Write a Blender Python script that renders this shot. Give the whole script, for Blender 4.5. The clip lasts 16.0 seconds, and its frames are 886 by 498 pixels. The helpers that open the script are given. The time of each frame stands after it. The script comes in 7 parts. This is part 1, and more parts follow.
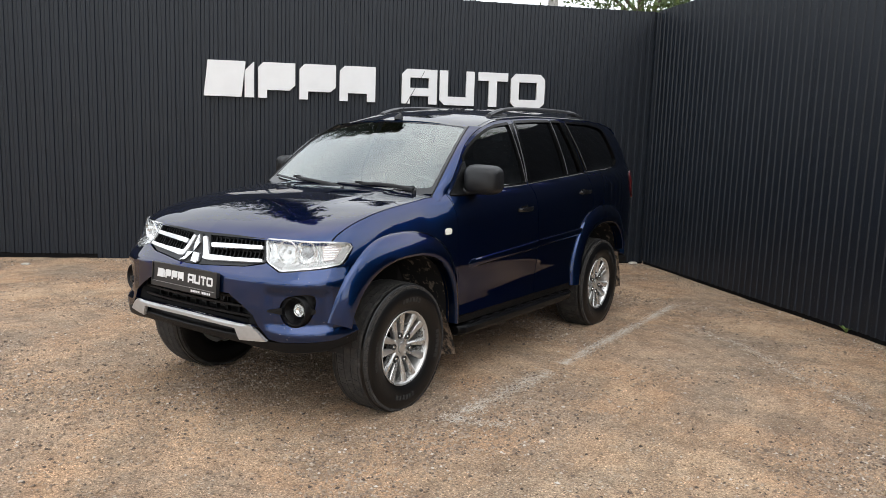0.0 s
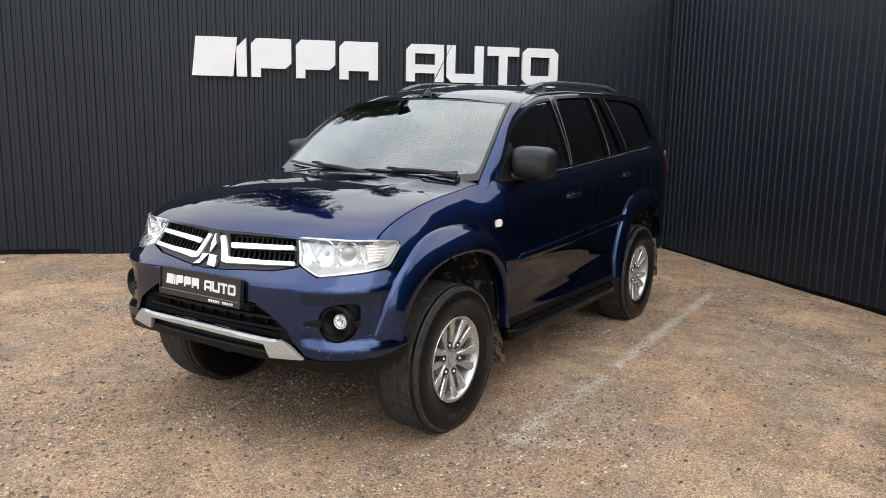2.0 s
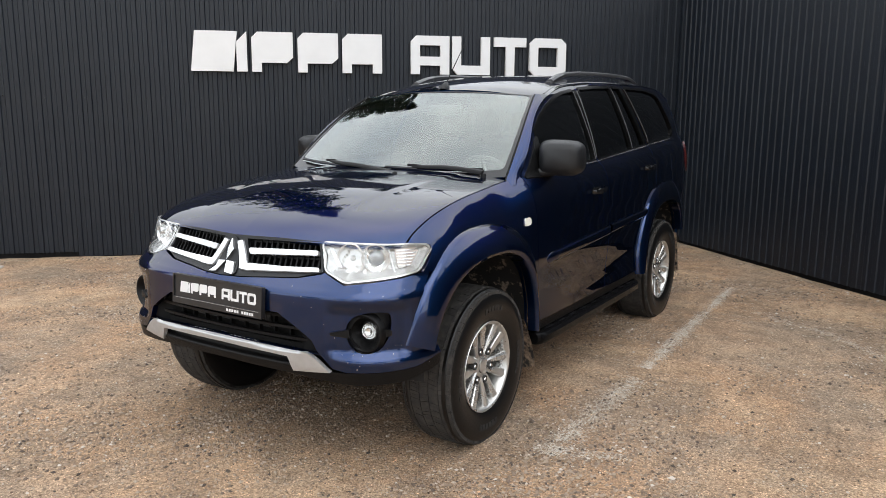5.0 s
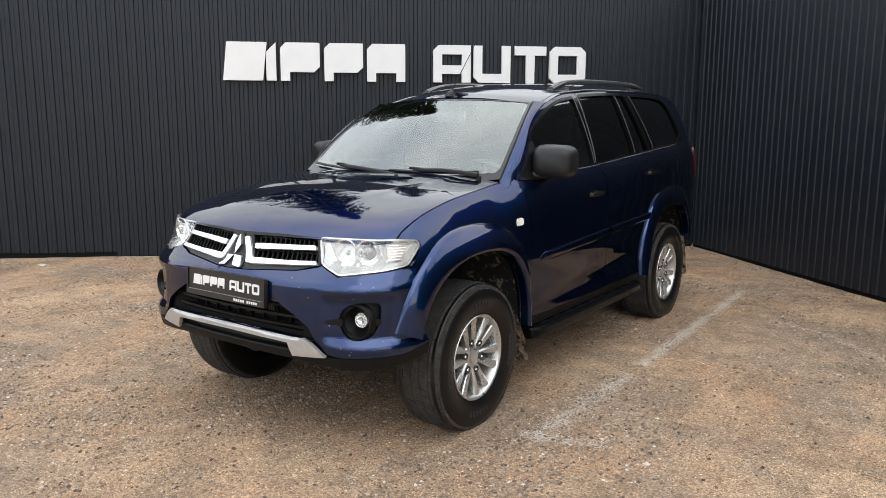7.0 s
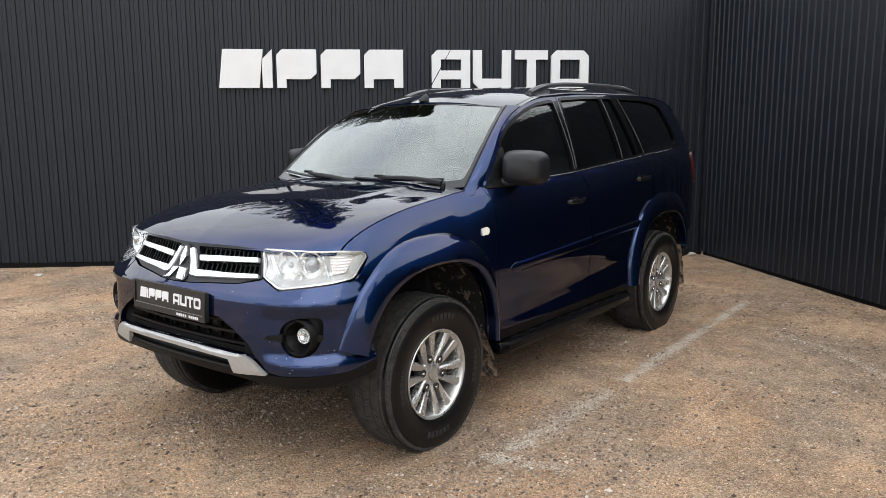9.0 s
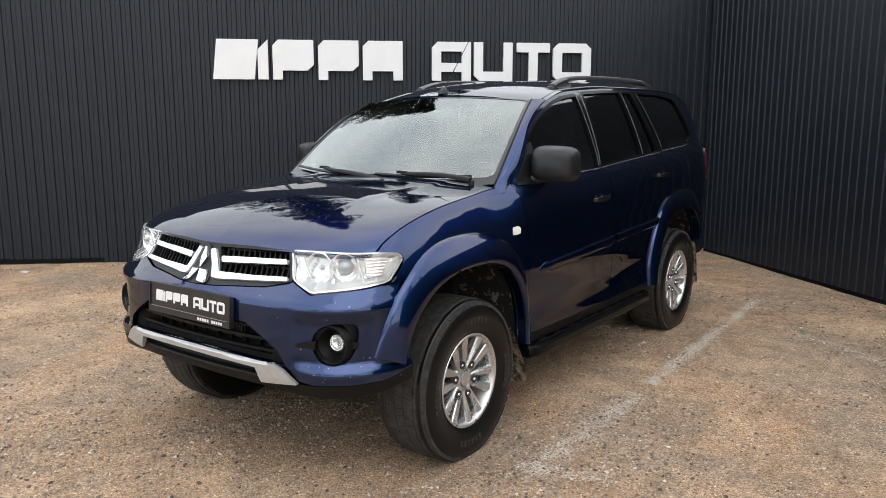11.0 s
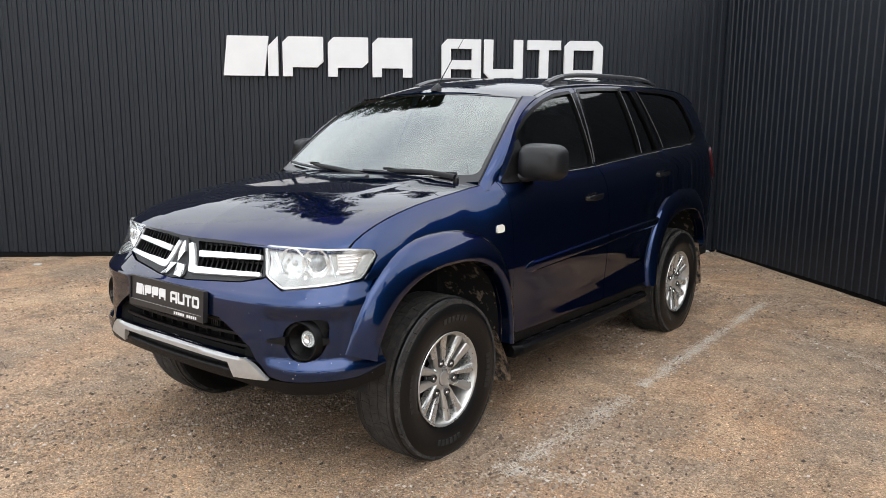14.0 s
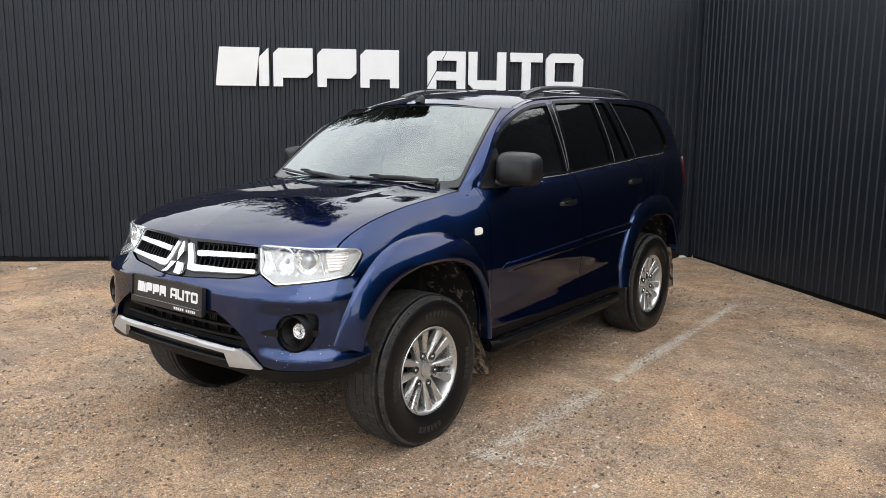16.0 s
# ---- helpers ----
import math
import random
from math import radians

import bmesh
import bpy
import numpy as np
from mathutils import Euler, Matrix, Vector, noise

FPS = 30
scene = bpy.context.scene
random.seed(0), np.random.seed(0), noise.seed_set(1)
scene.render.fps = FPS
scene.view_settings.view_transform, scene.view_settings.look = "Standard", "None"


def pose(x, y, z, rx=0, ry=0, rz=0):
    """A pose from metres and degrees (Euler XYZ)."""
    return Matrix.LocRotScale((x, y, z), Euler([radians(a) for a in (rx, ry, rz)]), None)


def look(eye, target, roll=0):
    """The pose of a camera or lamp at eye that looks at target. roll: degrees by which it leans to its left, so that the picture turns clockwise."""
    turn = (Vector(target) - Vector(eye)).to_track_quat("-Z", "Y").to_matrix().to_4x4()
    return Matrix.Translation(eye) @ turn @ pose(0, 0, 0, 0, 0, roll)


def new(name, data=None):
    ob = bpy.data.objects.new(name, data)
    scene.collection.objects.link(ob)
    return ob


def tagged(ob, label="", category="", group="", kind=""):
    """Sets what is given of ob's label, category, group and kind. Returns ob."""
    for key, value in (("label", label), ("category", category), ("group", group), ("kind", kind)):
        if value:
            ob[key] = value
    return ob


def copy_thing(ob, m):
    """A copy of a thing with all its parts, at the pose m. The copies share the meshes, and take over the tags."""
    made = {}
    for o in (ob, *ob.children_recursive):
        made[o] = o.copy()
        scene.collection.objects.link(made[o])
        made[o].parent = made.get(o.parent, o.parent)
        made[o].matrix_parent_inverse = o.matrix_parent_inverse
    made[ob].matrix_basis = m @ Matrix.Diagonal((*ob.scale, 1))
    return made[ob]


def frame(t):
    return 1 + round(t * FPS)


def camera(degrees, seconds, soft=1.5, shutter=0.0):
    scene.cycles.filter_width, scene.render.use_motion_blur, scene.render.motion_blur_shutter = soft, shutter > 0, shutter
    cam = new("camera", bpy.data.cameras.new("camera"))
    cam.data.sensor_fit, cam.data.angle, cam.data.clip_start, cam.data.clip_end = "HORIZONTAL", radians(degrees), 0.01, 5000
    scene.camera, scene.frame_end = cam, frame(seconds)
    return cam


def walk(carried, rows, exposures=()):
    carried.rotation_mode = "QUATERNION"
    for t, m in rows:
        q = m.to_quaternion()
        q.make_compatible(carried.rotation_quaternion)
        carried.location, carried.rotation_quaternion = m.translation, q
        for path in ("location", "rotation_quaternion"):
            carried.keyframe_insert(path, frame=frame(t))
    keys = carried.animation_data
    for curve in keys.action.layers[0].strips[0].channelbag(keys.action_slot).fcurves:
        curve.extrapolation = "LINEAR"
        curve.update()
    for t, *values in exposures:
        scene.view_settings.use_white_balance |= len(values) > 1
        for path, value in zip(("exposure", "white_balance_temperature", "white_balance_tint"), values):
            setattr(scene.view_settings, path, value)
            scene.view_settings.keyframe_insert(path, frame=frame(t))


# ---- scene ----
cam = camera(60.8, 16.0, soft=0.62)
PATH = [
    (0, (3.485, -3.428, 1.562), (2.361, -1.799, 1.278), 1.9),
    (0.5, (3.226, -3.434, 1.562), (2.113, -1.799, 1.263), 2.1),
    (1, (3.027, -3.433, 1.56), (1.936, -1.786, 1.25), 1.9),
    (1.5, (2.939, -3.349, 1.544), (1.862, -1.695, 1.224), 1.5),
    (2, (2.817, -3.154, 1.535), (1.748, -1.496, 1.206), 1.1),
    (2.5, (2.702, -3.068, 1.542), (1.642, -1.406, 1.205), 0.8),
    (3, (2.52, -3.114, 1.545), (1.475, -1.443, 1.2), 0.7),
    (3.5, (2.375, -3.159, 1.553), (1.352, -1.477, 1.202), 0.7),
    (4, (2.373, -3.122, 1.529), (1.359, -1.435, 1.178), 0.6),
    (4.2, (2.396, -3.104, 1.544), (1.382, -1.417, 1.189), 0.5),
    (6.3, (2.81, -3.054, 1.528), (1.675, -1.44, 1.199), 0.2),
    (6.5, (2.834, -3.099, 1.535), (1.697, -1.487, 1.204), 0.2),
    (7, (2.891, -3.143, 1.532), (1.747, -1.536, 1.204), 0.2),
    (7.5, (2.945, -3.082, 1.539), (1.786, -1.484, 1.214), 0.1),
    (8, (3.035, -2.924, 1.526), (1.853, -1.342, 1.209), -0.2),
    (8.5, (3.076, -2.811, 1.525), (1.874, -1.243, 1.213), -0.4),
    (9, (3.07, -2.782, 1.523), (1.86, -1.22, 1.213), -0.3),
    (9.2, (3.035, -2.778, 1.544), (1.827, -1.217, 1.222), -0.2),
    (11.3, (2.749, -2.8, 1.528), (1.591, -1.203, 1.201), -0.0),
    (11.5, (2.777, -2.755, 1.528), (1.614, -1.162, 1.199), -0.1),
    (12, (2.866, -2.619, 1.528), (1.681, -1.042, 1.197), -0.2),
    (12.5, (2.924, -2.555, 1.527), (1.715, -0.996, 1.195), -0.2),
    (13, (2.957, -2.541, 1.526), (1.731, -0.996, 1.194), -0.2),
    (13.5, (2.952, -2.55, 1.522), (1.724, -1.007, 1.191), 0.0),
    (14, (2.913, -2.649, 1.522), (1.697, -1.096, 1.19), 0.4),
    (14.5, (2.882, -2.777, 1.524), (1.684, -1.21, 1.194), 0.7),
    (15, (2.879, -2.882, 1.515), (1.697, -1.302, 1.193), 0.9),
    (15.5, (2.947, -2.897, 1.525), (1.767, -1.313, 1.208), 0.8),
    (16, (3.104, -2.838, 1.526), (1.91, -1.264, 1.217), 0.6),
]
walk(cam, [(t, look(eye, target, roll)) for t, eye, target, roll in PATH],
     [(0.0, 0.74), (1.0, 0.79), (2.5, 0.83), (4.0, 0.80), (6.5, 0.83), (8.8, 0.79), (12.0, 0.84), (16.0, 0.85)])

# ---------- sky and light: high overcast ----------
SUN_DIR = Vector((0.50, -0.42, 0.76)).normalized()      # from the yard towards the sun behind the cloud
sky_world = bpy.data.worlds.new("overcast_sky")
scene.world = sky_world
sky_world.use_nodes = True
wt = sky_world.node_tree
wt.nodes.clear()
w_out = wt.nodes.new("ShaderNodeOutputWorld")
w_bg = wt.nodes.new("ShaderNodeBackground")
w_sky = wt.nodes.new("ShaderNodeTexSky")
w_sky.sky_type = "NISHITA"
w_sky.sun_disc = False
w_sky.sun_elevation = math.asin(SUN_DIR.z)
w_sky.sun_rotation = math.atan2(SUN_DIR.x, SUN_DIR.y)
w_co = wt.nodes.new("ShaderNodeTexCoord")
w_map = wt.nodes.new("ShaderNodeMapping")
w_map.inputs["Scale"].default_value = (1.0, 1.0, 2.2)
w_noise = wt.nodes.new("ShaderNodeTexNoise")
w_noise.inputs["Scale"].default_value = 1.7
w_noise.inputs["Detail"].default_value = 6.0
w_noise.inputs["Roughness"].default_value = 0.55
w_ramp = wt.nodes.new("ShaderNodeValToRGB")
w_ramp.color_ramp.elements[0].position, w_ramp.color_ramp.elements[0].color = 0.30, (5.2, 5.6, 6.2, 1)
w_ramp.color_ramp.elements[1].position, w_ramp.color_ramp.elements[1].color = 0.72, (9.6, 9.7, 9.6, 1)
w_mix = wt.nodes.new("ShaderNodeMixRGB")
w_mix.inputs["Fac"].default_value = 0.88
wt.links.new(w_co.outputs["Generated"], w_map.inputs["Vector"])
wt.links.new(w_map.outputs["Vector"], w_noise.inputs["Vector"])
wt.links.new(w_noise.outputs["Fac"], w_ramp.inputs["Fac"])
wt.links.new(w_sky.outputs["Color"], w_mix.inputs["Color1"])
wt.links.new(w_ramp.outputs["Color"], w_mix.inputs["Color2"])
# an overcast sky is brighter overhead than at the horizon
w_sep = wt.nodes.new("ShaderNodeSeparateXYZ")
w_grad = wt.nodes.new("ShaderNodeMapRange")
w_grad.inputs["From Min"].default_value, w_grad.inputs["From Max"].default_value = 0.0, 1.0
w_grad.inputs["To Min"].default_value, w_grad.inputs["To Max"].default_value = 0.98, 1.20
w_mul = wt.nodes.new("ShaderNodeVectorMath")
w_mul.operation = "SCALE"
wt.links.new(w_co.outputs["Generated"], w_sep.inputs["Vector"])
wt.links.new(w_sep.outputs["Z"], w_grad.inputs["Value"])
wt.links.new(w_mix.outputs["Color"], w_mul.inputs[0])
wt.links.new(w_grad.outputs["Result"], w_mul.inputs["Scale"])
wt.links.new(w_mul.outputs["Vector"], w_bg.inputs["Color"])
wt.links.new(w_bg.outputs["Background"], w_out.inputs["Surface"])
w_bg.inputs["Strength"].default_value = 0.15

sun_data = bpy.data.lights.new("sun", "SUN")
sun_data.energy = 0.55
sun_data.angle = radians(60)
sun_data.color = (1.0, 0.96, 0.9)
sun_lamp = new("sun", sun_data)
sun_lamp.matrix_world = look(SUN_DIR * 40, (0, 0, 0))
EXPOSURE = 0.83
scene.view_settings.exposure = EXPOSURE

# ---------- materials ----------
def material(name, color, rough=0.5, metal=0.0, coat=0.0, coat_rough=0.03, spec=0.5, ior=1.5, trans=0.0,
             grain=0.0, grain_scale=80.0, bump=0.0, bump_scale=200.0, dirt=None, dirt_scale=3.0, dirt_low=0.5, dirt_high=0.7,
             rough_var=0.0, coat_ior=1.5):
    """A principled surface with colour grain, relief and dirt patches at their own scale."""
    m = bpy.data.materials.new(name)
    m.use_nodes = True
    nt = m.node_tree
    b = nt.nodes["Principled BSDF"]
    b.inputs["Base Color"].default_value = (*color, 1)
    b.inputs["Roughness"].default_value = rough
    b.inputs["Metallic"].default_value = metal
    b.inputs["Coat Weight"].default_value = coat
    b.inputs["Coat Roughness"].default_value = coat_rough
    b.inputs["Coat IOR"].default_value = coat_ior
    b.inputs["Specular IOR Level"].default_value = spec
    b.inputs["IOR"].default_value = ior
    b.inputs["Transmission Weight"].default_value = trans
    co = nt.nodes.new("ShaderNodeTexCoord")
    src = None
    if grain:
        n = nt.nodes.new("ShaderNodeTexNoise")
        n.inputs["Scale"].default_value = grain_scale
        n.inputs["Detail"].default_value = 5
        nt.links.new(co.outputs["Object"], n.inputs["Vector"])
        r = nt.nodes.new("ShaderNodeValToRGB")
        r.color_ramp.elements[0].position, r.color_ramp.elements[1].position = 0.3, 0.7
        r.color_ramp.elements[0].color = (*[c * (1 - grain) for c in color], 1)
        r.color_ramp.elements[1].color = (*[min(1, c * (1 + grain)) for c in color], 1)
        nt.links.new(n.outputs["Fac"], r.inputs["Fac"])
        src = r.outputs["Color"]
    if dirt:
        n2 = nt.nodes.new("ShaderNodeTexNoise")
        n2.inputs["Scale"].default_value = dirt_scale
        n2.inputs["Detail"].default_value = 8
        n2.inputs["Roughness"].default_value = 0.65
        nt.links.new(co.outputs["Object"], n2.inputs["Vector"])
        mr = nt.nodes.new("ShaderNodeMapRange")
        mr.inputs["From Min"].default_value, mr.inputs["From Max"].default_value = dirt_low, dirt_high
        nt.links.new(n2.outputs["Fac"], mr.inputs["Value"])
        mx = nt.nodes.new("ShaderNodeMixRGB")
        mx.inputs["Color1"].default_value = (*color, 1)
        if src:
            nt.links.new(src, mx.inputs["Color1"])
        mx.inputs["Color2"].default_value = (*dirt, 1)
        nt.links.new(mr.outputs["Result"], mx.inputs["Fac"])
        src = mx.outputs["Color"]
    if src:
        nt.links.new(src, b.inputs["Base Color"])
    if rough_var:
        n4 = nt.nodes.new("ShaderNodeTexNoise")
        n4.inputs["Scale"].default_value = 9
        n4.inputs["Detail"].default_value = 6
        nt.links.new(co.outputs["Object"], n4.inputs["Vector"])
        mr2 = nt.nodes.new("ShaderNodeMapRange")
        mr2.inputs["To Min"].default_value, mr2.inputs["To Max"].default_value = max(0, rough - rough_var), rough + rough_var
        nt.links.new(n4.outputs["Fac"], mr2.inputs["Value"])
        nt.links.new(mr2.outputs["Result"], b.inputs["Roughness"])
    if bump:
        n3 = nt.nodes.new("ShaderNodeTexNoise")
        n3.inputs["Scale"].default_value = bump_scale
        n3.inputs["Detail"].default_value = 4
        nt.links.new(co.outputs["Object"], n3.inputs["Vector"])
        bp = nt.nodes.new("ShaderNodeBump")
        bp.inputs["Strength"].default_value = bump
        bp.inputs["Distance"].default_value = 0.002
        nt.links.new(n3.outputs["Fac"], bp.inputs["Height"])
        nt.links.new(bp.outputs["Normal"], b.inputs["Normal"])
    return m


M_PAINT = material("blue_metallic_paint", (0.0005, 0.0185, 0.086), rough=0.30, metal=0.97, coat=1.0, coat_rough=0.022, coat_ior=1.55, grain=0.10, grain_scale=900)
M_PAINT.node_tree.nodes["Principled BSDF"].inputs["Specular Tint"].default_value = (0.0, 0.035, 0.10, 1)      # the flakes keep their blue at a glancing angle
M_PLASTIC = material("textured_black_plastic", (0.0030, 0.0030, 0.0033), rough=0.46, spec=0.20, bump=0.35, bump_scale=900, grain=0.2, grain_scale=40)
M_GREY_PLASTIC = material("dark_grey_plastic", (0.0095, 0.0100, 0.0112), rough=0.42, spec=0.32, bump=0.2, bump_scale=900, grain=0.12, grain_scale=30)
M_GLOSS_BLACK = material("gloss_black", (0.008, 0.008, 0.009), rough=0.12)
# black metal, and the sheets that stand for shade in gaps and grilles
M_DARK = material("black_metal_and_cavity_shade", (0.0026, 0.0026, 0.0028), rough=0.85, spec=0.2, grain=0.3, grain_scale=14)
M_RUBBER = material("tyre_rubber", (0.0034, 0.0034, 0.0037), rough=0.36, spec=0.32, bump=0.15, bump_scale=300, dirt=(0.008, 0.0075, 0.007), dirt_scale=16, dirt_low=0.55, dirt_high=1.0)
M_MARK = material("worn_raised_rubber", (0.016, 0.016, 0.0165), rough=0.55)
M_TREAD = material("dusty_tread_rubber", (0.014, 0.0136, 0.0130), rough=0.85, bump=0.4, bump_scale=200, dirt=(0.060, 0.052, 0.045), dirt_scale=22, dirt_low=0.40, dirt_high=0.85)
M_ALLOY = material("silver_alloy_paint", (0.53, 0.525, 0.51), rough=0.28, metal=0.75, coat=0.4, coat_rough=0.1, grain=0.06, grain_scale=60, rough_var=0.07)
M_SILVER = material("satin_silver_paint", (0.45, 0.45, 0.45), rough=0.36, metal=0.55, coat=0.3, coat_rough=0.2, grain=0.05, grain_scale=50)
M_CHROME = material("chrome", (0.86, 0.87, 0.88), rough=0.10, metal=1.0)
M_BAR = material("satin_bright_trim", (0.70, 0.71, 0.72), rough=0.22, metal=0.55, coat=0.5, coat_rough=0.1)
M_WHITE = material("white_sign_face", (0.67, 0.67, 0.67), rough=0.5, grain=0.03, grain_scale=6)
M_PLATE = material("black_plate_plastic", (0.012, 0.012, 0.013), rough=0.35, grain=0.2, grain_scale=20)
M_FENCE = material("anthracite_steel_sheet", (0.0054, 0.0082, 0.0135), rough=0.42, spec=0.36, grain=0.08, grain_scale=2.5, bump=0.04, bump_scale=60, dirt=(0.0105, 0.0125, 0.0155), dirt_scale=1.6, dirt_low=0.52, dirt_high=0.9, rough_var=0.06)
M_PILLAR = material("black_pillar_film", (0.0032, 0.0032, 0.0034), rough=0.22, spec=0.10, grain=0.1, grain_scale=20)
M_COOLER = material("dusty_grey_fins", (0.045, 0.045, 0.046), rough=0.6, metal=0.3, grain=0.25, grain_scale=60)
M_SEAT = material("charcoal_seat_fabric", (0.055, 0.055, 0.057), rough=0.9, bump=0.3, bump_scale=400, grain=0.2, grain_scale=60)
M_DASH = material("grey_dashboard_plastic", (0.095, 0.095, 0.093), rough=0.6, bump=0.2, bump_scale=700, grain=0.1, grain_scale=30)
M_RED = material("red_lamp_lens", (0.055, 0.002, 0.004), rough=0.3, spec=0.3)
M_ORANGE = material("pale_signal_plastic", (0.62, 0.54, 0.51), rough=0.2, coat=0.6)
M_PROJECTOR = material("grey_projector_glass", (0.30, 0.31, 0.32), rough=0.06, metal=0.5, coat=1.0)
M_LAMP_WHITE = material("milky_lamp_lens", (0.72, 0.70, 0.62), rough=0.25, coat=0.8)
M_LINER = material("muddy_arch_liner", (0.008, 0.0075, 0.0075), rough=0.85, dirt=(0.24, 0.185, 0.145), dirt_scale=19, dirt_low=0.56, dirt_high=0.64)
M_FLAP = material("mud_caked_rubber", (0.020, 0.018, 0.017), rough=0.85, dirt=(0.38, 0.28, 0.20), dirt_scale=24, dirt_low=0.42, dirt_high=0.60)


def glass(name, tint, ior=1.5, rough=0.0):
    m = bpy.data.materials.new(name)
    m.use_nodes = True
    b = m.node_tree.nodes["Principled BSDF"]
    b.inputs["Base Color"].default_value = (*tint, 1)
    b.inputs["Roughness"].default_value = rough
    b.inputs["Transmission Weight"].default_value = 1.0
    b.inputs["IOR"].default_value = ior
    return m


M_WINDSCREEN = glass("laminated_windscreen_glass", (0.58, 0.68, 0.62), 1.98)
M_TINT = glass("dark_tinted_glass", (0.02, 0.022, 0.026), 1.5, 0.045)
M_TINT_LIGHT = glass("lightly_tinted_glass", (0.13, 0.145, 0.145), 1.6, 0.03)
M_LENS = glass("clear_headlight_lens", (0.97, 0.98, 0.98), 1.45)
M_BOARD = material("matt_black_board", (0.0036, 0.0036, 0.004), rough=0.26, spec=0.10, bump=0.3, bump_scale=400, grain=0.2, grain_scale=30)
M_RAIL = material("satin_grey_rail", (0.048, 0.048, 0.051), rough=0.34, metal=0.4, grain=0.08, grain_scale=30)
M_HOUSING = material("silvery_lamp_housing", (0.60, 0.60, 0.59), rough=0.22, metal=0.55, coat=0.6, grain=0.04, grain_scale=40)
# pale colour for the belt strips' highlight and the thin window bar edges
M_EDGE = material("belt_highlight_and_edge_trim", (0.24, 0.24, 0.25), rough=0.22, metal=0.6)
M_REFLECTOR = material("bright_lamp_reflector", (0.86, 0.87, 0.87), rough=0.14, metal=0.80)

# ---------- mesh tools ----------
from mathutils.geometry import delaunay_2d_cdt


def link_mesh(name, verts, faces, mat, parent=None, label="", smooth=True, normals=None, sharp=None):
    me = bpy.data.meshes.new(name)
    me.from_pydata([tuple(v) for v in verts], [], faces)
    me.materials.append(mat)
    if smooth:
        me.polygons.foreach_set("use_smooth", [True] * len(me.polygons))
        if normals is not None:
            me.normals_split_custom_set_from_vertices([tuple(n) for n in normals])
        elif sharp is not None:
            me.set_sharp_from_angle(angle=radians(sharp))
    me.update()
    ob = new(name, me)
    if parent is not None:
        ob.parent = parent
    if label:
        tagged(ob, label)
    return ob


def part(name, bm, mat, parent, label="", smooth=True, sharp=35):
    """One mesh object from a bmesh, under a thing or a part."""
    bmesh.ops.recalc_face_normals(bm, faces=bm.faces)
    me = bpy.data.meshes.new(name)
    bm.to_mesh(me)
    bm.free()
    me.materials.append(mat)
    if smooth:
        me.polygons.foreach_set("use_smooth", [True] * len(me.polygons))
        me.set_sharp_from_angle(angle=radians(sharp))
    ob = new(name, me)
    if parent is not None:
        ob.parent = parent
    if label:
        tagged(ob, label)
    return ob


def thing(name, at=(0, 0, 0), label="", category="", group="", kind=""):
    ob = new(name)
    ob.location = at
    ob.empty_display_size = 0.1
    return tagged(ob, label, category, group, kind)


def lerp(x, xs, ys):
    return float(np.interp(x, xs, ys))


def soft(x, xs, ys):
    """A smooth monotone curve through the points (Fritsch-Carlson)."""
    xs, ys = np.asarray(xs, float), np.asarray(ys, float)
    x = np.asarray(x, float)
    h, d = np.diff(xs), np.diff(ys) / np.diff(xs)
    m = np.empty(len(xs))
    m[0], m[-1] = d[0], d[-1]
    for i in range(1, len(xs) - 1):
        m[i] = 0.0 if d[i - 1] * d[i] <= 0 else 3 * (h[i - 1] + h[i]) / ((2 * h[i] + h[i - 1]) / d[i - 1] + (h[i] + 2 * h[i - 1]) / d[i])
    k = np.clip(np.searchsorted(xs, x) - 1, 0, len(xs) - 2)
    t = (x - xs[k]) / h[k]
    out = ((1 + 2 * t) * (1 - t) ** 2 * ys[k] + t * (1 - t) ** 2 * h[k] * m[k] + t * t * (3 - 2 * t) * ys[k + 1] + t * t * (t - 1) * h[k] * m[k + 1])
    out = np.where(x < xs[0], ys[0] + m[0] * (x - xs[0]), out)
    out = np.where(x > xs[-1], ys[-1] + m[-1] * (x - xs[-1]), out)
    return float(out) if out.ndim == 0 else out


def flow(pts, n=8):
    """A Catmull-Rom curve through the points."""
    p = [np.asarray(q, float) for q in pts]
    p = [2 * p[0] - p[1]] + p + [2 * p[-1] - p[-2]]
    out = []
    for i in range(1, len(p) - 2):
        for k in range(n):
            t = k / n
            out.append(0.5 * (2 * p[i] + (p[i + 1] - p[i - 1]) * t + (2 * p[i - 1] - 5 * p[i] + 4 * p[i + 1] - p[i + 2]) * t * t + (3 * p[i] - p[i - 1] - 3 * p[i + 1] + p[i + 2]) * t ** 3))
    out.append(p[-2])
    return out


def inset(poly, d):
    """A closed outline moved inwards by d."""
    p = np.asarray(poly, float)
    area = 0.5 * np.sum(p[:, 0] * np.roll(p[:, 1], -1) - np.roll(p[:, 0], -1) * p[:, 1])
    e = np.roll(p, -1, 0) - p
    e /= np.maximum(np.linalg.norm(e, axis=1, keepdims=True), 1e-9)
    nrm = np.stack([-e[:, 1], e[:, 0]], 1) * (1 if area > 0 else -1)
    a, b = np.roll(nrm, 1, 0), nrm
    s = a + b
    s /= np.maximum((s * s).sum(1, keepdims=True) / 2, 0.5)
    return p + d * s


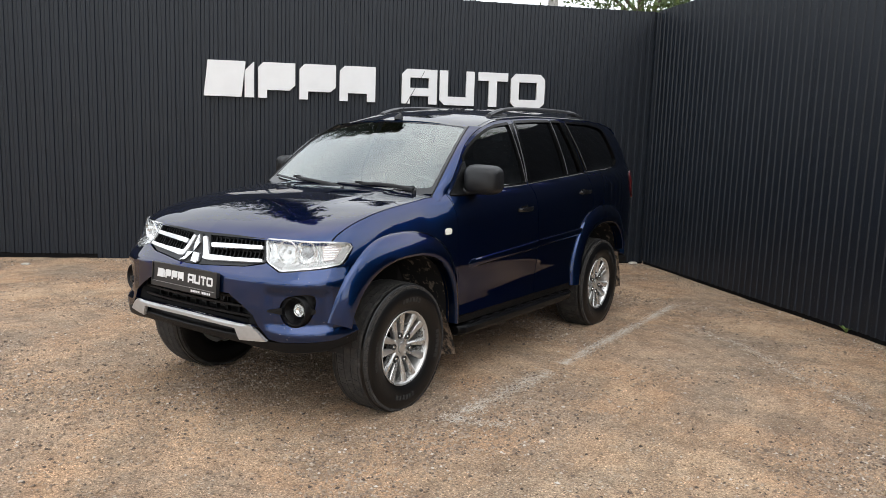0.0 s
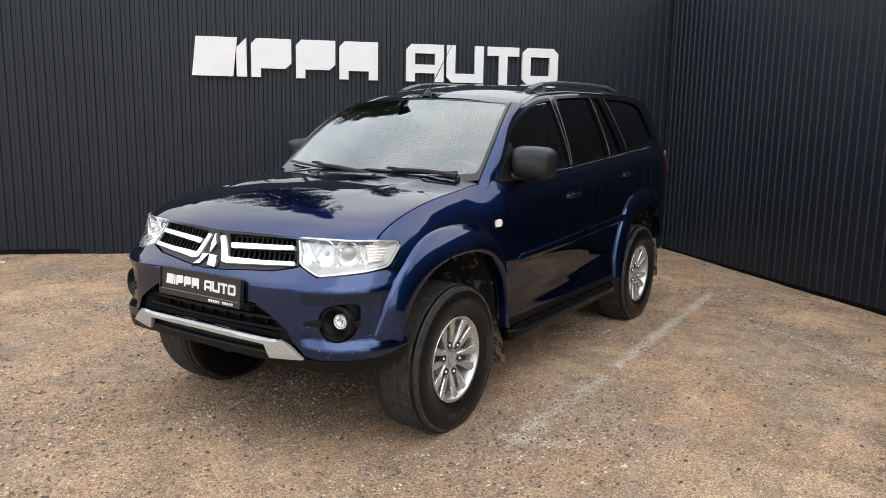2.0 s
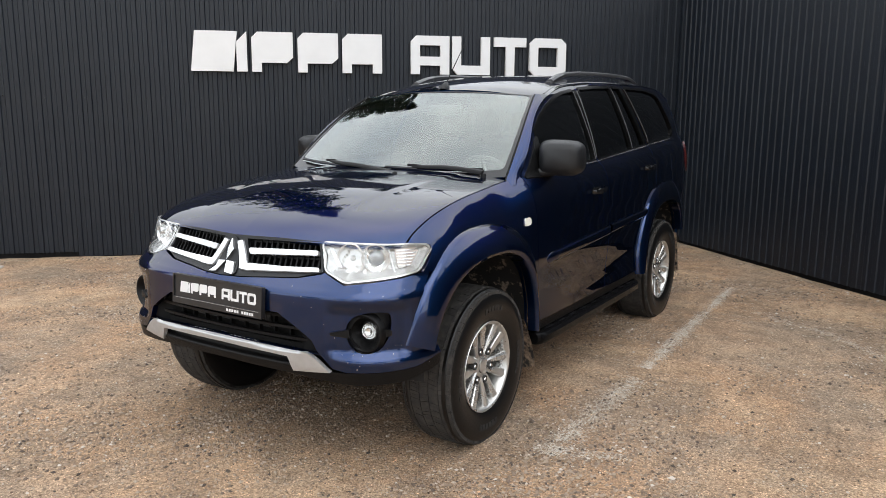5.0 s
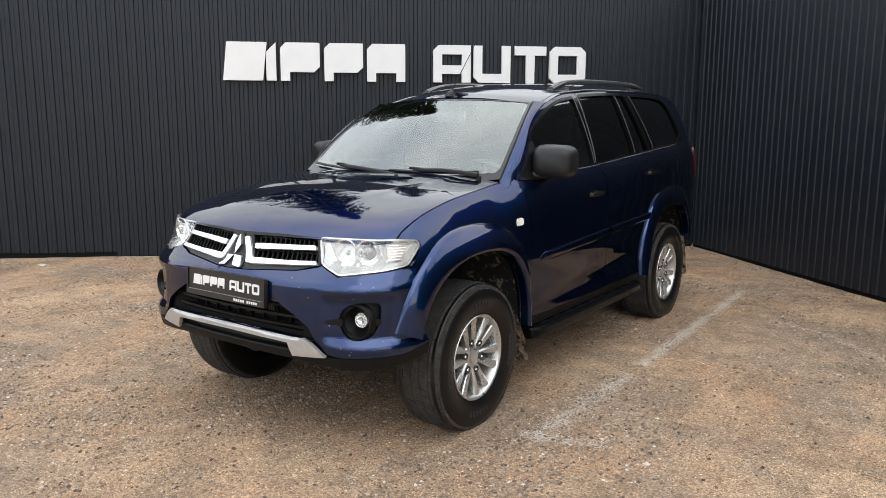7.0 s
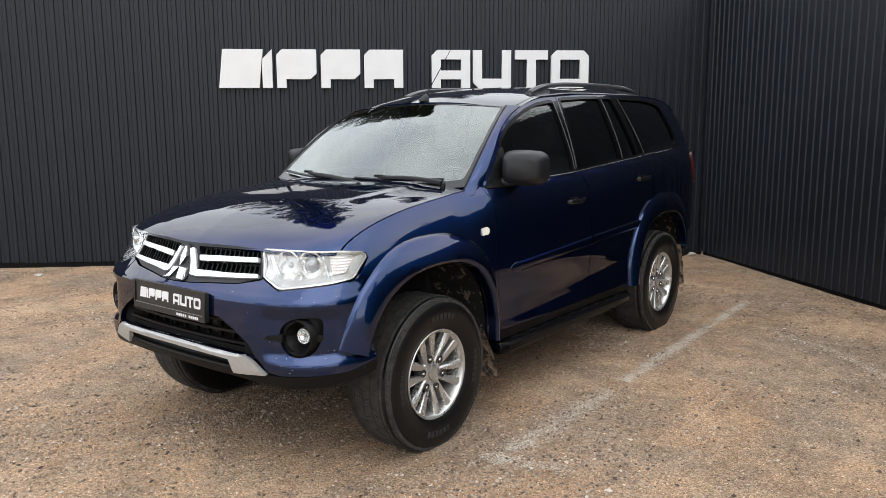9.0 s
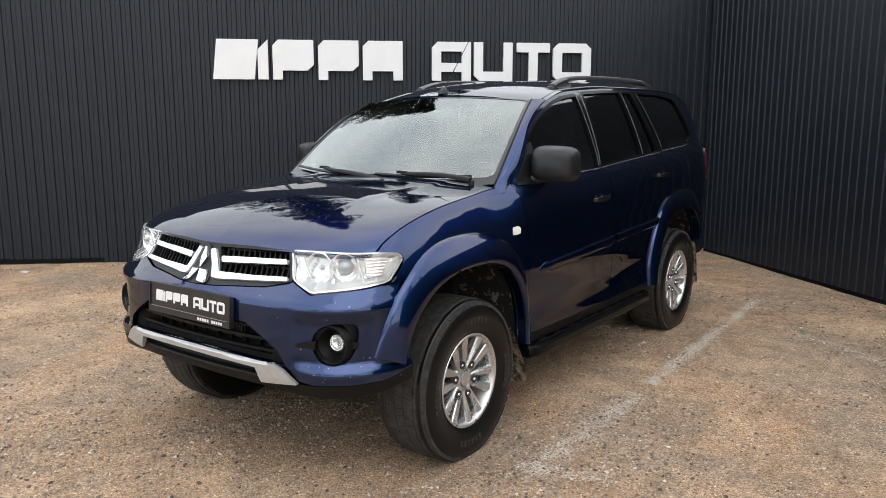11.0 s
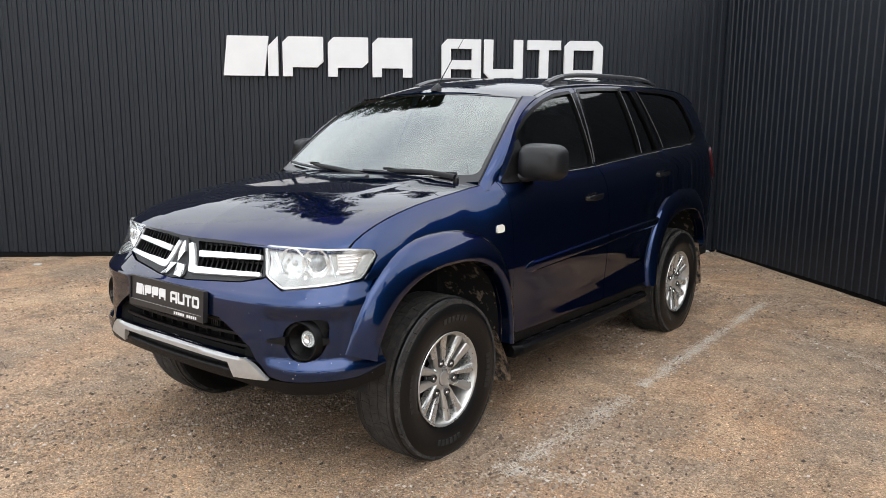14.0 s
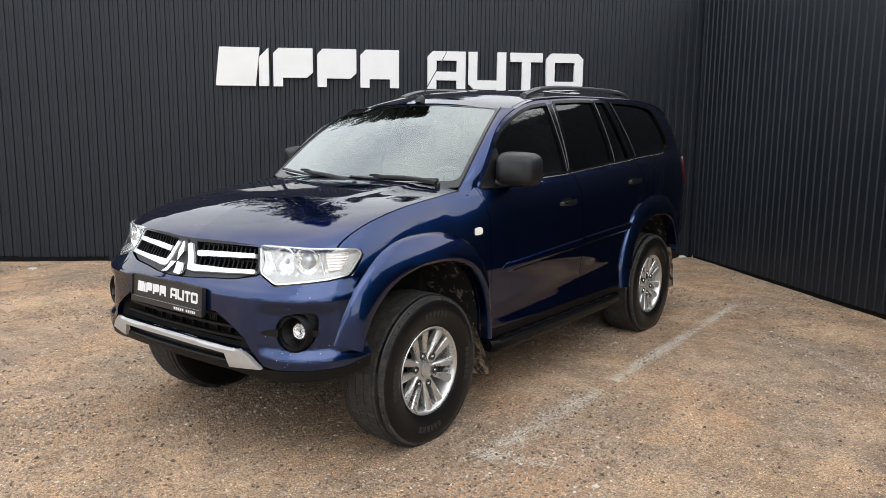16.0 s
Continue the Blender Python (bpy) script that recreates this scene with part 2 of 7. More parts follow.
def rounded(poly, r, n=4):
    """A closed outline with its corners rounded."""
    p = [np.asarray(q, float) for q in poly]
    out = []
    for i in range(len(p)):
        a, b, c = p[i - 1], p[i], p[(i + 1) % len(p)]
        la, lc = np.linalg.norm(a - b), np.linalg.norm(c - b)
        k = min(r, la * 0.45, lc * 0.45)
        s, e = b + (a - b) / max(la, 1e-9) * k, b + (c - b) / max(lc, 1e-9) * k
        for j in range(n + 1):
            t = j / n
            out.append((1 - t) ** 2 * s + 2 * t * (1 - t) * b + t * t * e)
    return out


def resample(poly, step):
    p = [np.asarray(q, float) for q in poly]
    out = []
    for i in range(len(p)):
        a, b = p[i], p[(i + 1) % len(p)]
        n = max(1, int(math.ceil(np.linalg.norm(b - a) / step)))
        if np.linalg.norm(b - a) < 1e-5:
            continue
        out += [a + (b - a) * k / n for k in range(n)]
    return np.array(out)


def inside(pts, poly):
    x, y = pts[:, 0], pts[:, 1]
    res = np.zeros(len(pts), bool)
    q = np.roll(poly, -1, 0)
    for (x0, y0), (x1, y1) in zip(poly, q):
        cross = (y0 > y) != (y1 > y)
        if y1 != y0:
            res ^= cross & (x < (x1 - x0) * (y - y0) / (y1 - y0) + x0)
    return res


def skin(name, surf, outline, mat, parent, label="", holes=(), step=0.03, thick=0.012, flip=False, mirror=False, bevel=0.0):
    """A sheet of the given thickness on the surface surf(u, v), cut to an outline with holes; its back and rims are built too."""
    loops = [resample(o, step) for o in (outline, *holes)]
    lo, hi = loops[0].min(0), loops[0].max(0)
    gu, gv = np.arange(lo[0] + step / 2, hi[0], step), np.arange(lo[1] + step / 2, hi[1], step)
    grid = np.array([(a, b) for a in gu for b in gv]).reshape(-1, 2)
    keep = inside(grid, loops[0])
    for h in loops[1:]:
        keep &= ~inside(grid, h)
    every = np.concatenate(loops)
    grid = grid[keep]
    if len(grid):
        near = np.array([np.min(np.hypot(*(every - g).T)) for g in grid])
        grid = grid[near > step * 0.45]
    pts, edges, at = [], [], 0
    for l in loops:
        pts += [Vector(q) for q in l]
        edges += [(at + i, at + (i + 1) % len(l)) for i in range(len(l))]
        at += len(l)
    pts += [Vector(q) for q in grid]
    cv, _, cf, *_ = delaunay_2d_cdt(pts, edges, [], 0, 1e-6)
    uv = np.array([tuple(v) for v in cv])
    tri = np.array([list(f)[:3] for f in cf])
    cen = uv[tri].mean(1)
    ok = inside(cen, loops[0])
    for h in loops[1:]:
        ok &= ~inside(cen, h)
    tri = tri[ok]
    e = 1e-4
    P = np.array([surf(u, v) for u, v in uv])
    du = np.array([surf(u + e, v) for u, v in uv]) - np.array([surf(u - e, v) for u, v in uv])
    dv = np.array([surf(u, v + e) for u, v in uv]) - np.array([surf(u, v - e) for u, v in uv])
    N = np.cross(du, dv)
    N /= np.maximum(np.linalg.norm(N, axis=1, keepdims=True), 1e-12)
    if flip:
        N = -N
    # triangles wound along N
    a, b, c = P[tri[:, 0]], P[tri[:, 1]], P[tri[:, 2]]
    wrong = (np.cross(b - a, c - a) * N[tri[:, 0]]).sum(1) < 0
    tri[wrong] = tri[wrong][:, ::-1]
    n = len(P)
    B = P - N * thick
    verts, norms = [*P, *B], [*N, *(-N)]
    faces = [tuple(map(int, t)) for t in tri] + [tuple(int(k) + n for k in t[::-1]) for t in tri]
    count = {}
    for t in tri:
        for i in range(3):
            count[(int(t[i]), int(t[(i + 1) % 3]))] = 1
    for (i, j) in [k for k in count if (k[1], k[0]) not in count]:
        d = P[j] - P[i]
        out = np.cross(d, N[i])
        out /= max(np.linalg.norm(out), 1e-9)
        k = len(verts)
        verts += [P[i], P[j], B[j], B[i]]
        norms += [out] * 4
        faces.append((k + 1, k, k + 3, k + 2))
    verts, norms = np.array(verts), np.array(norms)
    if mirror:
        verts = verts * (-1, 1, 1)
        norms = norms * (-1, 1, 1)
        faces = [f[::-1] for f in faces]
    return link_mesh(name, verts, faces, mat, parent, label, normals=norms)


def loft(name, rows, mat, parent, label="", closed=False, mirror=False, caps=False, sharp=40):
    """A sheet through rows of points; closed: each row is a ring."""
    rows = [[np.asarray(p, float) for p in r] for r in rows]
    if mirror:
        rows = [[p * (-1, 1, 1) for p in r] for r in rows]
    n = len(rows[0])
    verts = [p for r in rows for p in r]
    faces = []
    for i in range(len(rows) - 1):
        for j in range(n if closed else n - 1):
            a, b = i * n + j, i * n + (j + 1) % n
            faces.append((a, b, b + n, a + n))
    if caps:
        faces += [tuple(range(n))[::-1], tuple(range((len(rows) - 1) * n, len(rows) * n))]
    bm = bmesh.new()
    vs = [bm.verts.new(v) for v in verts]
    for f in faces:
        try:
            bm.faces.new([vs[k] for k in f])
        except ValueError:
            pass
    return part(name, bm, mat, parent, label, sharp=sharp)


def box(bm, lo, hi, bev=0.0, m=None):
    """A box with its edges bevelled, added to bm."""
    c = [(a + b) / 2 for a, b in zip(lo, hi)]
    s = [abs(b - a) for a, b in zip(lo, hi)]
    got = bmesh.ops.create_cube(bm, size=1.0, matrix=Matrix.Translation(c) @ Matrix.Diagonal((*s, 1)))
    vs = got["verts"]
    if bev:
        ed = list({e for v in vs for e in v.link_edges})
        r = bmesh.ops.bevel(bm, geom=ed, offset=bev, segments=2, affect="EDGES", profile=0.6)
        vs = list({v for f in r["faces"] for v in f.verts} | {v for v in vs if v.is_valid})
    if m is not None:
        bmesh.ops.transform(bm, matrix=m, verts=[v for v in vs if v.is_valid])
    return bm


def revolve(bm, profile, axis="x", n=48, origin=(0, 0, 0), closed=False):
    """Turns a profile of (along, radius) round an axis."""
    rings = []
    for along, r in profile:
        ring = []
        for k in range(n):
            a = 2 * math.pi * k / n
            c, s = r * math.cos(a), r * math.sin(a)
            p = {"x": (along, c, s), "y": (c, along, s), "z": (c, s, along)}[axis]
            ring.append(bm.verts.new(Vector(p) + Vector(origin)))
        rings.append(ring)
    m = len(rings)
    for i in range(m if closed else m - 1):
        a, b = rings[i], rings[(i + 1) % m]
        for k in range(n):
            bm.faces.new((a[k], a[(k + 1) % n], b[(k + 1) % n], b[k]))
    return rings


def tube(bm, pts, r, n=8, taper=None):
    """A round bar along points."""
    pts = [Vector(p) for p in pts]
    rings = []
    for i, p in enumerate(pts):
        d = (pts[min(i + 1, len(pts) - 1)] - pts[max(i - 1, 0)]).normalized()
        up = Vector((0, 0, 1)) if abs(d.z) < 0.95 else Vector((1, 0, 0))
        a = d.cross(up).normalized()
        b = d.cross(a).normalized()
        rr = r if taper is None else r + (taper - r) * i / (len(pts) - 1)
        rings.append([bm.verts.new(p + (a * math.cos(2 * math.pi * k / n) + b * math.sin(2 * math.pi * k / n)) * rr) for k in range(n)])
    for s, e in zip(rings, rings[1:]):
        for k in range(n):
            bm.faces.new((s[k], s[(k + 1) % n], e[(k + 1) % n], e[k]))
    bm.faces.new(rings[0][::-1])
    bm.faces.new(rings[-1])
    return rings


def prism(bm, outline, place, depth_a, depth_b):
    """An outline extruded between two depths; place(u, v, d) gives the point."""
    a = [bm.verts.new(place(u, v, depth_a)) for u, v in outline]
    b = [bm.verts.new(place(u, v, depth_b)) for u, v in outline]
    n = len(a)
    for i in range(n):
        bm.faces.new((a[i], a[(i + 1) % n], b[(i + 1) % n], b[i]))
    fa, fb = bm.faces.new(a[::-1]), bm.faces.new(b)
    bmesh.ops.triangulate(bm, faces=[fa, fb])

# ---------- the yard: ground, fences, sign ----------
CORNER = Vector((-0.047, 6.451, 0))
YAW_A, YAW_B = radians(42.9), radians(-41.8)      # the fence that carries the sign, and the one it meets


def ground_material():
    m = bpy.data.materials.new("compacted_gravel_and_old_asphalt")
    m.use_nodes = True
    nt = m.node_tree
    b = nt.nodes["Principled BSDF"]
    b.inputs["Roughness"].default_value = 0.95
    b.inputs["Specular IOR Level"].default_value = 0.25
    co = nt.nodes.new("ShaderNodeTexCoord")

    def noise_at(scale, detail=6, rough=0.6, kind="ShaderNodeTexNoise"):
        n = nt.nodes.new(kind)
        n.inputs["Scale"].default_value = scale
        if kind == "ShaderNodeTexNoise":
            n.inputs["Detail"].default_value = detail
            n.inputs["Roughness"].default_value = rough
        nt.links.new(co.outputs["Object"], n.inputs["Vector"])
        return n

    def ramp(src, stops):
        r = nt.nodes.new("ShaderNodeValToRGB")
        r.color_ramp.elements[0].position, r.color_ramp.elements[0].color = stops[0][0], (*stops[0][1], 1)
        r.color_ramp.elements[1].position, r.color_ramp.elements[1].color = stops[-1][0], (*stops[-1][1], 1)
        for p, c in stops[1:-1]:
            e = r.color_ramp.elements.new(p)
            e.color = (*c, 1)
        nt.links.new(src, r.inputs["Fac"])
        return r.outputs["Color"]

    def mix(a, c, fac, kind="MIX"):
        x = nt.nodes.new("ShaderNodeMixRGB")
        x.blend_type = kind
        for s, k in ((a, "Color1"), (c, "Color2"), (fac, "Fac")):
            if isinstance(s, (tuple, float)):
                x.inputs[k].default_value = (*s, 1) if isinstance(s, tuple) else s
            else:
                nt.links.new(s, x.inputs[k])
        return x.outputs["Color"]

    big = noise_at(0.62, 8, 0.66)
    base = ramp(big.outputs["Fac"], [(0.36, (0.270, 0.211, 0.158)), (0.45, (0.329, 0.249, 0.181)), (0.52, (0.356, 0.255, 0.174)), (0.57, (0.387, 0.289, 0.202)), (0.66, (0.418, 0.314, 0.222))])
    mid = noise_at(4.5, 8, 0.7)
    base = mix(base, ramp(mid.outputs["Fac"], [(0.30, (0.60, 0.56, 0.53)), (0.50, (1.0, 1.0, 1.0)), (0.72, (1.22, 1.17, 1.10))]), 0.9, "MULTIPLY")
    # loose gravel lies in drifts, with trodden sand between them
    drift = noise_at(1.5, 7, 0.62)
    drift_mask = nt.nodes.new("ShaderNodeMapRange")
    drift_mask.inputs["From Min"].default_value, drift_mask.inputs["From Max"].default_value = 0.46, 0.58
    nt.links.new(drift.outputs["Fac"], drift_mask.inputs["Value"])
    base = mix(base, ramp(drift_mask.outputs["Result"], [(0.0, (1.10, 1.05, 1.0)), (1.0, (0.86, 0.86, 0.86))]), 1.0, "MULTIPLY")
    # old wheel tracks
    turn = nt.nodes.new("ShaderNodeMapping")
    turn.inputs["Rotation"].default_value = (0, 0, radians(24))
    turn.inputs["Scale"].default_value = (14.0, 0.9, 1.0)
    nt.links.new(co.outputs["Object"], turn.inputs["Vector"])
    track = noise_at(1.0, 5, 0.6)
    nt.links.new(turn.outputs["Vector"], track.inputs["Vector"])
    base = mix(base, ramp(track.outputs["Fac"], [(0.34, (0.80, 0.77, 0.75)), (0.5, (1.0, 1.0, 1.0)), (0.7, (1.10, 1.09, 1.07))]), 0.55, "MULTIPLY")
    soil = noise_at(1.15, 5, 0.55)
    base = mix(base, ramp(soil.outputs["Fac"], [(0.48, (1.0, 1.0, 1.0)), (0.55, (0.88, 0.78, 0.71)), (0.66, (0.74, 0.62, 0.54))]), 0.38, "MULTIPLY")
    sand = noise_at(210, kind="ShaderNodeTexVoronoi")
    sand_sep = nt.nodes.new("ShaderNodeSeparateColor")
    nt.links.new(sand.outputs["Color"], sand_sep.inputs["Color"])
    base = mix(base, ramp(sand_sep.outputs["Red"], [(0.0, (0.42, 0.40, 0.38)), (0.5, (1.0, 1.0, 1.0)), (0.92, (1.2, 1.19, 1.18)), (1.0, (2.3, 2.3, 2.3))]), 0.82, "MULTIPLY")
    grit = noise_at(75, 5, 0.75)
    base = mix(base, ramp(grit.outputs["Fac"], [(0.34, (0.28, 0.26, 0.25)), (0.5, (1.0, 1.0, 1.0)), (0.68, (1.65, 1.62, 1.58))]), 0.68, "MULTIPLY")
    # single dark and pale pebbles pressed into the surface
    chips = noise_at(34, kind="ShaderNodeTexVoronoi")
    chip_sep = nt.nodes.new("ShaderNodeSeparateColor")
    nt.links.new(chips.outputs["Color"], chip_sep.inputs["Color"])
    chip_disc = nt.nodes.new("ShaderNodeMapRange")
    chip_disc.inputs["From Min"].default_value, chip_disc.inputs["From Max"].default_value = 0.26, 0.18
    nt.links.new(chips.outputs["Distance"], chip_disc.inputs["Value"])
    base = mix(base, mix(base, ramp(chip_sep.outputs["Red"], [(0.0, (0.26, 0.22, 0.20)), (0.16, (0.42, 0.38, 0.36)), (0.20, (1.0, 1.0, 1.0)), (0.90, (1.0, 1.0, 1.0)), (0.93, (1.7, 1.7, 1.65)), (1.0, (2.2, 2.2, 2.1))]), 1.0, "MULTIPLY"), chip_disc.outputs["Result"])
    stones = noise_at(62, kind="ShaderNodeTexVoronoi")
    stones.inputs["Randomness"].default_value = 1.0
    sep = nt.nodes.new("ShaderNodeSeparateColor")
    nt.links.new(stones.outputs["Color"], sep.inputs["Color"])
    is_stone = nt.nodes.new("ShaderNodeMath")
    is_stone.operation = "MULTIPLY"
    pick = nt.nodes.new("ShaderNodeMapRange")
    pick.inputs["From Min"].default_value, pick.inputs["From Max"].default_value = 0.46, 0.52
    amount = nt.nodes.new("ShaderNodeMath")
    amount.operation = "MULTIPLY_ADD"
    amount.inputs[1].default_value = 1.1
    nt.links.new(mid.outputs["Fac"], amount.inputs[0])
    shift = nt.nodes.new("ShaderNodeMath")
    shift.operation = "SUBTRACT"
    shift.inputs[1].default_value = 0.62
    nt.links.new(sep.outputs["Red"], shift.inputs[0])
    nt.links.new(shift.outputs["Value"], amount.inputs[2])
    nt.links.new(amount.outputs["Value"], pick.inputs["Value"])
    disc = nt.nodes.new("ShaderNodeMapRange")
    disc.inputs["From Min"].default_value, disc.inputs["From Max"].default_value = 0.42, 0.30
    nt.links.new(stones.outputs["Distance"], disc.inputs["Value"])
    where = nt.nodes.new("ShaderNodeMapRange")
    where.inputs["To Min"].default_value, where.inputs["To Max"].default_value = 0.10, 1.0
    nt.links.new(drift_mask.outputs["Result"], where.inputs["Value"])
    lying = nt.nodes.new("ShaderNodeMath")
    lying.operation = "MULTIPLY"
    nt.links.new(pick.outputs["Result"], lying.inputs[0])
    nt.links.new(where.outputs["Result"], lying.inputs[1])
    nt.links.new(lying.outputs["Value"], is_stone.inputs[0])
    nt.links.new(disc.outputs["Result"], is_stone.inputs[1])
    tone = ramp(sep.outputs["Green"], [(0.0, (0.074, 0.057, 0.046)), (0.35, (0.182, 0.138, 0.104)), (0.75, (0.311, 0.247, 0.186)), (0.92, (0.432, 0.372, 0.303)), (1.0, (0.623, 0.571, 0.502))])
    base = mix(base, tone, is_stone.outputs["Value"])
    nt.links.new(base, b.inputs["Base Color"])
    height = nt.nodes.new("ShaderNodeMath")
    height.operation = "ADD"
    nt.links.new(grit.outputs["Fac"], height.inputs[0])
    nt.links.new(is_stone.outputs["Value"], height.inputs[1])
    bp = nt.nodes.new("ShaderNodeBump")
    bp.inputs["Strength"].default_value = 1.0
    bp.inputs["Distance"].default_value = 0.009
    nt.links.new(height.outputs["Value"], bp.inputs["Height"])
    nt.links.new(bp.outputs["Normal"], b.inputs["Normal"])
    return m


M_GROUND = ground_material()


def ground_z(x, y):
    """Slight unevenness of the yard, level under the wheels."""
    p = Vector((x * 0.9, y * 0.9, 0.0))
    hollow = 0.030 * math.exp(-(x / 0.95) ** 2 - ((y + 0.05) / 0.65) ** 2) + 0.012 * math.exp(-(x / 1.0) ** 2 - ((y - 2.8) / 0.6) ** 2)
    return 0.010 * noise.noise(p) + 0.006 * noise.noise(p * 4.1) + 0.003 * noise.noise(p * 8.3) - 0.006 - hollow


def build_ground():
    xs = np.concatenate([[-900, -300, -90, -40, -20], np.arange(-12, 9, 0.10), [12, 20, 40, 90, 300, 900]])
    ys = np.concatenate([[-900, -300, -90, -40, -20, -12], np.arange(-7, 9, 0.10), [12, 20, 40, 90, 300, 900]])
    verts = [(x, y, ground_z(x, y) if -12 <= x <= 9 and -7 <= y <= 9 else -0.006) for y in ys for x in xs]
    n = len(xs)
    faces = [(j * n + i, j * n + i + 1, (j + 1) * n + i + 1, (j + 1) * n + i) for j in range(len(ys) - 1) for i in range(n - 1)]
    g = link_mesh("ground", verts, faces, M_GROUND)
    tagged(g, "brown compacted gravel ground with worn asphalt patches", "ground", kind="structure")


build_ground()

PITCH, RIBS = 0.100, 10


def fence_panel_mesh(height):
    """One profiled sheet: flat bands and equal recessed bands with steep narrow flanks."""
    prof = []
    for k in range(RIBS):
        u = k * PITCH
        prof += [(u, 0.0), (u + 0.0015, 0.0012), (u + 0.044, 0.0012), (u + 0.0455, 0.0), (u + 0.052, -0.0095), (u + 0.0535, -0.0105), (u + 0.0915, -0.0105), (u + 0.093, -0.0095), (u + 0.0995, -0.0012)]
    prof.append((RIBS * PITCH + 0.010, 0.0015))
    n = len(prof)
    zs = (0, height)
    verts = [(u, d, z) for z in zs for u, d in prof] + [(u, d - 0.003, z) for z in zs for u, d in prof]
    faces = [(i, i + 1, n + i + 1, n + i) for i in range(n - 1)]
    faces += [(2 * n + i + 1, 2 * n + i, 3 * n + i, 3 * n + i + 1) for i in range(n - 1)]
    faces += [(i + 1, i, 2 * n + i, 2 * n + i + 1) for i in range(n - 1)]
    faces += [(n + i, n + i + 1, 3 * n + i + 1, 3 * n + i) for i in range(n - 1)]
    faces += [(0, n, 3 * n, 2 * n), (n - 1, 3 * n - 1, 4 * n - 1, 2 * n - 1)]
    me = bpy.data.meshes.new("panel")
    me.from_pydata(verts, [], faces)
    me.materials.append(M_FENCE)
    return me


PANEL = fence_panel_mesh(3.285)


def build_fence(name, label, yaw, start, count, sign):
    """Sheets side by side along a line from the corner; d points into the yard."""
    f = thing(name, CORNER, label, "fence", kind="structure")
    f.rotation_euler = (0, 0, yaw)
    rng = random.Random(5)
    for k in range(count):
        p = new("panel", PANEL)
        p.parent = f
        lift = (0.004 if name == "wall_sign" else 0.022) + 0.018 * rng.random() + (0.04 if name == "wall_sign" and k in (7, 8) else 0.0)
        p.location = (start + sign * k * RIBS * PITCH, 0.0015 * (k % 2), lift)
        p.rotation_euler = (0, 0, 0)
        p.scale = (1, -1, 1)
    # rails and posts behind the sheets
    length = count * RIBS * PITCH
    a, b = (start, start + length) if sign > 0 else (start + RIBS * PITCH - length, start + RIBS * PITCH)
    for z in (0.45, 1.7, 2.95):
        bm = bmesh.new()
        box(bm, (a, 0.018, z), (b, 0.058, z + 0.04))
        part("rail", bm, M_DARK, f)
    # near-black strip added so that the gap below the sheets reads as shade
    bm = bmesh.new()
    box(bm, (a, 0.020, -0.10), (b, 0.050, 0.12))
    part("foot_gap_shade", bm, M_DARK, f, "near-black strip standing for shade under the sheets")
    for k in range(count + 1):
        bm = bmesh.new()
        x = a + (b - a) * k / count
        box(bm, (x - 0.03, 0.06, -0.3), (x + 0.03, 0.12, 3.3), 0.004)
        part("post", bm, M_DARK, f)
    return f


M_SCREW = material("painted_screw_head", (0.030, 0.032, 0.035), rough=0.35, metal=0.3)
FENCE_A = build_fence("wall_sign", "tall anthracite profiled steel fence behind the car", YAW_A, -RIBS * PITCH, 13, -1)
FENCE_B = build_fence("wall_side", "tall anthracite profiled steel fence beside the car", YAW_B, 0.0, 12, 1)

# corner strip where the fences meet
bm = bmesh.new()
box(bm, (-0.03, -0.03, 0.05), (0.03, 0.03, 3.29), 0.004, Matrix.Translation(CORNER + Vector((0, -0.012, 0))) @ Matrix.Rotation(radians(45), 4, "Z"))
tagged(part("fence_corner_strip", bm, M_FENCE, None), "anthracite steel strip closing the fence corner", "corner trim", kind="structure")


def build_screws(name, yaw, count, start, sign):
    """Rows of small screw heads that hold the sheets to the rails."""
    bm = bmesh.new()
    rng = random.Random(8)
    for k in range(count * RIBS):
        if k % 4:
            continue
        for z in (0.47, 1.72, 2.97):
            u = start + sign * k * PITCH + 0.072 + rng.uniform(-0.006, 0.006)
            revolve(bm, [(-0.0005, 0.0065), (-0.004, 0.006), (-0.005, 0.003), (-0.0052, 0.0005)], "y", 6, (u, 0.0105, z + rng.uniform(-0.012, 0.012)))
    ob = part("screws", bm, M_SCREW, name, "small painted screw heads", smooth=False)
    tagged(ob, kind="stuff")


def on_sign(u, v, d):
    """A place on the sign's fence: u along it from the corner, v up, d out into the yard."""
    return CORNER + Vector((math.cos(YAW_A), math.sin(YAW_A), 0)) * u + Vector((math.sin(YAW_A), -math.cos(YAW_A), 0)) * d + Vector((0, 0, v))


